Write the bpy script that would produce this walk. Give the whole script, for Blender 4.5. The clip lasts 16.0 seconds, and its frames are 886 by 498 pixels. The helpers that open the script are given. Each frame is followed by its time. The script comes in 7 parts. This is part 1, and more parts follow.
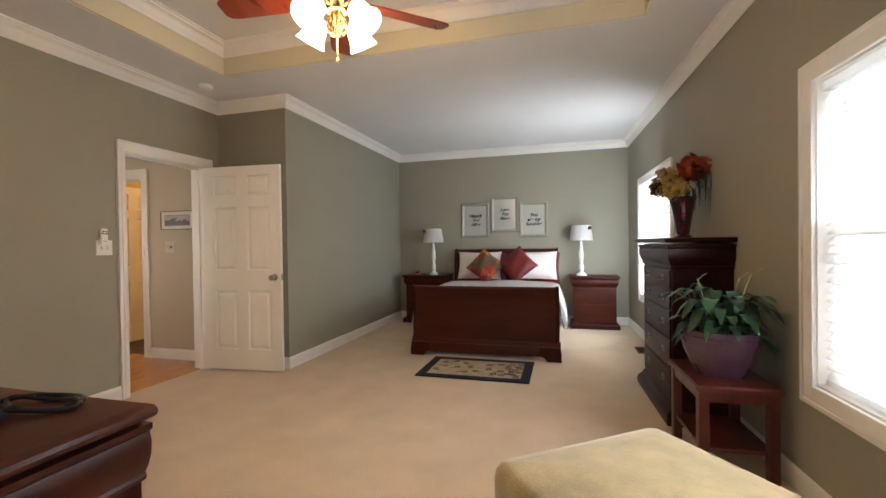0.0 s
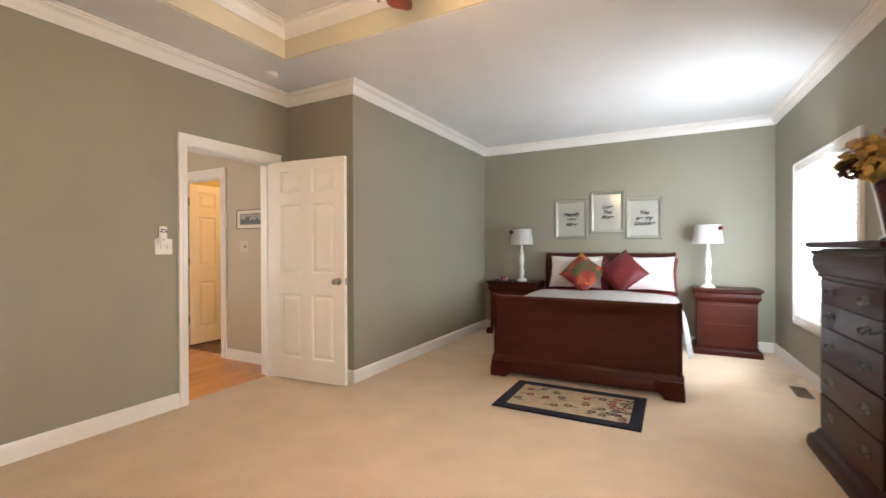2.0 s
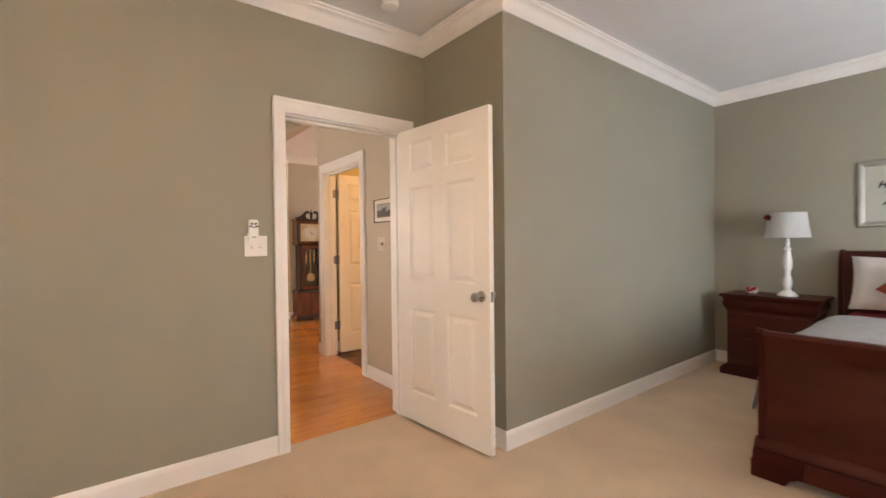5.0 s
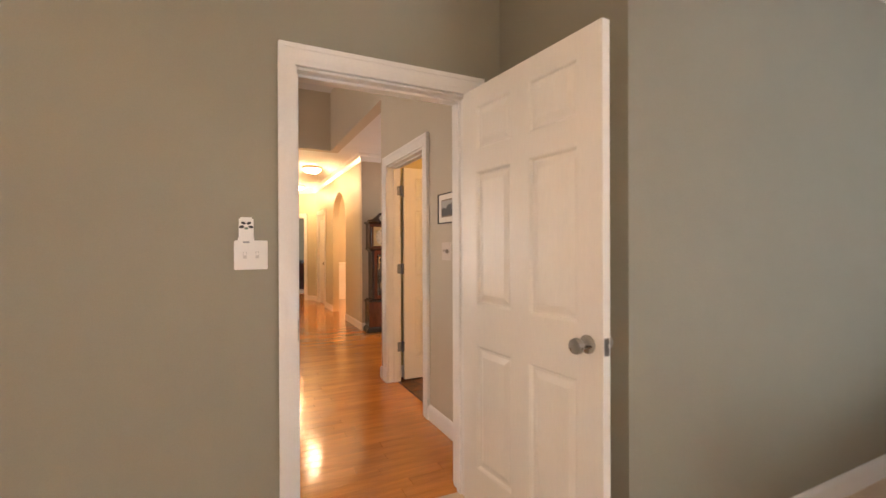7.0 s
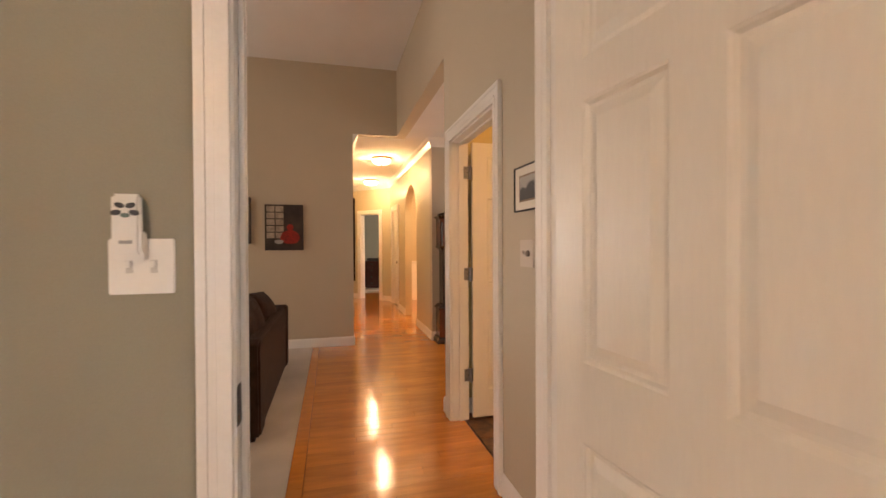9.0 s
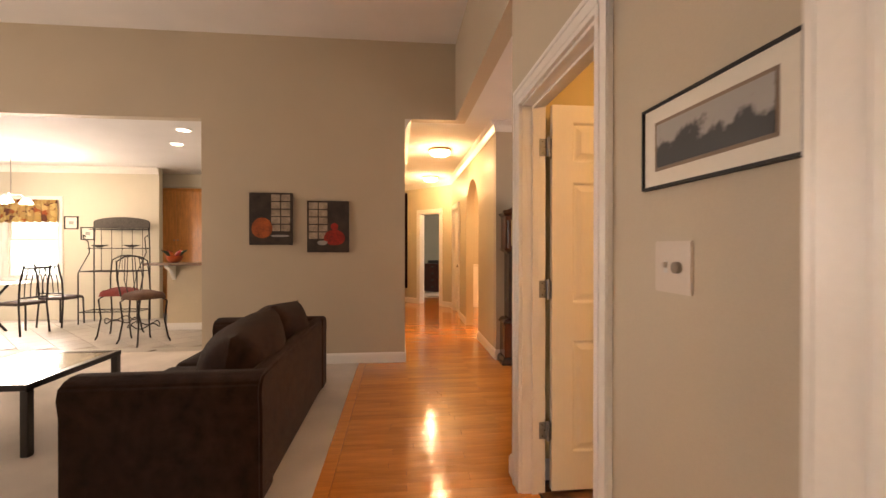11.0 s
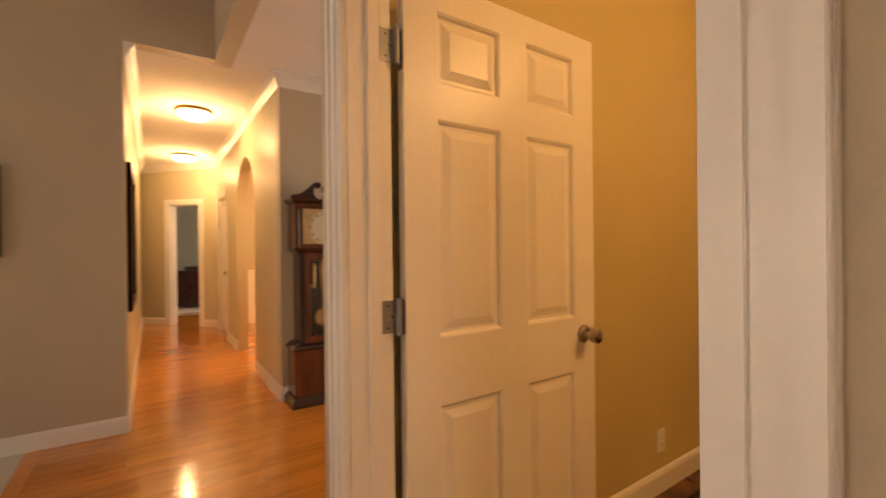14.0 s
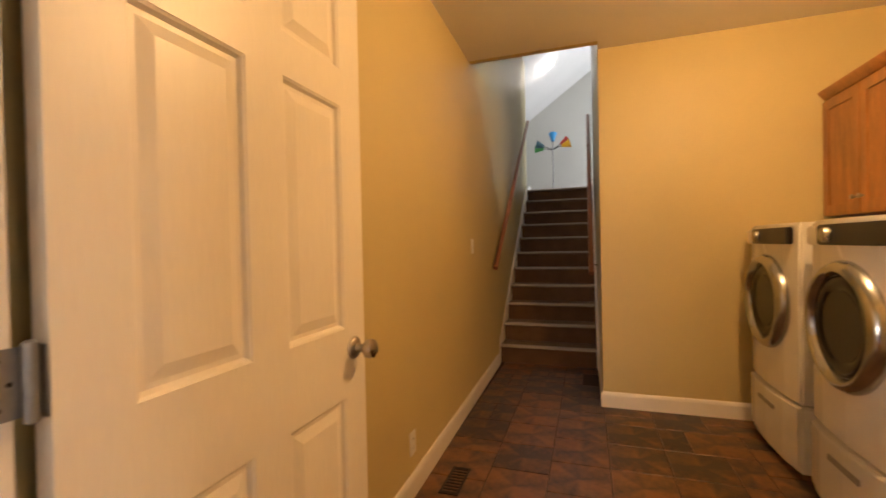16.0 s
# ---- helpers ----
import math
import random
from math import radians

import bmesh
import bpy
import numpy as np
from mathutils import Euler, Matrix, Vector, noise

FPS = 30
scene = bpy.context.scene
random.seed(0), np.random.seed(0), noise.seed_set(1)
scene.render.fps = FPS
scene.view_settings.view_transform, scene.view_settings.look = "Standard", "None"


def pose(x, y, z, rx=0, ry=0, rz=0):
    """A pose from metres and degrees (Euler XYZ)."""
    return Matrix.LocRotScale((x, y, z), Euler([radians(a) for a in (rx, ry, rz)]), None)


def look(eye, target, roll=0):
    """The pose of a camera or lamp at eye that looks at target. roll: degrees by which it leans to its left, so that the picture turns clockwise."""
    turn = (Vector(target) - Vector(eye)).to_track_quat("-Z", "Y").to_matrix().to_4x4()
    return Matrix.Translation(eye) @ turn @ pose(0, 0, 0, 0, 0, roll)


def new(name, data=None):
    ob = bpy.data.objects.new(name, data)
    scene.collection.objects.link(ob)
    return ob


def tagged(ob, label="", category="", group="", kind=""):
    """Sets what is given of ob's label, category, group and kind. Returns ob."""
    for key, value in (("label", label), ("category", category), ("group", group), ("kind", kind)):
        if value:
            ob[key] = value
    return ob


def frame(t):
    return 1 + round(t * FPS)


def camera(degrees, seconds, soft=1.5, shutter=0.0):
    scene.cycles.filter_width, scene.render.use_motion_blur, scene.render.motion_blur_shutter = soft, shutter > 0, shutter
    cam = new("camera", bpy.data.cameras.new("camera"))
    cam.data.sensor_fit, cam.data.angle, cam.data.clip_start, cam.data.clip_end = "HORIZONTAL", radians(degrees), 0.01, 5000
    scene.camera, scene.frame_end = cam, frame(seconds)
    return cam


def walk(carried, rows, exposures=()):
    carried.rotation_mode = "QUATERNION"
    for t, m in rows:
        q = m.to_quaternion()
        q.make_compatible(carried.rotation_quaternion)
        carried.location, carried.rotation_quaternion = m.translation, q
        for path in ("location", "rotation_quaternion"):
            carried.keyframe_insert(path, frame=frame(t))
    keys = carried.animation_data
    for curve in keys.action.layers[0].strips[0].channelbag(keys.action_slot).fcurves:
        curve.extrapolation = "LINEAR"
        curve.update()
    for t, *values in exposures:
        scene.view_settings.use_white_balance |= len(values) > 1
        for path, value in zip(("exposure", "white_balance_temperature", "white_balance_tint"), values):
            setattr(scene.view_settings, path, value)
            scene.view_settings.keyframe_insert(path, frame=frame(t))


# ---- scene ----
cam = camera(91.6, 16.0, 1.5, 0.5)
PATH = [
    (0, (0.244, -0.02, 1.239), (-0.296, 1.906, 1.216), -0.8),
    (0.5, (0.215, 0.123, 1.253), (-0.379, 2.032, 1.181), -1.1),
    (1, (0.191, 0.28, 1.239), (-0.504, 2.155, 1.186), -0.4),
    (1.5, (0.161, 0.455, 1.23), (-0.653, 2.282, 1.214), 0.1),
    (2, (0.122, 0.666, 1.238), (-0.818, 2.431, 1.228), -0.2),
    (2.5, (0.045, 0.88, 1.242), (-1.023, 2.57, 1.21), -0.4),
    (3, (-0.047, 1.097, 1.242), (-1.243, 2.699, 1.208), -0.4),
    (3.5, (-0.15, 1.313, 1.263), (-1.461, 2.823, 1.242), 0.6),
    (4, (-0.282, 1.504, 1.265), (-1.686, 2.928, 1.248), 1.0),
    (4.5, (-0.452, 1.689, 1.251), (-1.95, 3.014, 1.226), 0.1),
    (7, (-1.347, 2.482, 1.273), (-3.148, 3.351, 1.268), -0.2),
    (7.5, (-1.552, 2.6, 1.266), (-3.392, 3.384, 1.258), 0.1),
    (8, (-1.772, 2.715, 1.262), (-3.651, 3.399, 1.217), 0.1),
    (8.5, (-1.985, 2.83, 1.272), (-3.899, 3.408, 1.225), -0.4),
    (9, (-2.206, 2.931, 1.289), (-4.142, 3.432, 1.271), -0.3),
    (9.5, (-2.425, 3.013, 1.299), (-4.385, 3.412, 1.312), 0.1),
    (9.7, (-2.508, 3.034, 1.301), (-4.476, 3.388, 1.313), 0.1),
    (11.8, (-3.383, 3.194, 1.296), (-5.373, 3.385, 1.28), 0.0),
    (12, (-3.478, 3.207, 1.296), (-5.464, 3.44, 1.286), 0.2),
    (12.5, (-3.679, 3.226, 1.278), (-5.638, 3.629, 1.277), -0.0),
    (13, (-3.87, 3.27, 1.272), (-5.773, 3.886, 1.253), -0.4),
    (13.5, (-4.035, 3.304, 1.269), (-5.839, 4.169, 1.25), -0.2),
    (14, (-4.168, 3.355, 1.262), (-5.824, 4.477, 1.258), -0.6),
    (14.5, (-4.288, 3.4, 1.252), (-5.725, 4.79, 1.259), 0.0),
    (15, (-4.405, 3.458, 1.243), (-5.586, 5.072, 1.227), 0.5),
    (15.5, (-4.498, 3.517, 1.219), (-5.403, 5.3, 1.21), -1.1),
    (16, (-4.546, 3.571, 1.238), (-5.184, 5.467, 1.214), -1.2),
]
LIGHT = [(0, -0.36, 6350, 12), (1.0, 0.1, 6150, 13), (1.5, 0.22, 6200, 13), (4.5, 0.27, 6350, 17), (7.0, 0.06, 6500, 19), (9.5, -0.1, 6950, 21), (12.5, 0.02, 7300, 22), (14.5, -0.32, 7850, 21), (15.2, -0.15, 6900, 17), (16.0, 0.15, 6450, 15)]
walk(cam, [(t, look(eye, target, roll)) for t, eye, target, roll in PATH], LIGHT)

# world and large lights
world = bpy.data.worlds.new("sky")
scene.world = world
world.use_nodes = True
wn = world.node_tree
sky = wn.nodes.new("ShaderNodeTexSky")
sky.sky_type = "NISHITA"
sky.sun_disc = False
sky.sun_elevation, sky.sun_rotation = radians(40), radians(200)
wn.links.new(sky.outputs[0], wn.nodes["Background"].inputs[0])
wn.nodes["Background"].inputs[1].default_value = 0.12
sun = new("sun", bpy.data.lights.new("sun", "SUN"))
sun.data.energy, sun.data.angle, sun.data.color = 1.0, radians(12), (1, 0.95, 0.88)
sun.matrix_world = look((20, -30, 30), (0, 0, 0))


def area(name, m, w, h, watts, colour):
    """A rectangular lamp; most stand in for the sky in a window's opening."""
    ob = new(name, bpy.data.lights.new(name, "AREA"))
    ob.data.shape, ob.data.size, ob.data.size_y = "RECTANGLE", w, h
    ob.data.energy, ob.data.color = watts, colour
    ob.matrix_world = m
    return ob


def bulb(name, at, watts, colour, radius=0.05):
    ob = new(name, bpy.data.lights.new(name, "POINT"))
    ob.data.energy, ob.data.color, ob.data.shadow_soft_size = watts, colour, radius
    ob.location = at
    return ob


DAY = (0.86, 0.95, 1.0)
SKYL = (0.88, 0.95, 1.0)
WARM = (1.0, 0.68, 0.36)
LAMP = (1.0, 0.58, 0.22)


# ---- materials ----
def mat(name, colour, rough=0.6, metal=0.0, var=0.08, scale=3.0, fine=60.0, bump=0.05, coat=0.0, spec=0.5, stretch=(1, 1, 1), second=None, mix=0.5, rnd=0.0, sheen=0.0, island=False):
    """A painted, woven or plain surface: two scales of colour change and a fine relief."""
    m = bpy.data.materials.new(name)
    m.use_nodes = True
    nt = m.node_tree
    n, ln = nt.nodes, nt.links
    b = n["Principled BSDF"]
    b.inputs["Roughness"].default_value, b.inputs["Metallic"].default_value = rough, metal
    b.inputs["Coat Weight"].default_value = coat
    b.inputs["Coat Roughness"].default_value = 0.12
    b.inputs["Specular IOR Level"].default_value = spec
    b.inputs["Sheen Weight"].default_value = sheen
    tc = n.new("ShaderNodeTexCoord")
    mp = n.new("ShaderNodeMapping")
    mp.inputs["Scale"].default_value = stretch
    ln.new(tc.outputs["Object"], mp.inputs[0])
    big, small = n.new("ShaderNodeTexNoise"), n.new("ShaderNodeTexNoise")
    big.inputs["Scale"].default_value, small.inputs["Scale"].default_value = scale, fine
    big.inputs["Detail"].default_value, small.inputs["Detail"].default_value = 3, 2
    for t in (big, small):
        ln.new(mp.outputs[0], t.inputs["Vector"])
    add = n.new("ShaderNodeMath")
    add.operation = "MULTIPLY_ADD"
    ln.new(big.outputs[0], add.inputs[0])
    add.inputs[1].default_value = 0.65
    sm = n.new("ShaderNodeMath")
    sm.operation = "MULTIPLY"
    ln.new(small.outputs[0], sm.inputs[0])
    sm.inputs[1].default_value = 0.35
    ln.new(sm.outputs[0], add.inputs[2])
    last = add.outputs[0]
    if rnd:
        oi = n.new("ShaderNodeNewGeometry" if island else "ShaderNodeObjectInfo")
        ra = n.new("ShaderNodeMath")
        ra.operation = "MULTIPLY_ADD"
        ln.new(oi.outputs["Random Per Island" if island else "Random"], ra.inputs[0])
        ra.inputs[1].default_value = rnd
        ln.new(last, ra.inputs[2])
        off = n.new("ShaderNodeMath")
        off.operation = "SUBTRACT"
        ln.new(ra.outputs[0], off.inputs[0])
        off.inputs[1].default_value = rnd / 2
        last = off.outputs[0]
    cr = n.new("ShaderNodeValToRGB")
    c2 = second or tuple(v * (1 - 2.2 * var) for v in colour)
    c1 = colour if second else tuple(min(1, v * (1 + 1.2 * var)) for v in colour)
    cr.color_ramp.elements[0].position, cr.color_ramp.elements[1].position = 0.5 - 0.25 * (mix / 0.5), 0.5 + 0.25
    cr.color_ramp.elements[0].color, cr.color_ramp.elements[1].color = (*c2, 1), (*c1, 1)
    ln.new(last, cr.inputs[0])
    ln.new(cr.outputs[0], b.inputs["Base Color"])
    rr = n.new("ShaderNodeMapRange")
    rr.inputs["To Min"].default_value, rr.inputs["To Max"].default_value = max(0, rough - 0.08), min(1, rough + 0.08)
    ln.new(big.outputs[0], rr.inputs[0])
    ln.new(rr.outputs[0], b.inputs["Roughness"])
    if bump:
        bp = n.new("ShaderNodeBump")
        bp.inputs["Strength"].default_value, bp.inputs["Distance"].default_value = bump, 0.01
        ln.new(small.outputs[0], bp.inputs["Height"])
        ln.new(bp.outputs[0], b.inputs["Normal"])
    return m


def glow(name, colour, strength):
    m = bpy.data.materials.new(name)
    m.use_nodes = True
    b = m.node_tree.nodes["Principled BSDF"]
    b.inputs["Base Color"].default_value = (0.9, 0.88, 0.85, 1)
    b.inputs["Emission Color"].default_value = (*colour, 1)
    b.inputs["Emission Strength"].default_value = strength
    b.inputs["Roughness"].default_value = 0.3
    return m


def clear(name, tint=(1, 1, 1), rough=0.0):
    m = bpy.data.materials.new(name)
    m.use_nodes = True
    b = m.node_tree.nodes["Principled BSDF"]
    b.inputs["Base Color"].default_value = (*tint, 1)
    b.inputs["Transmission Weight"].default_value = 1
    b.inputs["Roughness"].default_value = rough
    b.inputs["IOR"].default_value = 1.45
    return m


SAGE = mat("sage_wall_paint", (0.300, 0.284, 0.222), 0.62, var=0.05, scale=1.2, fine=220, bump=0.06)
BEIGE = mat("beige_wall_paint", (0.535, 0.46, 0.35), 0.6, var=0.04, scale=1.2, fine=220, bump=0.06)
CREAM = mat("hall_wall_paint", (0.60, 0.53, 0.38), 0.45, var=0.04, scale=1.2, fine=220, bump=0.06)
TAN = mat("laundry_wall_paint", (0.59, 0.485, 0.24), 0.5, var=0.05, scale=1.2, fine=220, bump=0.06)
STAIRWALL = mat("stair_wall_paint", (0.55, 0.54, 0.50), 0.5, var=0.04, scale=1.2, fine=220, bump=0.06)
CEIL = mat("ceiling_paint", (0.78, 0.77, 0.76), 0.8, var=0.03, scale=2, fine=160, bump=0.08)
TRAY = mat("tray_side_paint", (0.69, 0.63, 0.47), 0.7, var=0.04, scale=2, fine=160, bump=0.06)
TRIM = mat("white_trim_paint", (0.85, 0.82, 0.78), 0.32, var=0.03, scale=4, fine=90, bump=0.02)
DOORW = mat("door_white_paint", (0.85, 0.81, 0.74), 0.35, var=0.03, scale=3, fine=120, bump=0.03, stretch=(1, 1, 0.15))
CARPET = mat("tan_carpet", (0.66, 0.515, 0.365), 0.95, var=0.075, scale=3.2, fine=120, bump=0.7, spec=0.1, sheen=0.2)
CARPET2 = mat("pale_carpet", (0.68, 0.61, 0.54), 0.95, var=0.12, scale=2.2, fine=260, bump=0.7, spec=0.1)
OAK = mat("oak_floor", (0.66, 0.245, 0.040), 0.13, var=0.14, scale=4, fine=26, bump=0.03, coat=0.5, stretch=(6, 0.6, 1), rnd=0.24)
OAKF = mat("oak_floor_far", (0.66, 0.245, 0.040), 0.13, var=0.14, scale=4, fine=26, bump=0.03, coat=0.5, stretch=(6, 0.6, 1), rnd=0.24, island=True)
MAHOG = mat("mahogany", (0.050, 0.0085, 0.0045), 0.4, var=0.2, scale=3, fine=40, bump=0.03, coat=0.05, spec=0.12, stretch=(1, 1, 6))
MAHOG2 = mat("mahogany_front", (0.060, 0.0125, 0.0065), 0.36, var=0.2, scale=2, fine=30, bump=0.012, coat=0.08, spec=0.2, stretch=(1, 6, 6))
DARKWOOD = mat("dark_cherry", (0.026, 0.0060, 0.0045), 0.36, var=0.15, scale=3, fine=40, bump=0.03, coat=0.05, spec=0.10, stretch=(1, 6, 6))
NICKEL = mat("brushed_nickel", (0.38, 0.35, 0.31), 0.3, metal=1, var=0.06, scale=20, fine=200, bump=0.02)
BRASS = mat("antique_brass", (0.62, 0.43, 0.20), 0.25, metal=1, var=0.1, scale=20, fine=200, bump=0.02)
IRON = mat("dark_iron", (0.035, 0.03, 0.03), 0.45, metal=0.8, var=0.1, scale=20, fine=120, bump=0.05)
WHITEP = mat("white_plastic", (0.82, 0.80, 0.76), 0.35, var=0.02, scale=8, fine=100, bump=0.0)
BLACKP = mat("black_plastic", (0.012, 0.012, 0.014), 0.3, var=0.05, scale=8, fine=100, bump=0.02)
GLASS = clear("window_glass")


# ---- mesh helpers ----
def box(bm, x0, y0, z0, x1, y1, z1, m=None):
    vs = [bm.verts.new((x, y, z)) for x in (x0, x1) for y in (y0, y1) for z in (z0, z1)]
    if m is not None:
        for v in vs:
            v.co = m @ v.co
    for f in ((0, 1, 3, 2), (4, 6, 7, 5), (0, 4, 5, 1), (2, 3, 7, 6), (0, 2, 6, 4), (1, 5, 7, 3)):
        bm.faces.new([vs[i] for i in f])
    return vs


def sweep(bm, profile, a, b, flip=False, out=None, cap=True):
    """A moulding: the profile (outwards, up) along the level line from a to b, outwards to its left (or out)."""
    a, b = Vector(a), Vector(b)
    d = (b - a).normalized()
    side = Vector(out) if out else Vector((-d.y, d.x, 0)) * (-1 if flip else 1)
    ra = [bm.verts.new(a + side * u + Vector((0, 0, w))) for u, w in profile]
    rb = [bm.verts.new(b + side * u + Vector((0, 0, w))) for u, w in profile]
    n = len(profile)
    for i in range(n):
        j = (i + 1) % n
        bm.faces.new((ra[i], ra[j], rb[j], rb[i]))
    if cap:
        bm.faces.new(ra[::-1])
        bm.faces.new(rb)


def run(bm, profile, pts, z, side):
    """A moulding along a level line of corners, mitred; side +1: outwards to the left of the line."""
    ps = [Vector((*p, 0)) for p in pts]
    rings = []
    for i, p in enumerate(ps):
        ds = [(b - a).normalized() for a, b in ((ps[i - 1], p) if i else (p, ps[1]), (p, ps[i + 1]) if i + 1 < len(ps) else (ps[i - 1], p))]
        ns = [Vector((-d.y, d.x, 0)) * side for d in ds]
        m = (ns[0] + ns[1]).normalized()
        m /= max(0.2, m.dot(ns[0]))
        rings.append([bm.verts.new(p + m * u + Vector((0, 0, z + w))) for u, w in profile])
    n = len(profile)
    for a, b in zip(rings, rings[1:]):
        for i in range(n):
            j = (i + 1) % n
            bm.faces.new((a[i], a[j], b[j], b[i]))
    bm.faces.new(rings[0][::-1])
    bm.faces.new(rings[-1])


def lathe(bm, profile, seg=24, centre=(0, 0, 0), m=None, caps=True):
    """A turned shape from (radius, height) pairs."""
    rings = []
    for r, z in profile:
        ring = []
        for i in range(seg):
            a = 2 * math.pi * i / seg
            co = Vector((centre[0] + r * math.cos(a), centre[1] + r * math.sin(a), centre[2] + z))
            ring.append(bm.verts.new(m @ co if m is not None else co))
        rings.append(ring)
    for a, b in zip(rings, rings[1:]):
        for i in range(seg):
            j = (i + 1) % seg
            bm.faces.new((a[i], a[j], b[j], b[i]))
    if caps:
        bm.faces.new(rings[0][::-1])
        bm.faces.new(rings[-1])


def tube(bm, points, r, seg=8, close=True):
    """A rod of radius r (or one radius a point) along points."""
    pts = [Vector(p) for p in points]
    rs = r if isinstance(r, (list, tuple)) else [r] * len(pts)
    rings, up = [], None
    for i, p in enumerate(pts):
        d = (pts[min(i + 1, len(pts) - 1)] - pts[max(i - 1, 0)]).normalized()
        if up is None:
            up = Vector((0, 0, 1)) if abs(d.z) < 0.9 else Vector((1, 0, 0))
        u = (up - d * up.dot(d)).normalized()
        up = u
        w = d.cross(u)
        rings.append([bm.verts.new(p + (u * math.cos(2 * math.pi * k / seg) + w * math.sin(2 * math.pi * k / seg)) * rs[i]) for k in range(seg)])
    for a, b in zip(rings, rings[1:]):
        for k in range(seg):
            j = (k + 1) % seg
            bm.faces.new((a[k], a[j], b[j], b[k]))
    if close:
        bm.faces.new(rings[0][::-1])
        bm.faces.new(rings[-1])


def prism(bm, outline, d0, d1, axis="y", m=None):
    """An outline of (u, v) pairs drawn through from d0 to d1 along an axis: y gives (u, d, v), x gives (d, u, v), z gives (u, v, d)."""
    def at(u, v, d):
        co = Vector({"y": (u, d, v), "x": (d, u, v), "z": (u, v, d)}[axis])
        return m @ co if m is not None else co
    a = [bm.verts.new(at(u, v, d0)) for u, v in outline]
    b = [bm.verts.new(at(u, v, d1)) for u, v in outline]
    n = len(outline)
    for i in range(n):
        j = (i + 1) % n
        bm.faces.new((a[i], a[j], b[j], b[i]))
    bm.faces.new(a[::-1])
    bm.faces.new(b)


def done(bm, name, material, smooth=False, bevel=0.0):
    if bevel:
        bmesh.ops.remove_doubles(bm, verts=bm.verts, dist=1e-6)
        sharp = [e for e in bm.edges if len(e.link_faces) == 2 and e.calc_face_angle(0) > 0.5]
        bmesh.ops.bevel(bm, geom=sharp, offset=bevel, segments=2, affect="EDGES", clamp_overlap=True)
    bmesh.ops.recalc_face_normals(bm, faces=bm.faces)
    me = bpy.data.meshes.new(name)
    bm.to_mesh(me)
    bm.free()
    me.materials.append(material)
    if smooth:
        for p in me.polygons:
            p.use_smooth = True
        me.set_sharp_from_angle(angle=radians(40))
    return me


def part(name, bm, material, parent=None, label="", smooth=False, bevel=0.0):
    """Links a bmesh as one mesh object under a thing or a part."""
    ob = new(name, done(bm, name, material, smooth, bevel))
    if parent is not None:
        ob.parent = parent
    return tagged(ob, label)


def thing(name, at, label, category, group="", turn=0.0):
    ob = new(name)
    ob.empty_display_size = 0.1
    ob.matrix_basis = pose(*at, 0, 0, turn)
    return tagged(ob, label, category, group)


def structure(name, bm, material, label, category, smooth=False, bevel=0.0):
    return tagged(part(name, bm, material, None, label, smooth, bevel), "", category, "", "structure")


def B(*boxes):
    bm = bmesh.new()
    for b in boxes:
        box(bm, *b)
    return bm


# ---- structure ----
H = 2.745
# walls of the bedroom
structure("wall_bedroom_door", B((-3.36, -1.2, 0, -3.26, 2.709, H), (-3.36, 3.545, 0, -3.26, 3.74, H), (-3.36, 2.709, 2.045, -3.26, 3.545, H)), SAGE, "sage green painted wall beside the bedroom door", "wall")
structure("wall_bedroom_nib", B((-3.26, 3.74, 0, -2.438, 3.80, H)), SAGE, "sage green short wall behind the open door", "wall")
structure("wall_bedroom_alcove", B((-2.58, 3.80, 0, -2.438, 6.85, H)), SAGE, "sage green painted side wall of the bed alcove", "wall")
structure("wall_bed", B((-2.58, 6.85, 0, 1.6, 6.97, H)), SAGE, "sage green painted wall behind the bed", "wall")
structure("wall_bedroom_south", B((-3.38, -1.32, 0, -0.75, -1.2, H), (0.45, -1.32, 0, 1.75, -1.2, H), (-0.75, -1.32, 0, 0.45, -1.2, 0.45), (-0.75, -1.32, 2.05, 0.45, -1.2, H)), SAGE, "sage green painted wall with a window", "wall")
# the window wall stands slightly askew: its own frame runs along its length
EAST = pose(1.17, 6.85, 0, 0, 0, 2.3)
W1, W2 = (-5.85, -4.52), (-2.22, -0.86)
WZ0, WZ1 = 0.56, 1.96
bm = bmesh.new()
cuts = [-8.2, W1[0], W1[1], W2[0], W2[1], 0.0]
for i in range(5):
    if i in (1, 3):
        box(bm, 0, cuts[i], 0, 0.14, cuts[i + 1], WZ0, EAST)
        box(bm, 0, cuts[i], WZ1, 0.14, cuts[i + 1], H, EAST)
    else:
        box(bm, 0, cuts[i], 0, 0.14, cuts[i + 1], H, EAST)
structure("wall_bedroom_windows", bm, SAGE, "sage green painted wall with two windows", "wall")
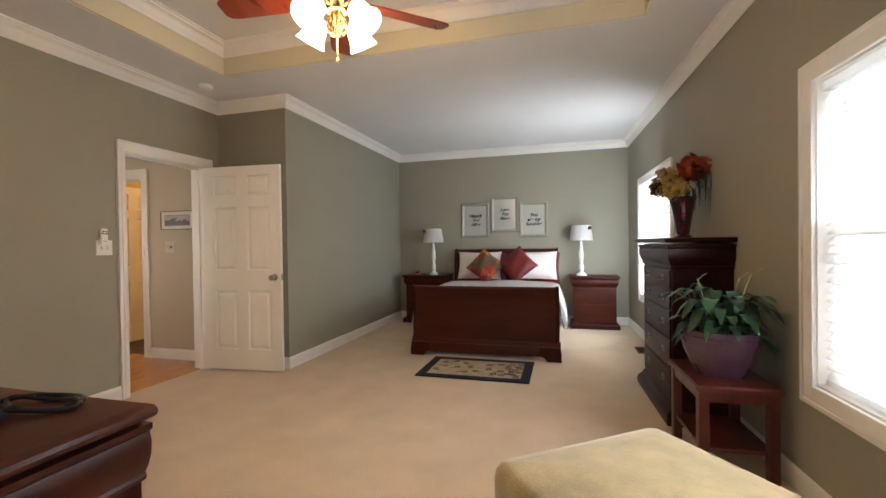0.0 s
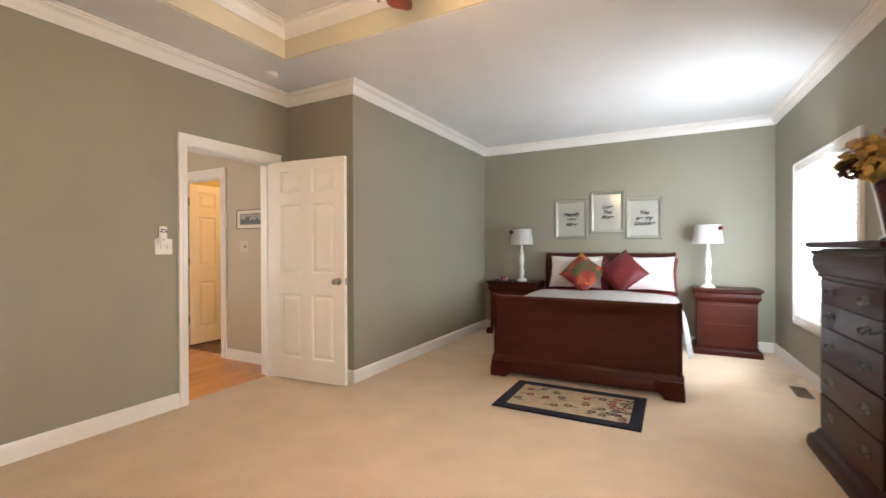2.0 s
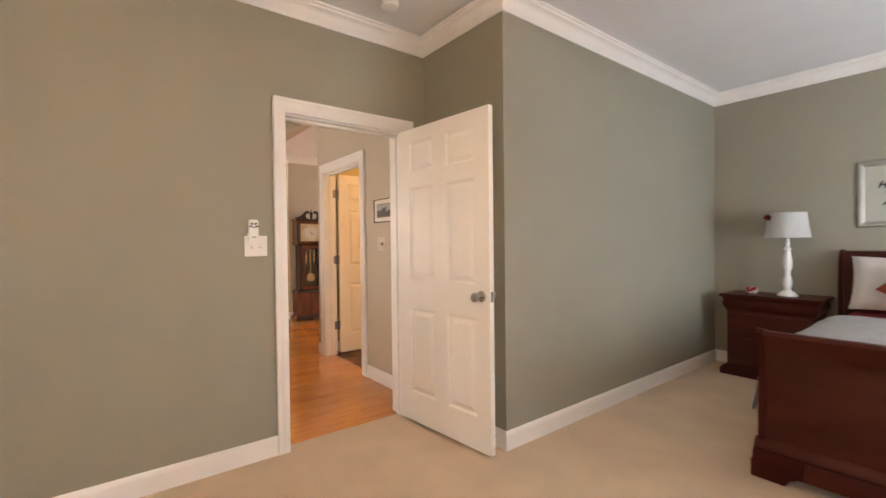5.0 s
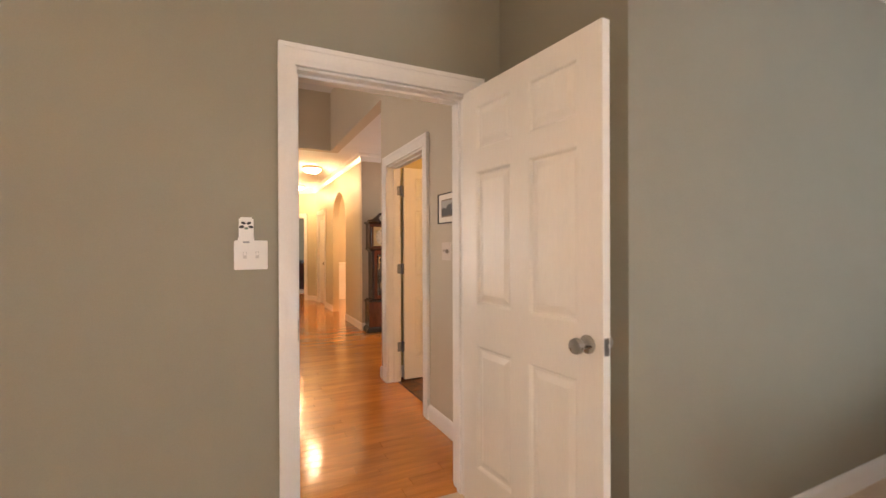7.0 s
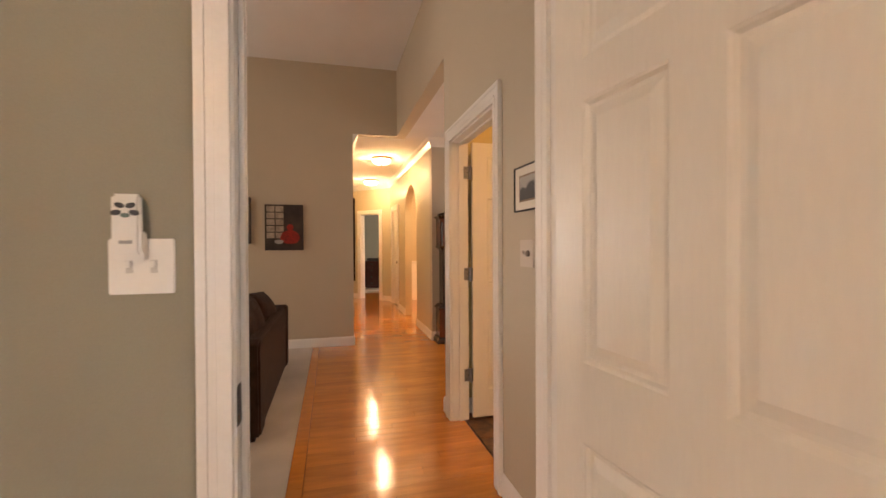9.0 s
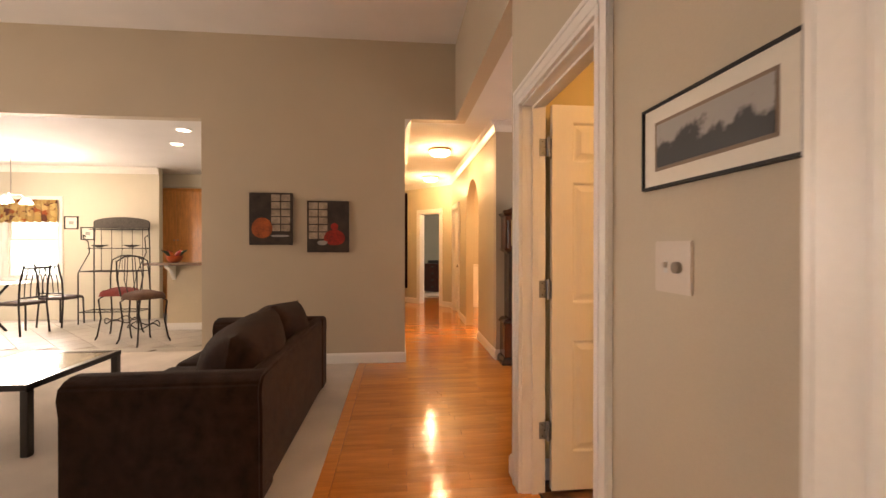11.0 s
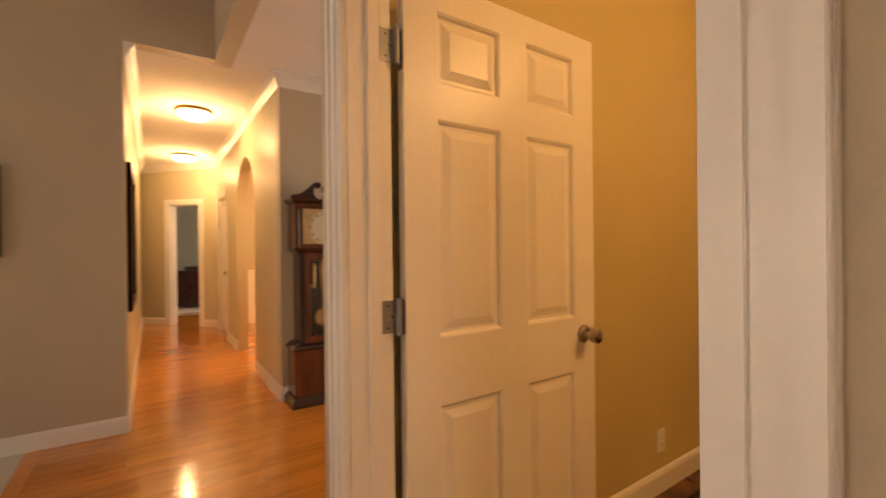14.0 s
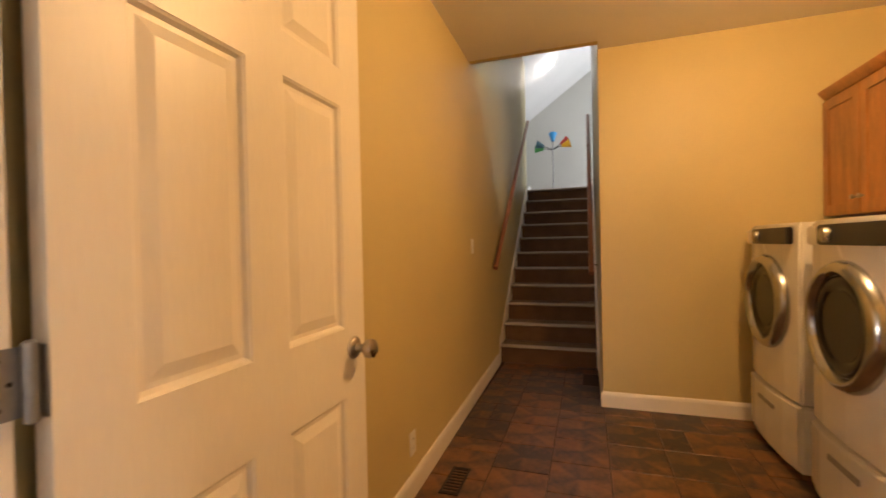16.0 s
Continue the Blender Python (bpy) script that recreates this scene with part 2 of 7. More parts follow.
# ceiling with its raised tray
TX0, TX1, TY0, TY1, TH = -2.64, 0.80, -0.35, 3.15, 0.27
structure("ceiling_bedroom", B((-3.4, TY1, H, 1.9, 7.0, H + 0.1), (-3.4, -1.35, H, 1.9, TY0, H + 0.1), (-3.4, TY0, H, TX0, TY1, H + 0.1), (TX1, TY0, H, 1.9, TY1, H + 0.1), (TX0, TY0, H + TH, TX1, TY1, H + TH + 0.1)), CEIL, "white painted ceiling with a raised tray", "ceiling")
structure("tray_sides", B((TX0 - 0.05, TY0, H + 0.003, TX0 + 0.02, TY1, H + TH), (TX1 - 0.02, TY0, H + 0.003, TX1 + 0.05, TY1, H + TH), (TX0 + 0.02, TY0 - 0.05, H + 0.003, TX1 - 0.02, TY0 + 0.02, H + TH), (TX0 + 0.02, TY1 - 0.02, H + 0.003, TX1 - 0.02, TY1 + 0.05, H + TH)), TRAY, "cream painted sides of the ceiling tray", "ceiling")
CROWN = [(0, 0), (0, -0.115), (0.010, -0.115), (0.016, -0.098), (0.023, -0.092), (0.034, -0.06), (0.052, -0.034), (0.060, -0.03), (0.064, -0.016), (0.074, -0.012), (0.074, 0)]


def crown(name, runs, z, label="white painted crown moulding"):
    bm = bmesh.new()
    for pts, side in runs:
        run(bm, CROWN, pts, z, side)
    return structure(name, bm, TRIM, label, "crown moulding", smooth=True)


ex, ey = EAST @ Vector((0, -8.1, 0)), EAST @ Vector((0, 0, 0))
crown("crown_bedroom", [([(ex.x, -1.2), (-3.26, -1.2), (-3.26, 3.74), (-2.438, 3.74), (-2.438, 6.85), (ey.x, ey.y), (ex.x, -1.2)], -1)], H - 0.001)
crown("crown_tray", [([(0, TY0 + 0.02), (TX0 + 0.02, TY0 + 0.02), (TX0 + 0.02, TY1 - 0.02), (TX1 - 0.02, TY1 - 0.02), (TX1 - 0.02, TY0 + 0.02), (0.001, TY0 + 0.02)], -1)], H + TH - 0.001)
BASE = [(0, 0), (0.014, 0), (0.014, 0.09), (0.010, 0.105), (0.004, 0.115), (0, 0.115)]


def baseboard(name, runs, material=TRIM):
    bm = bmesh.new()
    for pts, side in runs:
        run(bm, BASE, pts, 0, side)
    return structure(name, bm, material, "white painted baseboard", "baseboard")


baseboard("baseboard_bedroom", [([(ex.x, -1.2), (-3.26, -1.2), (-3.26, 2.648)], -1), ([(-3.26, 3.74), (-2.438, 3.74), (-2.438, 6.85), (ey.x, ey.y), (ex.x, -1.2)], -1)])
structure("floor_bedroom", B((-3.34, -1.3, -0.1, 1.8, 7.0, 0.0)), CARPET, "tan cut pile carpet with faint wear", "carpet")

# great room, hall and foyer
GH, HH = 3.60, 2.735
structure("wall_great_room_north", B((-5.43, 3.78, 0, -5.24, 3.905, GH), (-4.355, 3.78, 0, -2.58, 3.905, GH), (-5.24, 3.78, 2.045, -4.355, 3.905, GH), (-7.9, 3.78, HH, -5.43, 3.905, GH)), BEIGE, "greige painted wall with the laundry door", "wall")
structure("wall_great_room_east", B((-3.405, -4.0, 0, -3.361, 2.709, GH), (-3.405, 3.545, 0, -3.361, 3.779, GH), (-3.405, 2.709, 2.045, -3.361, 3.545, GH)), BEIGE, "greige painted wall of the great room", "wall")
structure("wall_great_room_west", B((-8.02, 1.03, 0, -7.9, 3.205, GH), (-8.02, -4.0, 2.675, -7.9, 1.03, GH), (-8.02, 3.205, HH, -7.9, 3.905, GH)), BEIGE, "greige painted wall with two pictures", "wall")
structure("wall_great_room_south", B((-8.0, -4.12, 0, -6.9, -4.0, GH), (-4.3, -4.12, 0, -3.3, -4.0, GH), (-6.9, -4.12, 0, -4.3, -4.0, 0.4), (-6.9, -4.12, 2.3, -4.3, -4.0, GH)), BEIGE, "greige painted wall with a wide window", "wall")
structure("ceiling_great_room", B((-8.0, -4.1, GH, -3.3, 3.9, GH + 0.1)), CEIL, "white painted high ceiling", "ceiling")
# hall
structure("wall_hall_south", B((-13.6, 3.085, 0, -8.02, 3.205, HH)), CREAM, "cream painted hall wall", "wall")
structure("wall_foyer_west", B((-8.02, 4.25, 0, -7.9, 7.0, HH)), BEIGE, "greige painted wall behind the clock", "wall")
structure("wall_foyer_north", B((-8.0, 7.0, 0, -7.25, 7.12, HH), (-6.25, 7.0, 0, -5.56, 7.12, HH), (-7.25, 7.0, 0, -6.25, 7.12, 0.5), (-7.25, 7.0, 2.1, -6.25, 7.12, HH)), BEIGE, "greige painted foyer wall", "wall")
bm = bmesh.new()
prism(bm, [(-5.4225, 3.906), (-5.488, 7.0), (-5.57, 7.0), (-5.43, 3.906)], 0, HH, "z")
structure("wall_foyer_east", bm, BEIGE, "greige painted foyer wall", "wall")
structure("ceiling_hall", B((-14, 3.0, HH, -8.02, 4.4, HH + 0.1), (-8.02, 3.906, HH, -5.4, 7.1, HH + 0.1)), CEIL, "white painted hall and foyer ceiling", "ceiling")
# hall wall with its arch
AX0, AX1, ASP, AR = -10.10, -9.0, 1.78, 0.55
bm = bmesh.new()
box(bm, -12.3, 4.25, 0, -11.75, 4.37, HH)
box(bm, -11.75, 4.25, 2.045, -10.95, 4.37, HH)
box(bm, -10.95, 4.25, 0, AX0, 4.37, HH)
box(bm, AX1, 4.25, 0, -8.02, 4.37, HH)
cx = (AX0 + AX1) / 2
arc = [(cx + AR * math.cos(a), ASP + AR * math.sin(a)) for a in np.linspace(math.pi, 0, 25)]
for (u0, v0), (u1, v1) in zip(arc, arc[1:]):
    prism(bm, [(u0, v0), (u1, v1), (u1, HH), (u0, HH)], 4.25, 4.37, "y")
bmesh.ops.remove_doubles(bm, verts=bm.verts, dist=1e-5)
structure("wall_hall_north", bm, CREAM, "cream painted hall wall with an arched opening", "wall")
# slanted end wall with a doorway
ENDM = pose(-13.35, 3.205, 0, 0, 0, 41.35)
EL = 1.582
D0, D1 = 0.625, 1.245
bm = bmesh.new()
box(bm, -0.2, 0, 0, D0, 0.12, HH, ENDM)
box(bm, D1, 0, 0, EL + 0.1, 0.12, HH, ENDM)
box(bm, D0, 0, 2.045, D1, 0.12, HH, ENDM)
structure("wall_hall_end", bm, CREAM, "cream painted wall at the end of the hall", "wall")
e0, e1, ed0, ed1 = (ENDM @ Vector((u, 0, 0)) for u in (0, EL, D0 - 0.09, D1 + 0.09))
crown("crown_hall", [([(-7.9, 3.205), (e0.x + 0.13, e0.y)], -1), ([(e0.x, e0.y), (e1.x, e1.y)], -1), ([(e1.x, e1.y), (-7.9, 4.25), (-7.9, 7.0)], -1)], HH - 0.001)
baseboard("baseboard_hall", [([(-7.9, 1.03), (-7.9, 3.205), (e0.x, e0.y), (ed0.x, ed0.y)], -1), ([(ed1.x, ed1.y), (e1.x, e1.y), (-11.84, 4.25)], -1), ([(-10.86, 4.25), (AX0, 4.25)], -1), ([(AX1, 4.25), (-7.9, 4.25), (-7.9, 7.0)], -1)])
baseboard("baseboard_great_room", [([(-4.266, 3.78), (-3.405, 3.78)], -1), ([(-5.57, 7.0), (-5.43, 3.906), (-5.43, 3.78), (-5.329, 3.78)], -1), ([(-3.405, 2.63), (-3.405, -4.0)], -1)])
structure("floor_great_room", B((-8.66, -4.2, -0.1, -3.34, 2.69, 0.004)), CARPET2, "pale beige cut pile carpet", "carpet")
structure("floor_under_boards", B((-14, 2.69, -0.1, -3.34, 8.0, -0.012)), DARKWOOD, "dark subfloor under the oak boards", "floor")
# dining space behind the arch, study behind the far doorway
structure("wall_dining", B((-12.2, 7.0, 0, -8.02, 7.12, HH), (-12.32, 4.37, 0, -12.2, 7.12, HH)), CREAM, "cream painted wall beyond the arch", "wall")
bm = B((-12.2, 6.988, 0, -8.02, 7.0, 0.86), (-12.2, 4.37, 0, -12.188, 6.987, 0.86))
structure("wainscot_dining", bm, TRIM, "white painted wainscot beyond the arch", "wainscot")
bm = bmesh.new()
run(bm, [(0, 0), (0.014, 0.004), (0.02, 0.02), (0.03, 0.035), (0.03, 0.05), (0.012, 0.06), (0, 0.06)], [(-12.2, 4.37), (-12.2, 7.0), (-8.02, 7.0)], 0.86, -1)
structure("chair_rail", bm, TRIM, "white painted chair rail beyond the arch", "trim")
structure("ceiling_dining", B((-12.3, 4.4, HH, -8.02, 7.1, HH + 0.1)), CEIL, "white painted ceiling", "ceiling")
structure("floor_study", B((-18.5, 3.0, -0.1, -14, 9.5, 0.0), (-14, 4.45, -0.1, -12.4, 9.5, 0.003)), CARPET2, "pale beige carpet", "carpet")
structure("wall_study", B((-17.1, 2.0, 0, -17.0, 9.5, HH), (-17.0, 9.4, 0, -12.3, 9.5, HH), (-17.0, 2.0, 0, -13.6, 2.1, HH)), SAGE, "sage green painted wall of the far room", "wall")
structure("ceiling_study", B((-17.1, 2.0, HH + 0.005, -12.305, 9.5, HH + 0.1)), CEIL, "white painted ceiling", "ceiling")

# laundry room and stairs
LH = 2.652
bm = bmesh.new()
prism(bm, [(-5.357, 3.906), (-5.465, 10.6), (-5.56, 10.6), (-5.42, 3.906)], 0, 5.2, "z")
structure("wall_laundry_west", bm, TAN, "tan painted wall beside the stairs", "wall")
structure("wall_laundry_north", B((-4.455, 6.98, 0, -2.76, 7.1, LH)), TAN, "tan painted laundry wall", "wall")
structure("wall_laundry_east", B((-2.76, 3.906, 0, -2.66, 7.1, LH)), TAN, "tan painted laundry wall", "wall")
structure("wall_laundry_south", B((-5.36, 3.906, 0, -5.26, 3.911, LH), (-4.355, 3.906, 0, -2.76, 3.911, LH), (-5.26, 3.906, 2.05, -4.355, 3.911, LH)), TAN, "tan painted laundry wall", "wall")
structure("ceiling_laundry", B((-5.48, 3.906, LH, -2.7, 6.84, LH + 0.15), (-4.455, 6.84, LH, -2.7, 7.1, LH + 0.15)), CEIL, "white painted laundry ceiling", "ceiling")
structure("floor_laundry", B((-5.48, 3.87, -0.1, -2.7, 8.1, -0.004)), mat("grout", (0.045, 0.026, 0.016), 0.8), "dark grout under slate-look tiles", "floor")
baseboard("baseboard_laundry", [([(-5.3572, 3.92), (-5.4215, 7.90)], -1), ([(-4.455, 7.95), (-4.455, 6.98), (-2.76, 6.98)], -1)])

# daylight at the openings, added fills and the rooms' bulbs
area("sky_window_near", EAST @ look((-0.03, -5.18, 1.26), (-2, -5.18, 2.3)), 1.28, 1.38, 20, DAY)
area("sky_window_far", EAST @ look((-0.03, -1.54, 1.26), (-2, 0.25, 2.1)), 1.34, 1.38, 73, DAY)
area("sky_window_south", look((-0.15, -1.15, 1.25), (-0.15, 2, 1.1)), 1.2, 1.6, 7, DAY)
# unseen fill inside the south window, turned west and warmed to add lamplight
area("warm_fill_great_room", look((-5.2, -3.7, 1.2), (-7.6, 1.4, -0.5)), 1.6, 1.5, 80, (1.0, 0.86, 0.69))
area("sky_kitchen", look((-11.2, -3.3, 1.4), (-9, -3.0, 1.0)), 0.9, 1.3, 150, (1.0, 0.93, 0.83))
area("sky_foyer", look((-6.75, 6.93, 1.35), (-6.75, 4.0, 0.2)), 0.9, 1.5, 40, (1.0, 0.90, 0.76))
# added fill lamp, out of view; the study wall has no window here
area("study_fill", look((-14.6, 9.3, 1.6), (-15.4, 4.2, 0.7)), 1.4, 1.3, 190, (1.0, 0.93, 0.80))
area("sky_upstairs", look((-2.15, 11.9, 3.3), (-6, 11.0, 3.0)), 1.2, 1.3, 66, SKYL)
bulb("upstairs_bulb", (-5.13, 11.2, 4.05), 4, (1.0, 0.93, 0.82), 0.1)
bulb("fan_bulb", (-0.92, 2.08, 2.36), 74, (1.0, 0.62, 0.30), 0.12)
bulb("hall_bulb", (-9.36, 3.74, 2.48), 36, (1.0, 0.64, 0.30))
bulb("hall_bulb", (-11.86, 3.785, 2.48), 36, (1.0, 0.64, 0.30))
bulb("laundry_bulb", (-3.7, 5.3, 2.46), 72, LAMP)
bulb("dining_bulb", (-9.9, 5.6, 2.1), 130, (1.0, 0.64, 0.30))
bulb("kitchen_bulb", (-10.0, -2.55, 1.9), 90, (1.0, 0.8, 0.55), 0.15)
for x, y in ((-8.58, 0.53), (-9.35, 0.08)):
    area("recessed_lamp", look((x, y, 2.713), (x - 0.8, y - 0.3, 0)), 0.14, 0.14, 22, (1.0, 0.78, 0.52))


# ---- doors, frames and windows ----
def six_panel_door(name, width, m, label, knob_side=1, height=2.03):
    """Hinged at the origin, running along +x; its face is at y = 0 and its back at y = 0.035."""
    door = new(name)
    door.matrix_basis = m
    tagged(door, label, "door", "", "structure")
    T = 0.035
    s, mid = 0.11, 0.115
    c0, c1 = (width - mid) / 2, (width + mid) / 2
    rows = [(0.21, 0.797), (0.994, 1.627), (1.73, 1.94)]
    cols = [(s, c0), (c1, width - s)]
    bm = B((0, 0, 0.012, s, T, height), (width - s, 0, 0.012, width, T, height))
    for z0, z1 in rows:
        box(bm, c0, 0, z0, c1, T, z1)
    zs = [0.012] + [v for r in rows for v in r] + [height]
    for i in range(0, 8, 2):
        box(bm, s, 0, zs[i], width - s, T, zs[i + 1])
    part("leaf", bm, DOORW, door)
    for x0, x1 in cols:
        for z0, z1 in rows:
            bm = bmesh.new()
            g = 0.012
            for y0, yr, d in ((T / 2, 0.0125, 1), (T / 2, T - 0.0125, -1)):
                lv = [(0.0, 0.001 if d > 0 else T - 0.001), (0.006, 0.004 if d > 0 else T - 0.004), (g, yr), (g + 0.010, yr), (g + 0.036, 0.003 if d > 0 else T - 0.003)]
                loops = []
                for o, y in lv:
                    loops.append([bm.verts.new((x, y, z)) for x, z in ((x0 + o, z0 + o), (x1 - o, z0 + o), (x1 - o, z1 - o), (x0 + o, z1 - o))])
                for a, b in zip(loops, loops[1:]):
                    for i in range(4):
                        j = (i + 1) % 4
                        bm.faces.new((a[i], a[j], b[j], b[i]))
                bm.faces.new(loops[-1])
            part("panel", bm, DOORW, door)
    kx, kz = (width - 0.065 if knob_side > 0 else 0.065), 0.93
    for d in (1, -1):
        km = Matrix.Translation((kx, 0 if d > 0 else T, kz)) @ pose(0, 0, 0, 90 if d > 0 else -90)
        bm = bmesh.new()
        lathe(bm, [(0.033, 0.0), (0.033, 0.004), (0.028, 0.010), (0.013, 0.013), (0.011, 0.030), (0.016, 0.036), (0.026, 0.044), (0.0285, 0.055), (0.026, 0.066), (0.015, 0.073), (0.002, 0.074)], 24, m=km)
        part("knob", bm, NICKEL, door, "brushed nickel knob", smooth=True)
    bm = B((width - 0.0005, 0.006, kz - 0.03, width + 0.0015, 0.029, kz + 0.03))
    part("latch_plate", bm, NICKEL, door, "brushed nickel latch plate")
    for z in (0.325, 1.062, 1.797):
        bm = B((-0.0025, 0.004, z - 0.045, 0.0005, 0.034, z + 0.045))
        part("hinge", bm, NICKEL, door, "brushed nickel hinge")
    return door


def frame_boxes(w, h, t0, t1, back=True, cw=0.088, side=0.088):
    """Casing and jambs of an opening w wide and h high in a wall from y = t0 to t1, with x from 0 to w."""
    out = []
    for y0, y1 in ((t0 - 0.018, t0), (t1, t1 + 0.018)) if back else ((t0 - 0.018, t0),):
        s = -1 if y0 < t0 else 1
        out += [(-cw, y0, 0, 0.006, y1, h), (w - 0.006, y0, 0, w + side, y1, h), (-cw, y0, h, w + side, y1, h + cw)]
        a, b = (y0 - 0.007, y0) if s < 0 else (y1, y1 + 0.007)
        out += [(-cw, a, 0, -cw + 0.022, b, h + cw), (w + side - 0.022, a, 0, w + side, b, h + cw), (-cw + 0.022, a, h + cw - 0.022, w + side - 0.022, b, h + cw)]
        a, b = (y0 - 0.004, y0) if s < 0 else (y1, y1 + 0.004)
        out += [(-0.034, a, 0, -0.022, b, h + 0.022), (w + 0.022, a, 0, w + 0.034, b, h + 0.022), (-0.022, a, h + 0.022, w + 0.022, b, h + 0.034)]
    return out


def door_frame(name, w, h, t0, t1, m, stop, label, back=True, side=0.088):
    bm = bmesh.new()
    for b in frame_boxes(w, h, t0, t1, back, 0.088, side):
        box(bm, *b, m)
    for b in ((0.0, t0, 0, 0.012, t1, h), (w - 0.012, t0, 0, w, t1, h), (0.012, t0, h - 0.012, w - 0.012, t1, h)):
        box(bm, *b, m)
    for b in ((0.012, stop, 0, 0.024, stop + 0.035, h - 0.012), (w - 0.024, stop, 0, w - 0.012, stop + 0.035, h - 0.012), (0.024, stop, h - 0.024, w - 0.024, stop + 0.035, h - 0.012)):
        box(bm, *b, m)
    return structure(name, bm, TRIM, label, "door frame", bevel=0.002)


# bedroom doorway: local x runs south from the hinge side, local y into the hall
BD = Matrix(((0, -1, 0, -3.26), (-1, 0, 0, 3.545), (0, 0, 1, 0), (0, 0, 0, 1)))
door_frame("door_frame_bedroom", 0.836, 2.045, 0.0, 0.145, BD, 0.05, "white painted bedroom door casing and jamb", side=0.064)
six_panel_door("door_1", 0.84, pose(-3.243, 3.512, 0.008, 0, 0, 4.9), "white six-panel bedroom door standing wide open")
LD = pose(-5.24, 3.78, 0)
door_frame("door_frame_laundry", 0.885, 2.045, 0.0, 0.126, LD, 0.052, "white painted laundry door casing and jamb", back=False)
six_panel_door("door_2", 0.818, pose(-5.206, 3.934, 0.008, 0, 0, 90.0), "white six-panel laundry door standing open against the wall")
HINGE = mat("grey_nickel_hinge", (0.30, 0.31, 0.33), 0.4, metal=0.6, var=0.08, scale=30, bump=0.02)
for z in (0.331, 1.075, 1.819):
    hg = thing("butt_hinge", (-5.2145, 3.917, z), "brushed nickel butt hinge on the laundry jamb", "hinge", "laundry hinges")
    bm = B((-0.0133, -0.046, -0.045, -0.0105, -0.004, 0.045))
    part("jamb_leaf", bm, HINGE, hg, bevel=0.0008)
    part("door_leaf", B((-0.024, 0.0135, -0.045, 0.006, 0.0165, 0.045)), HINGE, hg, bevel=0.0008)
    bm = bmesh.new()
    lathe(bm, [(0.004, -0.053), (0.0085, -0.050), (0.0085, -0.016), (0.0078, -0.0155), (0.0085, -0.015), (0.0085, 0.015), (0.0078, 0.0155), (0.0085, 0.016), (0.0085, 0.050), (0.004, 0.053)], 14)
    part("barrel", bm, HINGE, hg, smooth=True)
    for dz in (-0.03, 0.0, 0.03):
        bm = bmesh.new()
        lathe(bm, [(0.0035, 0), (0.0032, 0.0008), (0.001, 0.001)], 10, m=Matrix.Translation((-0.0105, -0.028 + 0.012 * (dz == 0), dz)) @ pose(0, 0, 0, 0, 90))
        part("screw", bm, IRON, hg)
bm = B((-3.302, 2.7212, 0.88, -3.265, 2.7235, 0.97))
tagged(part("strike_plate", bm, IRON, None, "dark metal strike plate on the bedroom jamb"), "", "strike plate")
# hall doors
six_panel_door("door_3", 0.79, pose(-11.745, 4.285, 0.008), "white closed six-panel hall door", knob_side=1)
door_frame("door_frame_hall", 0.80, 2.045, 0.0, 0.12, pose(-11.75, 4.25, 0), 0.075, "white painted hall door casing")
door_frame("door_frame_study", D1 - D0, 2.045, 0.0, 0.12, ENDM @ pose(D0, 0, 0), 0.05, "white painted door casing at the hall end")



def thin_white(name):
    """White blind slats that let light through."""
    m = bpy.data.materials.new(name)
    m.use_nodes = True
    nt = m.node_tree
    nt.nodes.clear()
    o, mx = nt.nodes.new("ShaderNodeOutputMaterial"), nt.nodes.new("ShaderNodeMixShader")
    d_, t_ = nt.nodes.new("ShaderNodeBsdfDiffuse"), nt.nodes.new("ShaderNodeBsdfTranslucent")
    d_.inputs[0].default_value = t_.inputs[0].default_value = (0.86, 0.87, 0.87, 1)
    mx.inputs[0].default_value = 0.55
    nt.links.new(d_.outputs[0], mx.inputs[1])
    nt.links.new(t_.outputs[0], mx.inputs[2])
    nt.links.new(mx.outputs[0], o.inputs[0])
    return m


BLIND = thin_white("white_blind_slats")
OUTSIDE = glow("bright_overcast_sky", (0.95, 0.98, 1.0), 14.0)


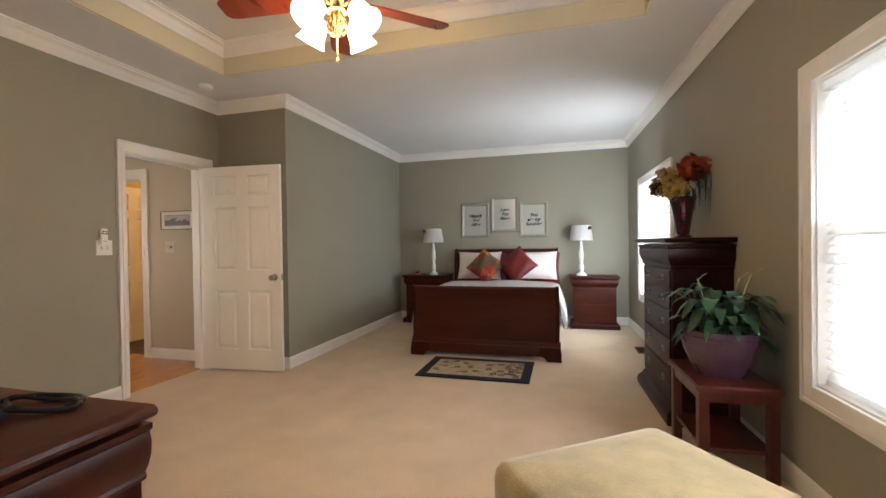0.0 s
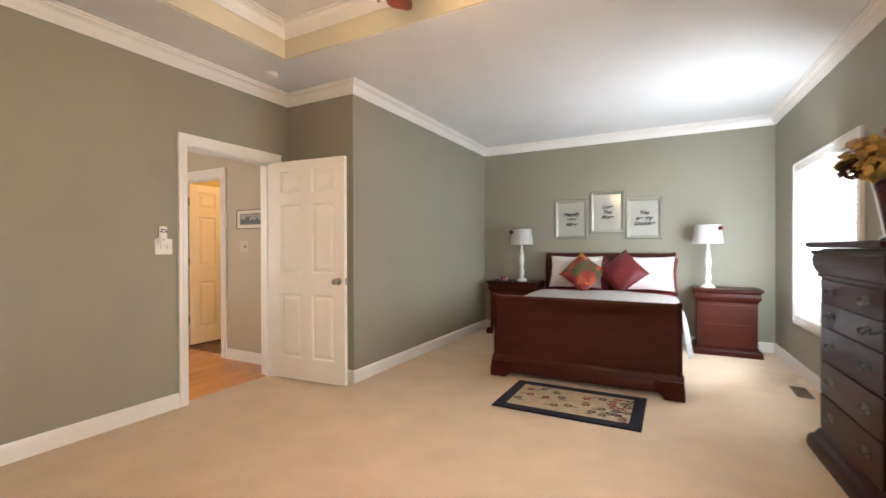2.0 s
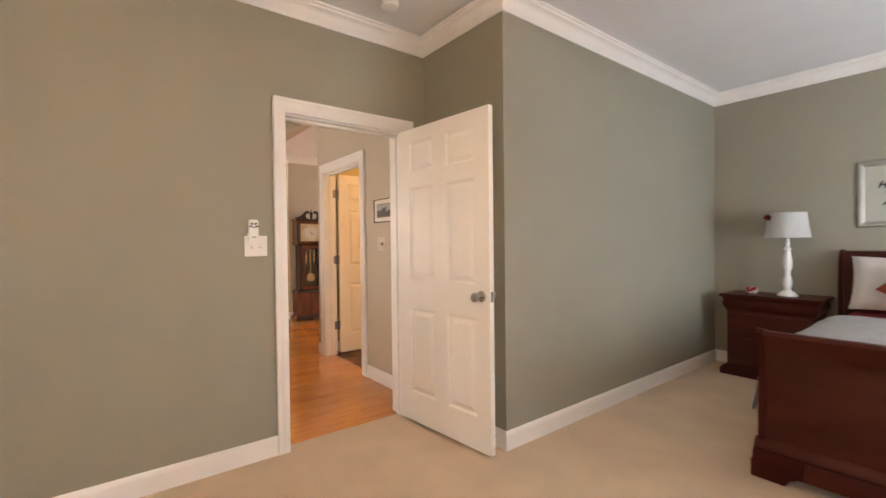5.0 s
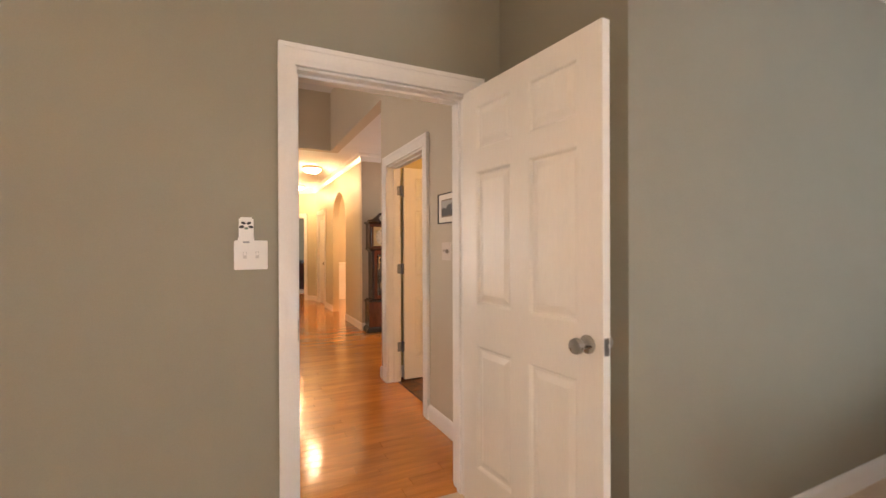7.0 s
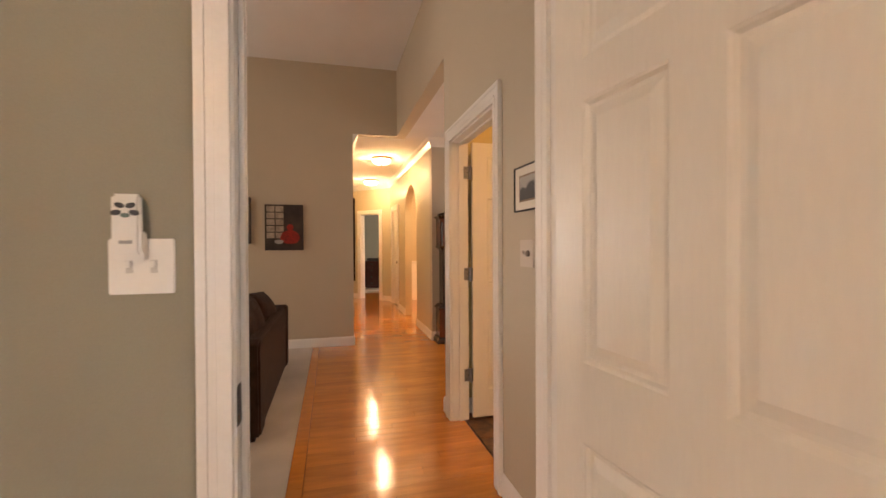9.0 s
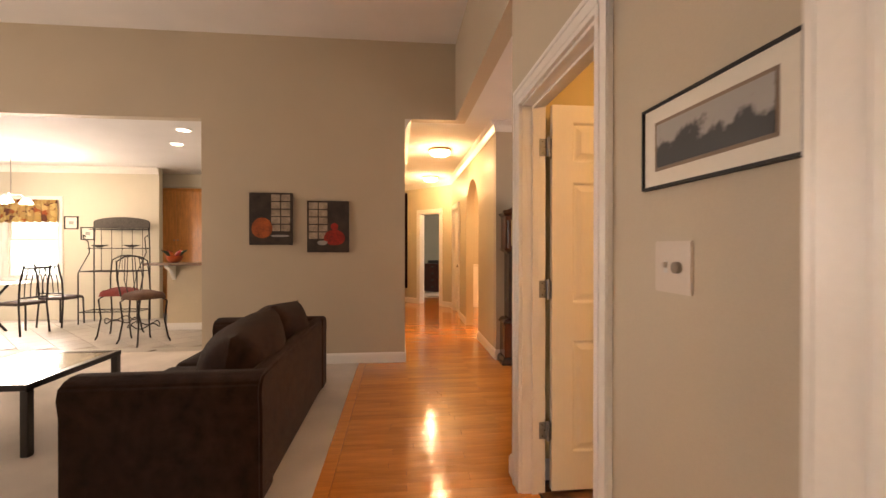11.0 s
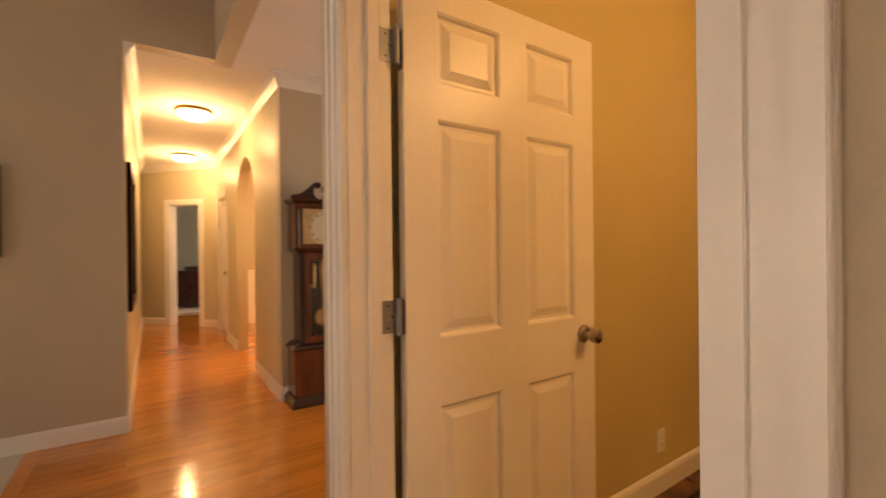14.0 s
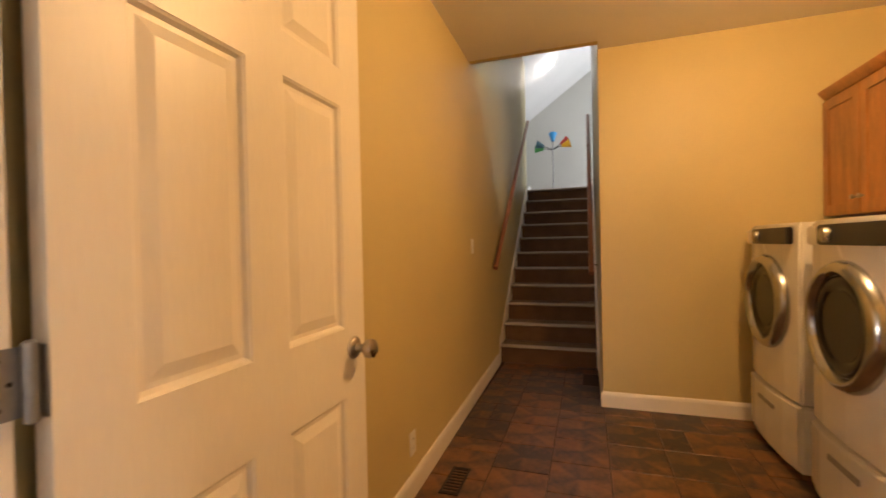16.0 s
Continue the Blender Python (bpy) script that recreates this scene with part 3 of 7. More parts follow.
def window(name, m, w, z0, z1, label, slats=True, depth=0.14):
    """In a wall whose room face is local x = 0 and whose outer face is x = depth; along local y from 0 to w."""
    win = new(name)
    win.matrix_basis = m
    tagged(win, label, "window", "", "structure")
    cw = 0.085
    bm = bmesh.new()
    for b in ((-0.018, -cw, z0 - cw, 0, 0.004, z1 + cw), (-0.018, w - 0.004, z0 - cw, 0, w + cw, z1 + cw), (-0.018, 0.004, z1 - 0.004, 0, w - 0.004, z1 + cw), (-0.018, 0.004, z0 - cw, 0, w - 0.004, z0 + 0.004)):
        box(bm, *b)
    for b in ((-0.026, -cw, z0 - cw, -0.018, -cw + 0.02, z1 + cw), (-0.026, w + cw - 0.02, z0 - cw, -0.018, w + cw, z1 + cw), (-0.026, -cw + 0.02, z1 + cw - 0.02, -0.018, w + cw - 0.02, z1 + cw), (-0.026, -cw + 0.02, z0 - cw, -0.018, w + cw - 0.02, z0 - cw + 0.02)):
        box(bm, *b)
    part("casing", bm, TRIM, win, bevel=0.002)
    bm = B((0, 0.0, z0, depth, 0.014, z1), (0, w - 0.014, z0, depth, w, z1), (0, 0.014, z1 - 0.014, depth, w - 0.014, z1), (0, 0.014, z0, depth, w - 0.014, z0 + 0.014))
    part("window_jamb", bm, TRIM, win)
    zm = (z0 + z1) / 2
    for a, b, x in ((z0 + 0.014, zm + 0.02, 0.085), (zm - 0.02, z1 - 0.014, 0.11)):
        bm = B((x, 0.014, a, x + 0.025, 0.054, b), (x, w - 0.054, a, x + 0.025, w - 0.014, b), (x, 0.054, a, x + 0.025, w - 0.054, a + 0.04), (x, 0.054, b - 0.04, x + 0.025, w - 0.054, b))
        part("sash", bm, TRIM, win)
        bm = B((x + 0.010, 0.054, a + 0.04, x + 0.014, w - 0.054, b - 0.04))
        part("pane", bm, GLASS, win).visible_shadow = False
    if slats:
        blind = part("blind_rail", B((0.02, 0.02, z1 - 0.06, 0.07, w - 0.02, z1 - 0.016), (0.03, 0.02, z0 + 0.02, 0.06, w - 0.02, z0 + 0.045)), BLIND, win, "white blind head and bottom rail", bevel=0.002)
        me = None
        z = z0 + 0.07
        while z < z1 - 0.07:
            if me is None:
                bm = bmesh.new()
                box(bm, -0.024, 0, -0.0012, 0.024, w - 0.044, 0.0012, pose(0, 0, 0, 0, -52, 0))
                me = done(bm, "slat", BLIND)
            s = new("slat", me)
            s.parent = blind
            s.location = (0.045, 0.022, z)
            z += 0.043
    return win


window("window_1", EAST @ pose(0, W1[0], 0), W1[1] - W1[0], WZ0, WZ1, "white framed bedroom window with glowing white blinds")
window("window_2", EAST @ pose(0, W2[0], 0), W2[1] - W2[0], WZ0, WZ1, "white framed bedroom window near the bed with white blinds")
window("window_3", Matrix(((0, -1, 0, 0.45), (-1, 0, 0, -1.2), (0, 0, 1, 0), (0, 0, 0, 1))), 1.2, 0.45, 2.05, "white framed bedroom window", depth=0.12)
window("window_4", Matrix(((0, -1, 0, -4.3), (-1, 0, 0, -4.0), (0, 0, 1, 0), (0, 0, 0, 1))), 2.6, 0.4, 2.3, "wide white framed great room window", slats=False, depth=0.12)
window("window_6", Matrix(((0, 1, 0, -7.25), (1, 0, 0, 7.0), (0, 0, 1, 0), (0, 0, 0, 1))), 1.0, 0.5, 2.1, "white framed foyer window", slats=False, depth=0.12)
bm = bmesh.new()
box(bm, 0.9, -9.5, -0.5, 0.95, 1.0, 4.0, EAST)
structure("backdrop_east", bm, OUTSIDE, "bright overcast sky outside the windows", "backdrop")
# unseen glowing sheet added beyond the south windows, dimmer than the east one
structure("backdrop_south", B((-9, -5.6, -0.5, 2, -5.55, 4.5)), glow("dim_sky_glow", (0.95, 0.98, 1.0), 1.6), "bright overcast sky outside the windows", "backdrop")
structure("ground", B((-60, -60, -0.6, 60, 60, -0.5)), mat("lawn", (0.06, 0.1, 0.03), 0.9, var=0.3, bump=0.3), "green lawn around the house", "ground")


# ---- bedroom ----
def cushion(bm, w, h, t, pinch=0.5, n=14, m=None, power=2.6):
    """A stuffed cushion w by h in x and z, t thick along y."""
    def grid(s):
        out = []
        for i in range(n + 1):
            row = []
            for j in range(n + 1):
                u, v = 2 * i / n - 1, 2 * j / n - 1
                d = ((1 - abs(u) ** power) * (1 - abs(v) ** power)) ** 0.5
                kx = 1 - 0.14 * pinch * (1 - v * v) * abs(u)
                kz = 1 - 0.14 * pinch * (1 - u * u) * abs(v)
                p = Vector((u * w / 2 * kx, s * (t / 2) * d + 0.006 * math.sin(7 * u + 3 * v), v * h / 2 * kz))
                row.append(bm.verts.new(m @ p if m is not None else p))
            out.append(row)
        for i in range(n):
            for j in range(n):
                bm.faces.new((out[i][j], out[i + 1][j], out[i + 1][j + 1], out[i][j + 1]))
    grid(1)
    grid(-1)
    bmesh.ops.remove_doubles(bm, verts=bm.verts, dist=0.0135)


WHITEC = mat("white_cotton", (0.80, 0.78, 0.75), 0.9, var=0.05, scale=5, fine=300, bump=0.25, sheen=0.2)
REDC = mat("red_satin", (0.13, 0.004, 0.006), 0.5, var=0.2, scale=5, fine=200, bump=0.15, sheen=0.05)
REDS = mat("red_sheet", (0.30, 0.01, 0.018), 0.7, var=0.2, scale=6, fine=200, bump=0.2)
QUILT = mat("white_quilt_grey_sprigs", (0.88, 0.87, 0.85), 0.9, scale=16, fine=300, bump=0.3, second=(0.70, 0.70, 0.68), mix=0.22)


def floral(name, base, spots, scale):
    """Cloth printed with blots of several colours."""
    m = bpy.data.materials.new(name)
    m.use_nodes = True
    nt = m.node_tree
    n, ln = nt.nodes, nt.links
    b = n["Principled BSDF"]
    b.inputs["Roughness"].default_value = 0.8
    tc = n.new("ShaderNodeTexCoord")
    vo = n.new("ShaderNodeTexVoronoi")
    vo.inputs["Scale"].default_value = scale
    no = n.new("ShaderNodeTexNoise")
    no.inputs["Scale"].default_value = scale * 1.3
    mixv = n.new("ShaderNodeMixRGB")
    mixv.inputs[0].default_value = 0.12
    ln.new(tc.outputs["Object"], mixv.inputs[1])
    ln.new(no.outputs["Color"], mixv.inputs[2])
    ln.new(tc.outputs["Object"], no.inputs["Vector"])
    ln.new(mixv.outputs[0], vo.inputs["Vector"])
    sep = n.new("ShaderNodeSeparateColor")
    ln.new(vo.outputs["Color"], sep.inputs[0])
    cr = n.new("ShaderNodeValToRGB")
    cr.color_ramp.interpolation = "CONSTANT"
    el = cr.color_ramp.elements
    el[0].color, el[0].position = (*base, 1), 0
    el[1].color, el[1].position = (*spots[0], 1), 1 / (len(spots) + 1)
    for i, c in enumerate(spots[1:], 2):
        e = el.new(i / (len(spots) + 1))
        e.color = (*c, 1)
    ln.new(sep.outputs[0], cr.inputs[0])
    ln.new(cr.outputs[0], b.inputs["Base Color"])
    bp = n.new("ShaderNodeBump")
    bp.inputs["Strength"].default_value, bp.inputs["Distance"].default_value = 0.3, 0.004
    fi = n.new("ShaderNodeTexNoise")
    fi.inputs["Scale"].default_value = 300
    ln.new(fi.outputs[0], bp.inputs["Height"])
    ln.new(bp.outputs[0], b.inputs["Normal"])
    return m


FLORAL = floral("autumn_floral_cloth", (0.22, 0.025, 0.012), [(0.06, 0.05, 0.012), (0.30, 0.05, 0.012), (0.08, 0.06, 0.025), (0.20, 0.015, 0.02), (0.45, 0.20, 0.02)], 9)

BX0, BX1, BY0, BY1 = -1.42, 0.20, 4.56, 6.83
bed = thing("sleigh_bed", ((BX0 + BX1) / 2, (BY0 + BY1) / 2, 0), "mahogany sleigh bed with a high panelled footboard", "bed")
ox, oy = -(BX0 + BX1) / 2, -(BY0 + BY1) / 2


def at_bed(bm):
    bmesh.ops.translate(bm, verts=bm.verts, vec=(ox, oy, 0))
    return bm


def sleigh(y, z1, s, x0, x1, low):
    """The curved board: its outer side faces s along y; y is its outer face at the base."""
    prof = [(0.045, low), (0.040, 0.32), (0.050, z1 * 0.6), (0.045, z1 - 0.16), (0.022, z1 - 0.08), (0.004, z1 - 0.045), (0.0, z1 - 0.02), (0.012, z1 - 0.003), (0.035, z1), (0.058, z1 - 0.008), (0.070, z1 - 0.03), (0.072, z1 - 0.06), (0.080, z1 - 0.16), (0.085, z1 * 0.6), (0.085, low)]
    bm = bmesh.new()
    prism(bm, [(y - s * a, z) for a, z in prof], x0, x1, "x")
    return bm


bmp = sleigh(BY0, 0.775, -1, BX0 + 0.035, BX1 - 0.035, 0.12)
fb = part("footboard", at_bed(bmp), MAHOG2, bed, smooth=True)
for x0, x1 in ((BX0 + 0.008, BX0 + 0.042), (BX1 - 0.042, BX1 - 0.008)):
    bm = sleigh(BY0 - 0.006, 0.785, -1, x0, x1, 0.10)
    part("end_post", at_bed(bm), MAHOG, bed, smooth=True)
bm = bmesh.new()
sweep(bm, [(0, 0.05), (0.052, 0.05), (0.052, 0.13), (0.046, 0.145), (0.03, 0.15), (0.025, 0.175), (0.012, 0.19), (0.0, 0.2)], (BX0 - 0.005, BY0 + 0.048, 0), (BX1 + 0.005, BY0 + 0.048, 0), out=(0, -1, 0))
part("plinth", at_bed(bm), MAHOG2, bed, smooth=True)
for x0, d in ((BX0 - 0.012, 1), (BX1 + 0.012, -1)):
    bm = bmesh.new()
    out = [(0, 0), (0.15, 0), (0.165, 0.03), (0.20, 0.052), (0.22, 0.06), (0.22, 0.15), (0.012, 0.15), (0.012, 0.11), (0.0, 0.09)]
    prism(bm, [(x0 + d * u, v) for u, v in out], BY0 - 0.012, BY0 + 0.10, "y")
    part("bracket_foot", at_bed(bm), MAHOG, bed, bevel=0.004)
bm = bmesh.new()
z1 = 1.15
prism(bm, [(BY1 - 0.11, 0.15), (BY1 - 0.11, 0.9), (BY1 - 0.10, 1.05), (BY1 - 0.075, z1 - 0.035), (BY1 - 0.06, z1 - 0.005), (BY1 - 0.03, z1), (BY1 - 0.003, z1 - 0.02), (BY1 - 0.003, z1 - 0.06), (BY1 - 0.03, 1.03), (BY1 - 0.05, 0.9), (BY1 - 0.05, 0.15)], BX0 - 0.015, BX1 - 0.06, "x")
part("headboard", at_bed(bm), MAHOG2, bed, smooth=True)
for x0 in (BX0 - 0.035, BX1 - 0.075):
    bm = bmesh.new()
    prism(bm, [(BY1 - 0.125, 0), (BY1 - 0.125, 0.9), (BY1 - 0.11, 1.06), (BY1 - 0.08, z1 - 0.02), (BY1 - 0.03, z1 + 0.008), (BY1, z1 - 0.02), (BY1, z1 - 0.07), (BY1 - 0.03, 1.02), (BY1 - 0.045, 0.9), (BY1 - 0.045, 0)], x0, x0 + 0.035, "x")
    part("head_post", at_bed(bm), MAHOG, bed, smooth=True)
for x0 in (BX0 + 0.01, BX1 - 0.04):
    bm = B((x0, BY0 + 0.09, 0.17, x0 + 0.03, BY1 - 0.1, 0.40))
    part("side_rail", at_bed(bm), MAHOG2, bed, bevel=0.004)
bm = B((BX0 + 0.05, BY0 + 0.10, 0.22, BX1 - 0.05, BY1 - 0.12, 0.42))
part("box_spring", at_bed(bm), WHITEC, bed, bevel=0.02)
bm = B((BX0 + 0.05, BY0 + 0.10, 0.42, BX1 - 0.05, BY1 - 0.12, 0.66))
part("mattress", at_bed(bm), REDS, bed, "red sheeted mattress", bevel=0.03)

# quilt: a draped sheet with thickness
random.seed(3)


def quilt_mesh():
    bm = bmesh.new()
    nx, ny = 44, 34
    cx, hw = (BX0 + BX1) / 2, (BX1 - BX0) / 2 - 0.03
    rows = []
    for j in range(ny + 1):
        y = BY0 + 0.105 + (6.02 - BY0 - 0.105) * j / ny
        row = []
        for i in range(nx + 1):
            s = (2 * i / nx - 1) * (hw + 0.36)
            a = abs(s)
            wr = 0.008 * noise.noise((s * 5, y * 5, 0)) + 0.02 * noise.noise((s * 2, y * 2, 4))
            if a < hw - 0.05:
                x, z = s, 0.69 + wr + 0.03 * (1 - (a / hw) ** 2)
            elif a < hw + 0.05:
                q = (a - hw + 0.05) / 0.10 * math.pi / 2
                x, z = math.copysign(hw - 0.05 + 0.075 * math.sin(q), s), 0.69 - 0.07 * (1 - math.cos(q)) + wr
            else:
                drop = a - hw - 0.05
                x = math.copysign(hw + 0.028 + 0.20 * drop + 0.022 * math.sin(y * 17 + 2 * noise.noise((y * 2, 0, 0))) * min(1, drop * 6), s)
                z = 0.62 - drop + 0.02 * noise.noise((y * 3, 7, 0))
            row.append(bm.verts.new((cx + x, y, z)))
        rows.append(row)
    for a, b in zip(rows, rows[1:]):
        for i in range(nx):
            bm.faces.new((a[i], a[i + 1], b[i + 1], b[i]))
    return bm


bm = quilt_mesh()
bmesh.ops.solidify(bm, geom=bm.faces[:], thickness=0.018)
tagged(part("quilt", bm, QUILT, None, "white quilt with grey sprigs spread over the bed", smooth=True), "", "quilt")


def pillow(x, y, z, w, h, t, material, label, tilt, turn=0.0, spin=0.0, name="pillow"):
    bm = bmesh.new()
    cushion(bm, w, h, t, m=pose(0, 0, 0, -tilt, 0, turn) @ pose(0, 0, 0, 0, spin, 0))
    ob = part(name, bm, material, None, label, smooth=True)
    ob.location = (x, y, z)
    return tagged(ob, "", "pillow")


pillow(-1.02, 6.58, 0.90, 0.68, 0.44, 0.17, WHITEC, "white cotton pillow leaning on the headboard", 18)
pillow(-0.18, 6.58, 0.90, 0.66, 0.44, 0.17, WHITEC, "white cotton pillow leaning on the headboard", 18)
pillow(-0.96, 6.68, 0.86, 0.70, 0.46, 0.12, REDC, "red satin pillow sham against the headboard", 14)
pillow(-0.17, 6.68, 0.86, 0.72, 0.46, 0.12, REDC, "red satin pillow sham against the headboard", 14)
pillow(-0.89, 6.36, 0.90, 0.42, 0.42, 0.15, FLORAL, "autumn floral throw pillow set on its corner", 24, 6, 40, "throw_pillow")
pillow(-0.42, 6.38, 0.92, 0.44, 0.44, 0.15, REDC, "glossy red throw pillow set on its corner", 24, -5, 47, "throw_pillow")


def pull(parent, m, material=NICKEL):
    """A bail handle on a back plate, facing local -y."""
    bm = bmesh.new()
    prism(bm, [(-0.045, -0.012), (-0.03, -0.022), (0.03, -0.022), (0.045, -0.012), (0.04, 0.016), (0, 0.022), (-0.04, 0.016)], -0.003, 0.0, "y", m)
    tube(bm, [m @ Vector(p) for p in ((-0.032, -0.003, 0.004), (-0.034, -0.018, -0.002), (-0.028, -0.022, -0.016), (0, -0.023, -0.022), (0.028, -0.022, -0.016), (0.034, -0.018, -0.002), (0.032, -0.003, 0.004))], 0.0035, 6)
    return part("pull", bm, material, parent, "dark metal drawer pull", smooth=True)


def nightstand(x0, x1, y0, y1, name_label):
    w, d = x1 - x0, y1 - y0
    ns = thing("nightstand", ((x0 + x1) / 2, (y0 + y1) / 2, 0), name_label, "nightstand", "bedside nightstands")
    hw, hd = w / 2, d / 2
    part("body", B((-hw + 0.05, -hd + 0.05, 0.09, hw - 0.05, hd, 0.71)), MAHOG2, ns, bevel=0.004)
    bm = bmesh.new()
    run(bm, [(-0.03, 0), (0.0, 0), (0.008, 0.008), (0.008, 0.02), (0.0, 0.028), (-0.03, 0.028)], [(-hw + 0.008, hd), (-hw + 0.008, -hd + 0.008), (hw - 0.008, -hd + 0.008), (hw - 0.008, hd)], 0.722, -1)
    box(bm, -hw + 0.03, -hd + 0.03, 0.7225, hw - 0.03, hd, 0.7495)
    part("top", bm, MAHOG, ns, smooth=True)
    bm = bmesh.new()
    run(bm, [(-0.01, 0.0), (0.0, 0), (0.012, 0.02), (0.026, 0.04), (0.03, 0.07), (0.022, 0.1), (0.03, 0.115), (0.03, 0.125), (-0.01, 0.125)], [(-hw + 0.05, hd), (-hw + 0.05, -hd + 0.05), (hw - 0.05, -hd + 0.05), (hw - 0.05, hd)], 0.597, -1)
    part("frieze_drawer", bm, MAHOG, ns, smooth=True)
    for i in range(2):
        bm = B((-hw + 0.085, -hd + 0.038, 0.15 + i * 0.22, hw - 0.085, -hd + 0.049, 0.355 + i * 0.22))
        part("drawer_front", bm, MAHOG2, ns, bevel=0.004)
    bm = bmesh.new()
    run(bm, [(-0.02, 0.0), (0.045, 0.0), (0.045, 0.055), (0.03, 0.075), (0.012, 0.085), (0.0, 0.1), (-0.02, 0.1)], [(-hw + 0.05, hd), (-hw + 0.05, -hd + 0.05), (hw - 0.05, -hd + 0.05), (hw - 0.05, hd)], 0.0, -1)
    part("plinth", bm, MAHOG, ns, smooth=True)
    return ns


nightstand(-2.24, -1.50, 6.40, 6.83, "mahogany nightstand in the corner beside the bed")
nightstand(0.32, 1.00, 6.40, 6.83, "mahogany nightstand beside the bed below a lamp")
SHADE = mat("white_linen_shade", (0.84, 0.83, 0.80), 0.85, var=0.03, scale=8, fine=300, bump=0.15)
WHITEL = mat("white_lacquer", (0.80, 0.78, 0.74), 0.35, var=0.03, bump=0.01)
PETAL = mat("dark_red_petals", (0.25, 0.008, 0.02), 0.7, var=0.3, scale=20, bump=0.1)


def rose(parent, m, r, material):
    bm = bmesh.new()
    for k in range(14):
        a, rad = k * 2.4, r * (0.15 + 0.85 * k / 14)
        mm = m @ pose(0, 0, 0, 0, 0, math.degrees(a)) @ pose(rad * 0.55, 0, 0.02 * (1 - k / 14), 0, 35 + 35 * k / 14, 0)
        vs = [bm.verts.new(mm @ Vector((r * 0.45 * math.cos(t) * 0.8, r * 0.5 * math.sin(t), 0.006 * math.cos(2 * t)))) for t in np.linspace(0, 2 * math.pi, 8, endpoint=False)]
        bm.faces.new(vs)
    bmesh.ops.solidify(bm, geom=bm.faces[:], thickness=0.003)
    return part("cloth_rose", bm, material, parent, "dark red cloth rose", smooth=True)


def table_lamp(x, y, z, side):
    la = thing("table_lamp", (x, y, z), "white turned table lamp with a drum shade and red rose", "lamp", "bedside lamps")
    bm = bmesh.new()
    lathe(bm, [(0.075, 0), (0.078, 0.012), (0.06, 0.022), (0.055, 0.034), (0.032, 0.046), (0.024, 0.06), (0.03, 0.075), (0.036, 0.11), (0.033, 0.15), (0.022, 0.19), (0.026, 0.20), (0.022, 0.212), (0.034, 0.25), (0.037, 0.30), (0.03, 0.36), (0.02, 0.40), (0.027, 0.41), (0.027, 0.425), (0.016, 0.435), (0.02, 0.47), (0.014, 0.50), (0.008, 0.51), (0.008, 0.58)], 28)
    part("base", bm, WHITEL, la, smooth=True)
    bm = bmesh.new()
    lathe(bm, [(0.165, 0.515), (0.135, 0.735)], 40, caps=False)
    bmesh.ops.solidify(bm, geom=bm.faces[:], thickness=0.003)
    part("shade", bm, SHADE, la, "white drum shade", smooth=True)
    bm = bmesh.new()
    for k in range(3):
        a = k * 2.094
        tube(bm, [(0, 0, 0.72), (0.136 * math.cos(a), 0.136 * math.sin(a), 0.725)], 0.002, 6)
    lathe(bm, [(0.008, 0.58), (0.008, 0.722)], 10)
    part("shade_holder", bm, NICKEL, la)
    rose(la, pose(side * 0.115, -0.10, 0.695, 90, 0, side * 45), 0.042, PETAL)
    return la


table_lamp(-1.77, 6.60, 0.75, -1)
table_lamp(0.49, 6.60, 0.75, 1)
# small patterned box on the nightstand
tin = part("trinket_box", B((-0.04, -0.035, 0, 0.04, 0.035, 0.06)), floral("red_white_pattern", (0.7, 0.66, 0.62), [(0.3, 0.01, 0.02), (0.75, 0.7, 0.66), (0.25, 0.01, 0.02)], 26), None, "small red and white patterned box on the nightstand", bevel=0.008)
tin.location = (-2.04, 6.62, 0.75)
tagged(tin, "", "box")

MIRRORF = mat("mirrored_frame", (0.36, 0.35, 0.30), 0.42, metal=0.35, var=0.04, scale=9, fine=80, bump=0.03)
MATB = mat("grey_mat_board", (0.42, 0.42, 0.37), 0.4, var=0.03, bump=0.02, coat=0.9)
INK = mat("black_ink", (0.01, 0.01, 0.012), 0.6, bump=0)


def lettering(text, size, m, material, parent, name="lettering", slant=0.0, bold=0.0):
    cu = bpy.data.curves.new(name, "FONT")
    cu.body, cu.size, cu.align_x, cu.align_y, cu.extrude, cu.shear, cu.offset = text, size, "CENTER", "CENTER", 0.0004, slant, bold
    tmp = bpy.data.objects.new("tmp", cu)
    scene.collection.objects.link(tmp)
    bpy.context.view_layer.update()
    me = bpy.data.meshes.new_from_object(tmp.evaluated_get(bpy.context.evaluated_depsgraph_get()))
    bpy.data.objects.remove(tmp)
    me.materials.clear()
    me.materials.append(material)
    ob = new(name, me)
    ob.parent = parent
    ob.matrix_basis = m
    return ob


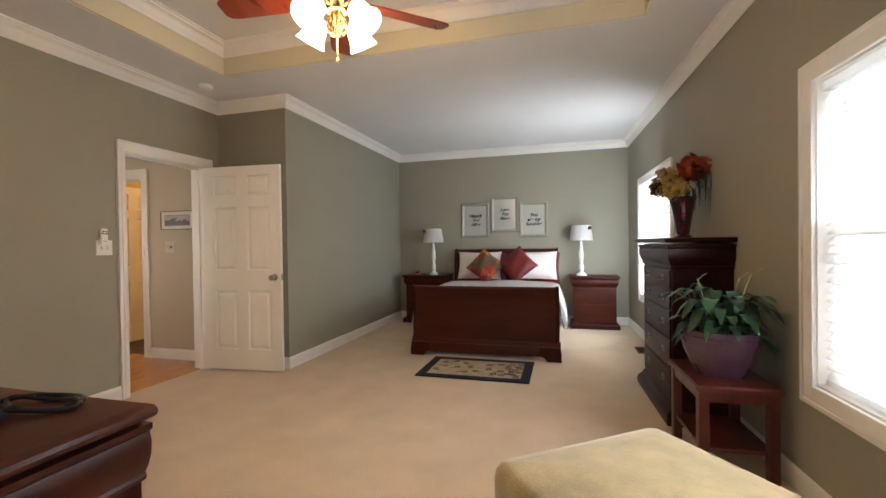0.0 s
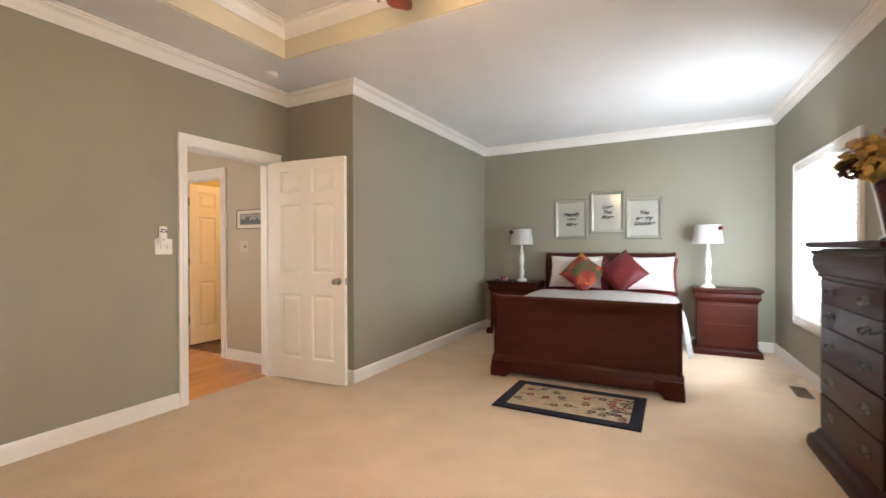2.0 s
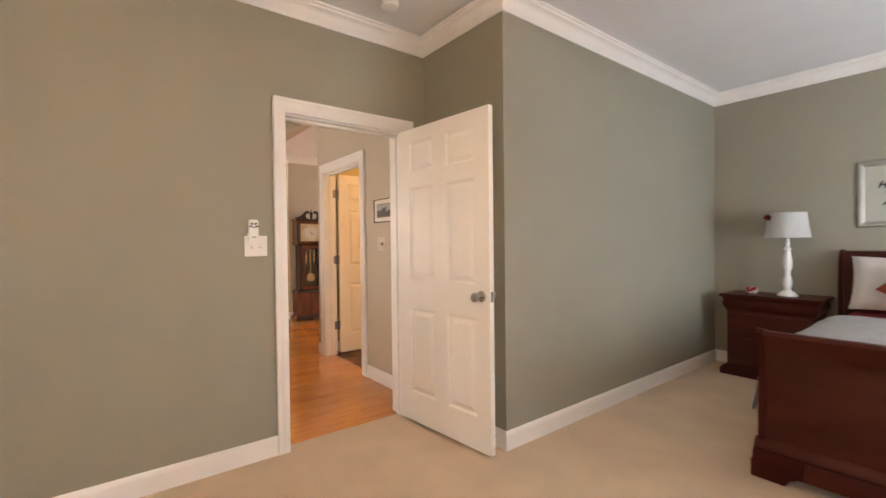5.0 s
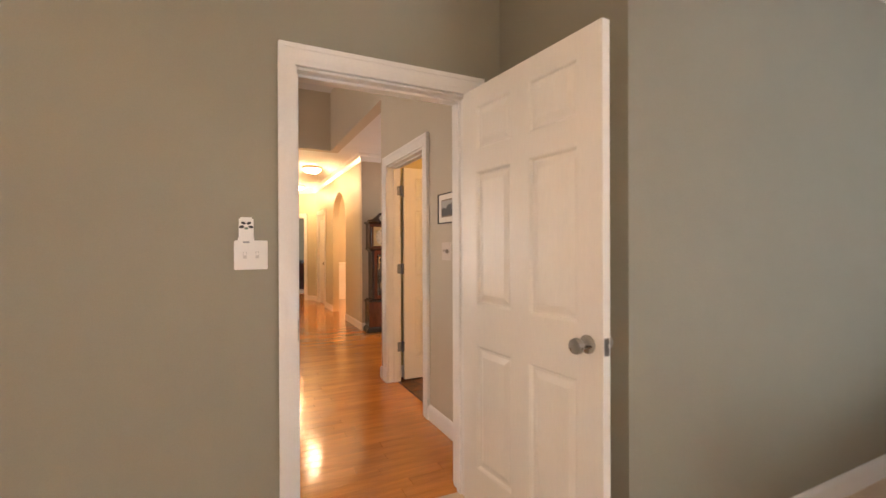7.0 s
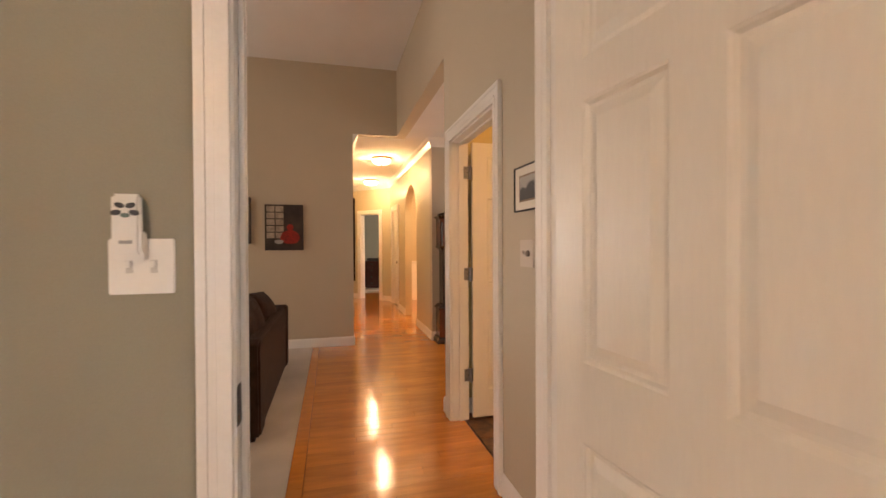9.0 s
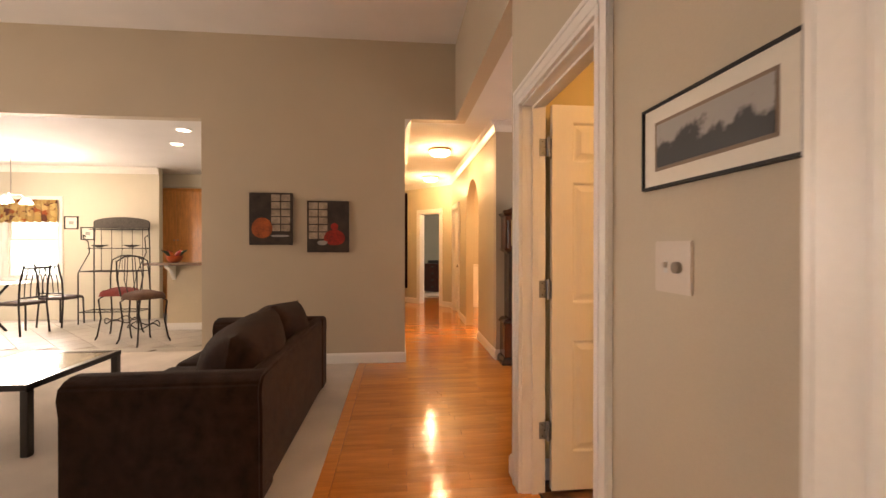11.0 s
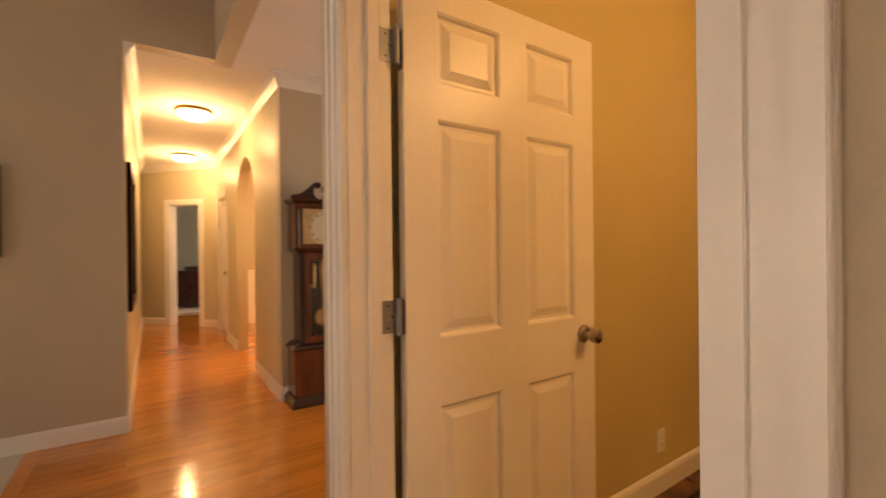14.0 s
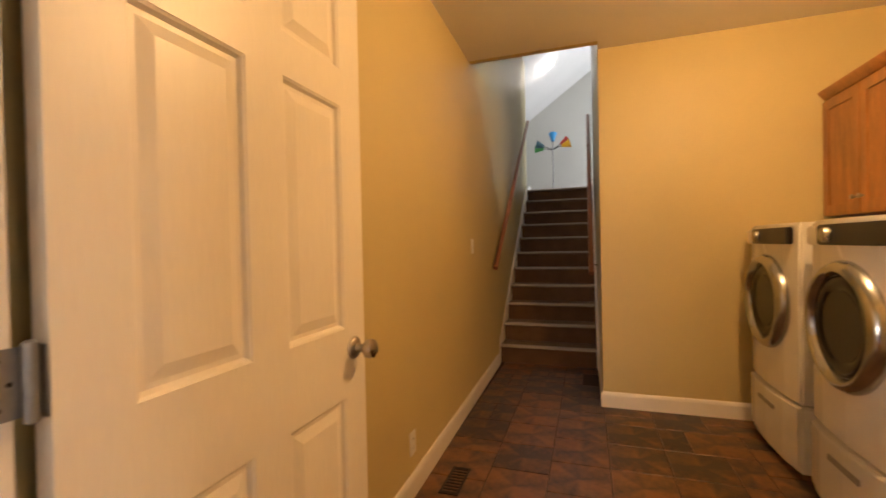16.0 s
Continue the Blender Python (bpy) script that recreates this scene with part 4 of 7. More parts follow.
def verse_frame(x, z, w, h, lines, label):
    fr = thing("picture_frame", (x, 6.848, z), label, "picture", "verses over the bed")
    hw, hh, t = w / 2, h / 2, 0.05
    bm = bmesh.new()
    prof = [(0, 0), (0.0, -0.010), (0.012, -0.022), (0.03, -0.018), (0.045, -0.008), (t, -0.006), (t, 0)]
    rect = [(-hw, -hh), (hw, -hh), (hw, hh), (-hw, hh)]
    loops = [[bm.verts.new((math.copysign(abs(u) - o, u), y, math.copysign(abs(v) - o, v))) for u, v in rect] for o, y in prof]
    for a, b in zip(loops, loops[1:]):
        for i in range(4):
            j = (i + 1) % 4
            bm.faces.new((a[i], a[j], b[j], b[i]))
    part("frame", bm, MIRRORF, fr, "bevelled silver mirror frame")
    part("backing", B((-hw + t, -0.004, -hh + t, hw - t, 0.0, hh - t)), MATB, fr, "grey print under glass")
    for i, line in enumerate(lines):
        lettering(line, 0.070, pose(0, -0.0048, 0.07 - 0.07 * i, 90, 0, 0), INK, fr, slant=0.35, bold=0.0028)
    return fr


verse_frame(-1.13, 1.615, 0.455, 0.55, ["Happily", "ever", "After"], "silver framed verse print hung lower over the bed")
verse_frame(-0.655, 1.70, 0.44, 0.57, ["Love", "You", "More"], "silver framed verse print hung highest over the bed")
verse_frame(-0.205, 1.605, 0.43, 0.55, ["You", "are my", "Sunshine"], "silver framed verse print reflecting a window")

# rug
NAVY = mat("navy_rug_pile", (0.012, 0.012, 0.03), 0.95, var=0.25, scale=10, fine=300, bump=0.6)
RUGF = mat("cream_rug_pile", (0.52, 0.42, 0.28), 0.95, var=0.15, scale=10, fine=300, bump=0.6)
rug = thing("rug", (-0.59, 4.145, 0.0), "small navy bordered rug with a floral cream field", "rug")
rx, ry = 0.53, 0.345
part("border", B((-rx, -ry, 0, rx, -ry + 0.085, 0.012), (-rx, ry - 0.085, 0, rx, ry, 0.012), (-rx, -ry + 0.085, 0, -rx + 0.085, ry - 0.085, 0.012), (rx - 0.085, -ry + 0.085, 0, rx, ry - 0.085, 0.012)), NAVY, rug, "navy border")
part("field", B((-rx + 0.085, -ry + 0.085, 0, rx - 0.085, ry - 0.085, 0.010)), RUGF, rug, "cream field")
random.seed(11)
rug_cols = [mat("rug_brown", (0.10, 0.025, 0.02), 0.95, bump=0.4), mat("rug_navy_flower", (0.02, 0.02, 0.05), 0.95, bump=0.4), mat("rug_green", (0.05, 0.06, 0.03), 0.95, bump=0.4), mat("rug_red", (0.22, 0.03, 0.03), 0.95, bump=0.4)]
for k, (cx, cy) in enumerate([(-0.36, 0.14), (-0.26, 0.19), (-0.14, 0.14), (-0.33, 0.02), (-0.2, 0.0), (-0.08, 0.05), (0.0, -0.1), (0.1, 0.12), (0.12, -0.02), (0.22, 0.16), (0.24, -0.06), (0.3, 0.06), (0.36, -0.14), (0.38, 0.12), (0.26, -0.18), (0.37, 0.0), (-0.1, -0.14), (0.18, -0.15), (-0.4, -0.1), (0.33, 0.2), (0.41, 0.06), (0.34, -0.06), (0.42, -0.06), (0.30, 0.13), (0.40, -0.21), (0.31, -0.13), (0.42, 0.19)]):
    bm = bmesh.new()
    for p in range(5):
        a = p * 1.2566 + k
        vs = [bm.verts.new((cx + 0.022 * math.cos(a) + 0.016 * math.cos(t), cy + 0.022 * math.sin(a) + 0.012 * math.sin(t), 0.0115)) for t in np.linspace(0, 2 * math.pi, 7, endpoint=False)]
        bm.faces.new(vs)
    vs = [bm.verts.new((cx + 0.05 * math.cos(k) + 0.035 * math.cos(t), cy + 0.05 * math.sin(k) + 0.008 * math.sin(t), 0.0112)) for t in np.linspace(0, 2 * math.pi, 7, endpoint=False)]
    bm.faces.new(vs)
    part("woven_flower", bm, rug_cols[k % 4], rug)


def moulded_case(parent, hw, hd, z_body0, z_body1, top, front):
    """The body, waved frieze, top and plinth that the chests share; the front is local -y."""
    part("body", B((-hw, -hd, z_body0, hw, hd, z_body1)), MAHOG if front is MAHOG2 else DARKWOOD, parent, bevel=0.004)
    bm = bmesh.new()
    f = z_body1 - 0.17
    run(bm, [(-0.01, 0.0), (0.012, 0), (0.016, 0.012), (0.012, 0.022), (0.022, 0.04), (0.034, 0.075), (0.036, 0.11), (0.03, 0.135), (0.04, 0.145), (0.04, 0.16), (-0.01, 0.16)], [(-hw, hd), (-hw, -hd), (hw, -hd), (hw, hd)], f, -1)
    part("frieze", bm, front, parent, smooth=True)
    bm = bmesh.new()
    run(bm, [(-0.03, 0), (0.0, 0), (0.012, 0.008), (0.016, 0.018), (0.012, 0.028), (0.0, 0.034), (-0.03, 0.034)], [(-hw - 0.045, hd), (-hw - 0.045, -hd - 0.045), (hw + 0.045, -hd - 0.045), (hw + 0.045, hd)], top - 0.034, -1)
    box(bm, -hw - 0.03, -hd - 0.03, top - 0.0335, hw + 0.03, hd, top - 0.0005)
    part("top", bm, front, parent, smooth=True)
    bm = bmesh.new()
    run(bm, [(-0.02, 0.0), (0.05, 0.0), (0.056, 0.03), (0.05, 0.07), (0.04, 0.085), (0.022, 0.1), (0.012, 0.125), (0.0, 0.14), (-0.02, 0.14)], [(-hw, hd), (-hw, -hd), (hw, -hd), (hw, hd)], 0.0, -1)
    part("plinth", bm, front, parent, smooth=True)


PEWTER = mat("dark_pewter", (0.10, 0.095, 0.09), 0.35, metal=0.9, var=0.1, bump=0.02)
# tall chest of drawers, its front to the west
chest = thing("chest_of_drawers", (1.12, 3.62, 0), "tall dark cherry chest of drawers against the window wall", "chest", turn=-90 + 2.3)
moulded_case(chest, 0.42, 0.19, 0.05, 1.22, 1.26, DARKWOOD)
for i, (z0, z1) in enumerate(((0.16, 0.36), (0.37, 0.56), (0.57, 0.76), (0.77, 0.90), (0.91, 1.04))):
    dr = part("drawer_front", B((-0.39, -0.201, z0, 0.39, -0.1905, z1)), DARKWOOD, chest, bevel=0.003)
    for x in (-0.22, 0.22):
        pull(dr, pose(x, -0.201, (z0 + z1) / 2 + 0.005), PEWTER)

# vase with dried flowers
vase = thing("flower_vase", (1.135, 3.70, 1.26), "dark red fluted vase with orange and yellow silk flowers", "vase")
RUBY = mat("ruby_glass", (0.06, 0.006, 0.012), 0.12, var=0.2, bump=0, coat=0.6)
bm = bmesh.new()
lathe(bm, [(0.045, 0), (0.062, 0.004), (0.062, 0.015), (0.045, 0.03), (0.05, 0.06), (0.062, 0.14), (0.078, 0.23), (0.097, 0.31), (0.10, 0.315), (0.092, 0.31), (0.06, 0.14), (0.04, 0.06)], 20)
part("vase_body", bm, RUBY, vase, "dark red glass vase", smooth=True)
random.seed(5)
petal_mats = [mat("rust_petals", (0.50, 0.085, 0.03), 0.8, var=0.3, scale=14, bump=0.1), mat("gold_petals", (0.75, 0.46, 0.12), 0.8, var=0.25, scale=14, bump=0.1), mat("peach_petals", (0.8, 0.52, 0.28), 0.8, var=0.2, scale=14, bump=0.1), mat("brown_petals", (0.14, 0.06, 0.03), 0.8, var=0.3, scale=14, bump=0.1)]
STEM = mat("dry_stems", (0.10, 0.09, 0.04), 0.8, var=0.3, scale=20, bump=0.1)
LEAFD = mat("dusty_leaves", (0.06, 0.075, 0.05), 0.7, var=0.35, scale=14, bump=0.1)


def blossom(bm, c, r, n, seed):
    random.seed(seed)
    for k in range(n):
        d = Vector((random.gauss(0, 1), random.gauss(0, 1), random.gauss(0, 1))).normalized()
        p = Vector(c) + d * r * random.uniform(0.6, 1)
        u = d.orthogonal().normalized()
        w = d.cross(u)
        a = random.uniform(0, 6.3)
        u, w = u * math.cos(a) + w * math.sin(a), w * math.cos(a) - u * math.sin(a)
        s = r * random.uniform(0.28, 0.45)
        q = [p - u * s * 0.9, p - w * s * 0.7 + d * s * 0.2, p + u * s + d * s * 0.45, p + w * s * 0.7 + d * s * 0.2]
        bm.faces.new([bm.verts.new(v) for v in q])


heads = [(Vector((x * 1.05, y * 1.05, 0.30 + (z - 0.30) * 0.78)), r * 0.92, k) for (x, y, z), r, k in [((-0.08, 0.02, 0.52), 0.085, 1), ((-0.15, 0.10, 0.46), 0.075, 1), ((-0.04, -0.06, 0.42), 0.08, 1), ((-0.17, 0.0, 0.40), 0.06, 3), ((-0.11, -0.10, 0.38), 0.075, 1), ((0.04, -0.04, 0.62), 0.10, 0), ((0.13, -0.05, 0.60), 0.09, 0), ((0.07, 0.07, 0.57), 0.085, 0), ((-0.13, 0.06, 0.58), 0.05, 2), ((0.0, 0.1, 0.50), 0.08, 0)]]
for i, (c, r, k) in enumerate(heads):
    bm = bmesh.new()
    blossom(bm, c, r, 70, i)
    bmesh.ops.solidify(bm, geom=bm.faces[:], thickness=0.0015)
    part("flower_head", bm, petal_mats[k], vase)
bm = bmesh.new()
for c, r, k in heads:
    tube(bm, [(0.02 * c[0], 0.02 * c[1], 0.05), (0.35 * c[0], 0.35 * c[1], 0.28), c], 0.003, 5)
part("stems", bm, STEM, vase)
bm = bmesh.new()
random.seed(9)
for k in range(40):
    a = random.uniform(-1.2, 1.2)
    s = Vector((0.10 * math.cos(a), 0.10 * math.sin(a), random.uniform(0.42, 0.55)))
    e = s + Vector((0.10 * math.cos(a), 0.10 * math.sin(a), random.uniform(-0.32, -0.12)))
    w = Vector((-math.sin(a), math.cos(a), 0)) * 0.007
    m_ = (s + e) / 2 + Vector((0.05 * math.cos(a), 0.05 * math.sin(a), 0.06))
    v = [bm.verts.new(p) for p in (s, m_ + w, e, m_ - w)]
    bm.faces.new(v)
part("trailing_leaves", bm, LEAFD, vase, "grey green trailing leaves")

# plant stand and plant
CHERRY = mat("reddish_cherry", (0.085, 0.016, 0.011), 0.3, var=0.3, scale=3, fine=40, bump=0.03, coat=0.3, stretch=(1, 6, 1))
stand = thing("plant_stand", (1.085, 2.74, 0), "reddish wooden end table used as a plant stand", "side table", turn=2.3)
part("top", B((-0.20, -0.27, 0.455, 0.20, 0.27, 0.49)), CHERRY, stand, bevel=0.008)
part("apron", B((-0.175, -0.245, 0.40, 0.175, 0.245, 0.455)), CHERRY, stand)
part("shelf", B((-0.17, -0.24, 0.14, 0.17, 0.24, 0.16)), CHERRY, stand, bevel=0.003)
for x in (-0.185, 0.135):
    for y in (-0.255, 0.205):
        part("leg", B((x, y, 0, x + 0.05, y + 0.05, 0.4545)), CHERRY, stand, bevel=0.004)
pot = thing("potted_plant", (1.085, 2.72, 0.49), "glazed purple planter with a leafy green peace lily", "plant")
PURPLE = mat("purple_glaze", (0.085, 0.035, 0.062), 0.18, var=0.2, scale=5, fine=60, bump=0.03, coat=0.5)
bm = bmesh.new()
lathe(bm, [(0.10, 0), (0.125, 0.004), (0.15, 0.05), (0.185, 0.14), (0.203, 0.21), (0.205, 0.225), (0.212, 0.23), (0.212, 0.258), (0.205, 0.262), (0.195, 0.258), (0.18, 0.20), (0.02, 0.19)], 40)
part("planter", bm, PURPLE, pot, "glazed purple planter", smooth=True)
bm = bmesh.new()
lathe(bm, [(0.19, 0.205), (0.1, 0.215), (0.005, 0.22)], 24)
part("soil", bm, mat("potting_soil", (0.02, 0.014, 0.01), 0.95, bump=0.5), pot)
LEAF = mat("glossy_green_leaf", (0.025, 0.065, 0.028), 0.35, var=0.4, scale=9, fine=70, bump=0.06, rnd=0.4)
random.seed(21)


def leaf(bm, base, tip, width, droop, n=6):
    base, tip = Vector(base), Vector(tip)
    d = tip - base
    side = Vector((-d.y, d.x, 0))
    side = side.normalized() if side.length > 1e-4 else Vector((1, 0, 0))
    l, r, c = [], [], []
    for i in range(n + 1):
        t = i / n
        p = base + d * t + Vector((0, 0, droop * 4 * t * (1 - t)))
        w = width * (math.sin(math.pi * min(1, 0.12 + 0.88 * t)) ** 0.8) * (1 if t < 1 else 0)
        l.append(bm.verts.new(p + side * w + Vector((0, 0, 0.25 * w))))
        c.append(bm.verts.new(p))
        r.append(bm.verts.new(p - side * w + Vector((0, 0, 0.25 * w))))
    for i in range(n):
        bm.faces.new((l[i], c[i], c[i + 1], l[i + 1]))
        bm.faces.new((c[i], r[i], r[i + 1], c[i + 1]))


for k in range(120):
    a = random.uniform(0, 2 * math.pi)
    reach = random.uniform(0.12, 0.35)
    h = random.uniform(0.30, 0.52) - reach * 0.25
    s = Vector((0.08 * math.cos(a + 0.5), 0.08 * math.sin(a + 0.5), 0.21))
    m1 = Vector((0.55 * reach * math.cos(a), 0.55 * reach * math.sin(a), h))
    tip = Vector((reach * math.cos(a), reach * math.sin(a), h - random.uniform(0.0, 0.13)))
    if 1.05 + tip.x > 1.26:
        tip.x = 0.21 + 0.2 * (tip.x - 0.21)
    bm = bmesh.new()
    tube(bm, [s, (s + m1) / 2 + Vector((0, 0, 0.03)), m1], 0.0025, 5)
    leaf(bm, m1, tip, random.uniform(0.020, 0.036), 0.03)
    part("leaf", bm, LEAF, pot, smooth=True)
for k, (x, y, z) in enumerate(((0.06, -0.10, 0.55), (0.16, 0.02, 0.56), (-0.1, 0.05, 0.53))):
    bm = bmesh.new()
    tube(bm, [(x * 0.4, y * 0.4, 0.2), (x * 0.8, y * 0.8, z - 0.08), (x, y, z)], 0.003, 5)
    leaf(bm, (x, y, z - 0.02), (x + 0.05, y - 0.02, z + 0.03), 0.02, 0.01)
    part("white_spathe", bm, mat("pale_spathe", (0.45, 0.55, 0.36), 0.5, bump=0.02), pot, "pale spathe flower", smooth=True)

# ottoman set aslant
SUEDE = mat("yellow_tan_suede", (0.46, 0.36, 0.165), 0.9, var=0.2, scale=7, fine=160, bump=0.25, sheen=0.5, spec=0.15)
ott = thing("ottoman", (0.0, 0.0, 0.0), "yellow tan suede ottoman set at an angle", "ottoman")
ott.matrix_basis = pose(0.515, 1.50, 0, 0, 0, 37)
hw, hd = 0.395, 0.36


def pad(hx, hy, z0, z1, r, crown_):
    """A stuffed block with round edges and a raised middle."""
    bm = bmesh.new()
    n = 16
    rings = []
    steps = [(0.0, z0), (0.0, z1 - r), (r * 0.12, z1 - r * 0.5), (r * 0.4, z1 - r * 0.14), (r, z1)]
    def loop(o, z):
        out = []
        for sx, sy, a0 in ((1, 1, 0), (-1, 1, 90), (-1, -1, 180), (1, -1, 270)):
            rr = max(0.03, r)
            for k in range(5):
                a = radians(a0 + 22.5 * k)
                out.append(bm.verts.new((sx * (hx - rr) + (rr - o) * math.cos(a), sy * (hy - rr) + (rr - o) * math.sin(a), z)))
        return out
    for o, z in steps:
        rings.append(loop(o, z))
    for k in range(1, 6):
        f = 1 - k / 6
        base = rings[4]
        rings.append([bm.verts.new((v.co.x * f, v.co.y * f, z1 + crown_ * (1 - f * f))) for v in base])
    for a, b in zip(rings, rings[1:]):
        for i in range(20):
            j = (i + 1) % 20
            bm.faces.new((a[i], a[j], b[j], b[i]))
    bm.faces.new(rings[-1])
    bm.faces.new(rings[0][::-1])
    return bm


part("upholstered_base", pad(hw, hd, 0.06, 0.30, 0.04, 0), SUEDE, ott, smooth=True)
part("cushion", pad(hw + 0.012, hd + 0.012, 0.30, 0.445, 0.06, 0.03), SUEDE, ott, smooth=True)
for sx in (-1, 1):
    for sy in (-1, 1):
        bm = bmesh.new()
        lathe(bm, [(0.018, 0), (0.026, 0.06)], 14, (sx * (hw - 0.07), sy * (hd - 0.07), 0))
        part("foot", bm, DARKWOOD, ott, smooth=True)

# long dresser near the start of the walk, its end to the east
dresser = thing("dresser", (-1.555, 0.655, 0), "long mahogany dresser with a waved frieze and moulded top", "dresser", turn=0)
moulded_case(dresser, 0.675, 0.235, 0.05, 0.775, 0.815, MAHOG2)
for i in range(3):
    for j in range(2):
        x0 = -0.66 + i * 0.44
        dr = part("drawer_front", B((x0 + 0.008, -0.246, 0.15 + j * 0.23, x0 + 0.432, -0.2355, 0.37 + j * 0.23)), MAHOG2, dresser, bevel=0.003)
        pull(dr, pose(x0 + 0.22, -0.246, 0.265 + j * 0.23), PEWTER)
strap = bmesh.new()
tube(strap, [(0.10 * math.cos(a) * (1 + 0.25 * math.sin(2.3 * a)), 0.06 * math.sin(a) + 0.02 * math.sin(1.3 * a), 0.008 + 0.004 * math.sin(3 * a) + 0.002) for a in np.linspace(0, 11, 60)], 0.007, 6)
ob = part("coiled_strap", strap, BLACKP, None, "coiled black strap lying on the dresser", smooth=True)
ob.location = (-1.125, 0.795, 0.815)
tagged(ob, "", "strap")
bm = bmesh.new()
lathe(bm, [(0.03, 0), (0.034, 0.004), (0.034, 0.022), (0.028, 0.03), (0.01, 0.032)], 24)
ob = part("round_tin", bm, NICKEL, None, "small round silver tin on the dresser", smooth=True)
ob.location = (-1.20, 0.70, 0.815)
tagged(ob, "", "tin")
bm = B((-0.13, -0.09, 0, 0.13, 0.09, 0.035))
ob = part("leather_wallet", bm, mat("black_leather", (0.012, 0.012, 0.015), 0.5, var=0.2, scale=20, bump=0.2), None, "folded black leather pouch on the dresser", bevel=0.012)
ob.matrix_basis = pose(-1.16, 0.58, 0.815, 0, 0, 25)
tagged(ob, "", "pouch")

# ceiling fan
FANW = mat("cherry_fan_blade", (0.20, 0.035, 0.015), 0.3, var=0.3, scale=3, fine=40, bump=0.02, coat=0.3, stretch=(6, 1, 1))
fan = thing("ceiling_fan", (-0.92, 2.08, 2.545), "brass ceiling fan with cherry blades and four lit shades", "ceiling fan")
bm = bmesh.new()
lathe(bm, [(0.065, 0.468), (0.07, 0.44), (0.05, 0.40), (0.018, 0.385), (0.014, 0.17), (0.03, 0.16)], 24)
part("downrod", bm, BRASS, fan, "brass rod and canopy", smooth=True)
bm = bmesh.new()
lathe(bm, [(0.03, 0.165), (0.09, 0.155), (0.125, 0.12), (0.13, 0.06), (0.12, 0.03), (0.09, 0.01), (0.06, -0.02), (0.055, -0.05), (0.03, -0.06)], 32)
part("motor", bm, BRASS, fan, "antique brass motor housing", smooth=True)
for k in range(5):
    bm = bmesh.new()
    mm = pose(0, 0, 0.02, 0, 0, 44 + 72 * k) @ pose(0, 0, 0, 12, 0, 0)
    prism(bm, [(0.20, -0.052), (0.24, -0.062), (0.60, -0.074), (0.645, -0.068), (0.67, -0.045), (0.67, 0.045), (0.645, 0.068), (0.60, 0.074), (0.24, 0.062), (0.20, 0.052)], -0.004, 0.004, "z", mm)
    bl = part("blade", bm, FANW, fan, "cherry wood blade", bevel=0.002)
    bm = bmesh.new()
    prism(bm, [(0.10, -0.015), (0.22, -0.03), (0.26, 0), (0.22, 0.03), (0.10, 0.015)], 0.0042, 0.012, "z", mm)
    part("blade_iron", bm, BRASS, bl, "brass blade bracket")
SHG = glow("lit_frosted_glass", (1.0, 0.84, 0.56), 6.5)
for k in range(4):
    a = radians(74 + 90 * k)
    d = Vector((math.cos(a), math.sin(a), 0))
    bm = bmesh.new()
    tube(bm, [d * 0.03 + Vector((0, 0, -0.04)), d * 0.08 + Vector((0, 0, -0.02)), d * 0.115 + Vector((0, 0, -0.03)), d * 0.135 + Vector((0, 0, -0.06))], 0.007, 8)
    arm = part("light_arm", bm, BRASS, fan, "curved brass arm", smooth=True)
    sm = Matrix.Translation(d * 0.125 + Vector((0, 0, -0.045))) @ pose(0, 0, 0, 0, 0, math.degrees(a)) @ pose(0, 0, 0, 0, -36, 0)
    bm = bmesh.new()
    lathe(bm, [(0.024, 0.0), (0.034, -0.012), (0.052, -0.035), (0.060, -0.065), (0.062, -0.095), (0.070, -0.120), (0.084, -0.145), (0.082, -0.146), (0.068, -0.121), (0.059, -0.095), (0.05, -0.04), (0.02, -0.004)], 20, m=sm)
    part("glass_shade", bm, SHG, fan, "lit frosted bell shade", smooth=True)
bm = bmesh.new()
for k in range(10):
    a = k * 0.628
    tube(bm, [(0.02 * math.cos(a), 0.02 * math.sin(a), -0.05), (0.05 * math.cos(a + 0.6), 0.05 * math.sin(a + 0.6), -0.09), (0.055 * math.cos(a + 1.2), 0.055 * math.sin(a + 1.2), -0.14), (0.03 * math.cos(a + 1.5), 0.03 * math.sin(a + 1.5), -0.17)], 0.004, 6)
lathe(bm, [(0.03, -0.05), (0.035, -0.07), (0.02, -0.12), (0.012, -0.16), (0.016, -0.17), (0.004, -0.185)], 16)
part("light_fitter", bm, BRASS, fan, "openwork brass light fitter", smooth=True)
bm = bmesh.new()
tube(bm, [(0.0, 0.0, -0.18), (0.0, 0.0, -0.30)], 0.0022, 6)
lathe(bm, [(0.003, -0.322), (0.008, -0.318), (0.007, -0.305), (0.003, -0.295)], 12)
part("pull_chain", bm, BRASS, fan, "brass pull chain")

# small fixtures of the bedroom
bm = bmesh.new()
lathe(bm, [(0.005, -0.038), (0.035, -0.036), (0.052, -0.028), (0.056, -0.008), (0.062, -0.006), (0.062, 0)], 28)
ob = part("smoke_detector", bm, WHITEP, None, "round white smoke detector on the ceiling", smooth=True)
ob.location = (-2.95, 3.27, H)
tagged(ob, "", "smoke detector")


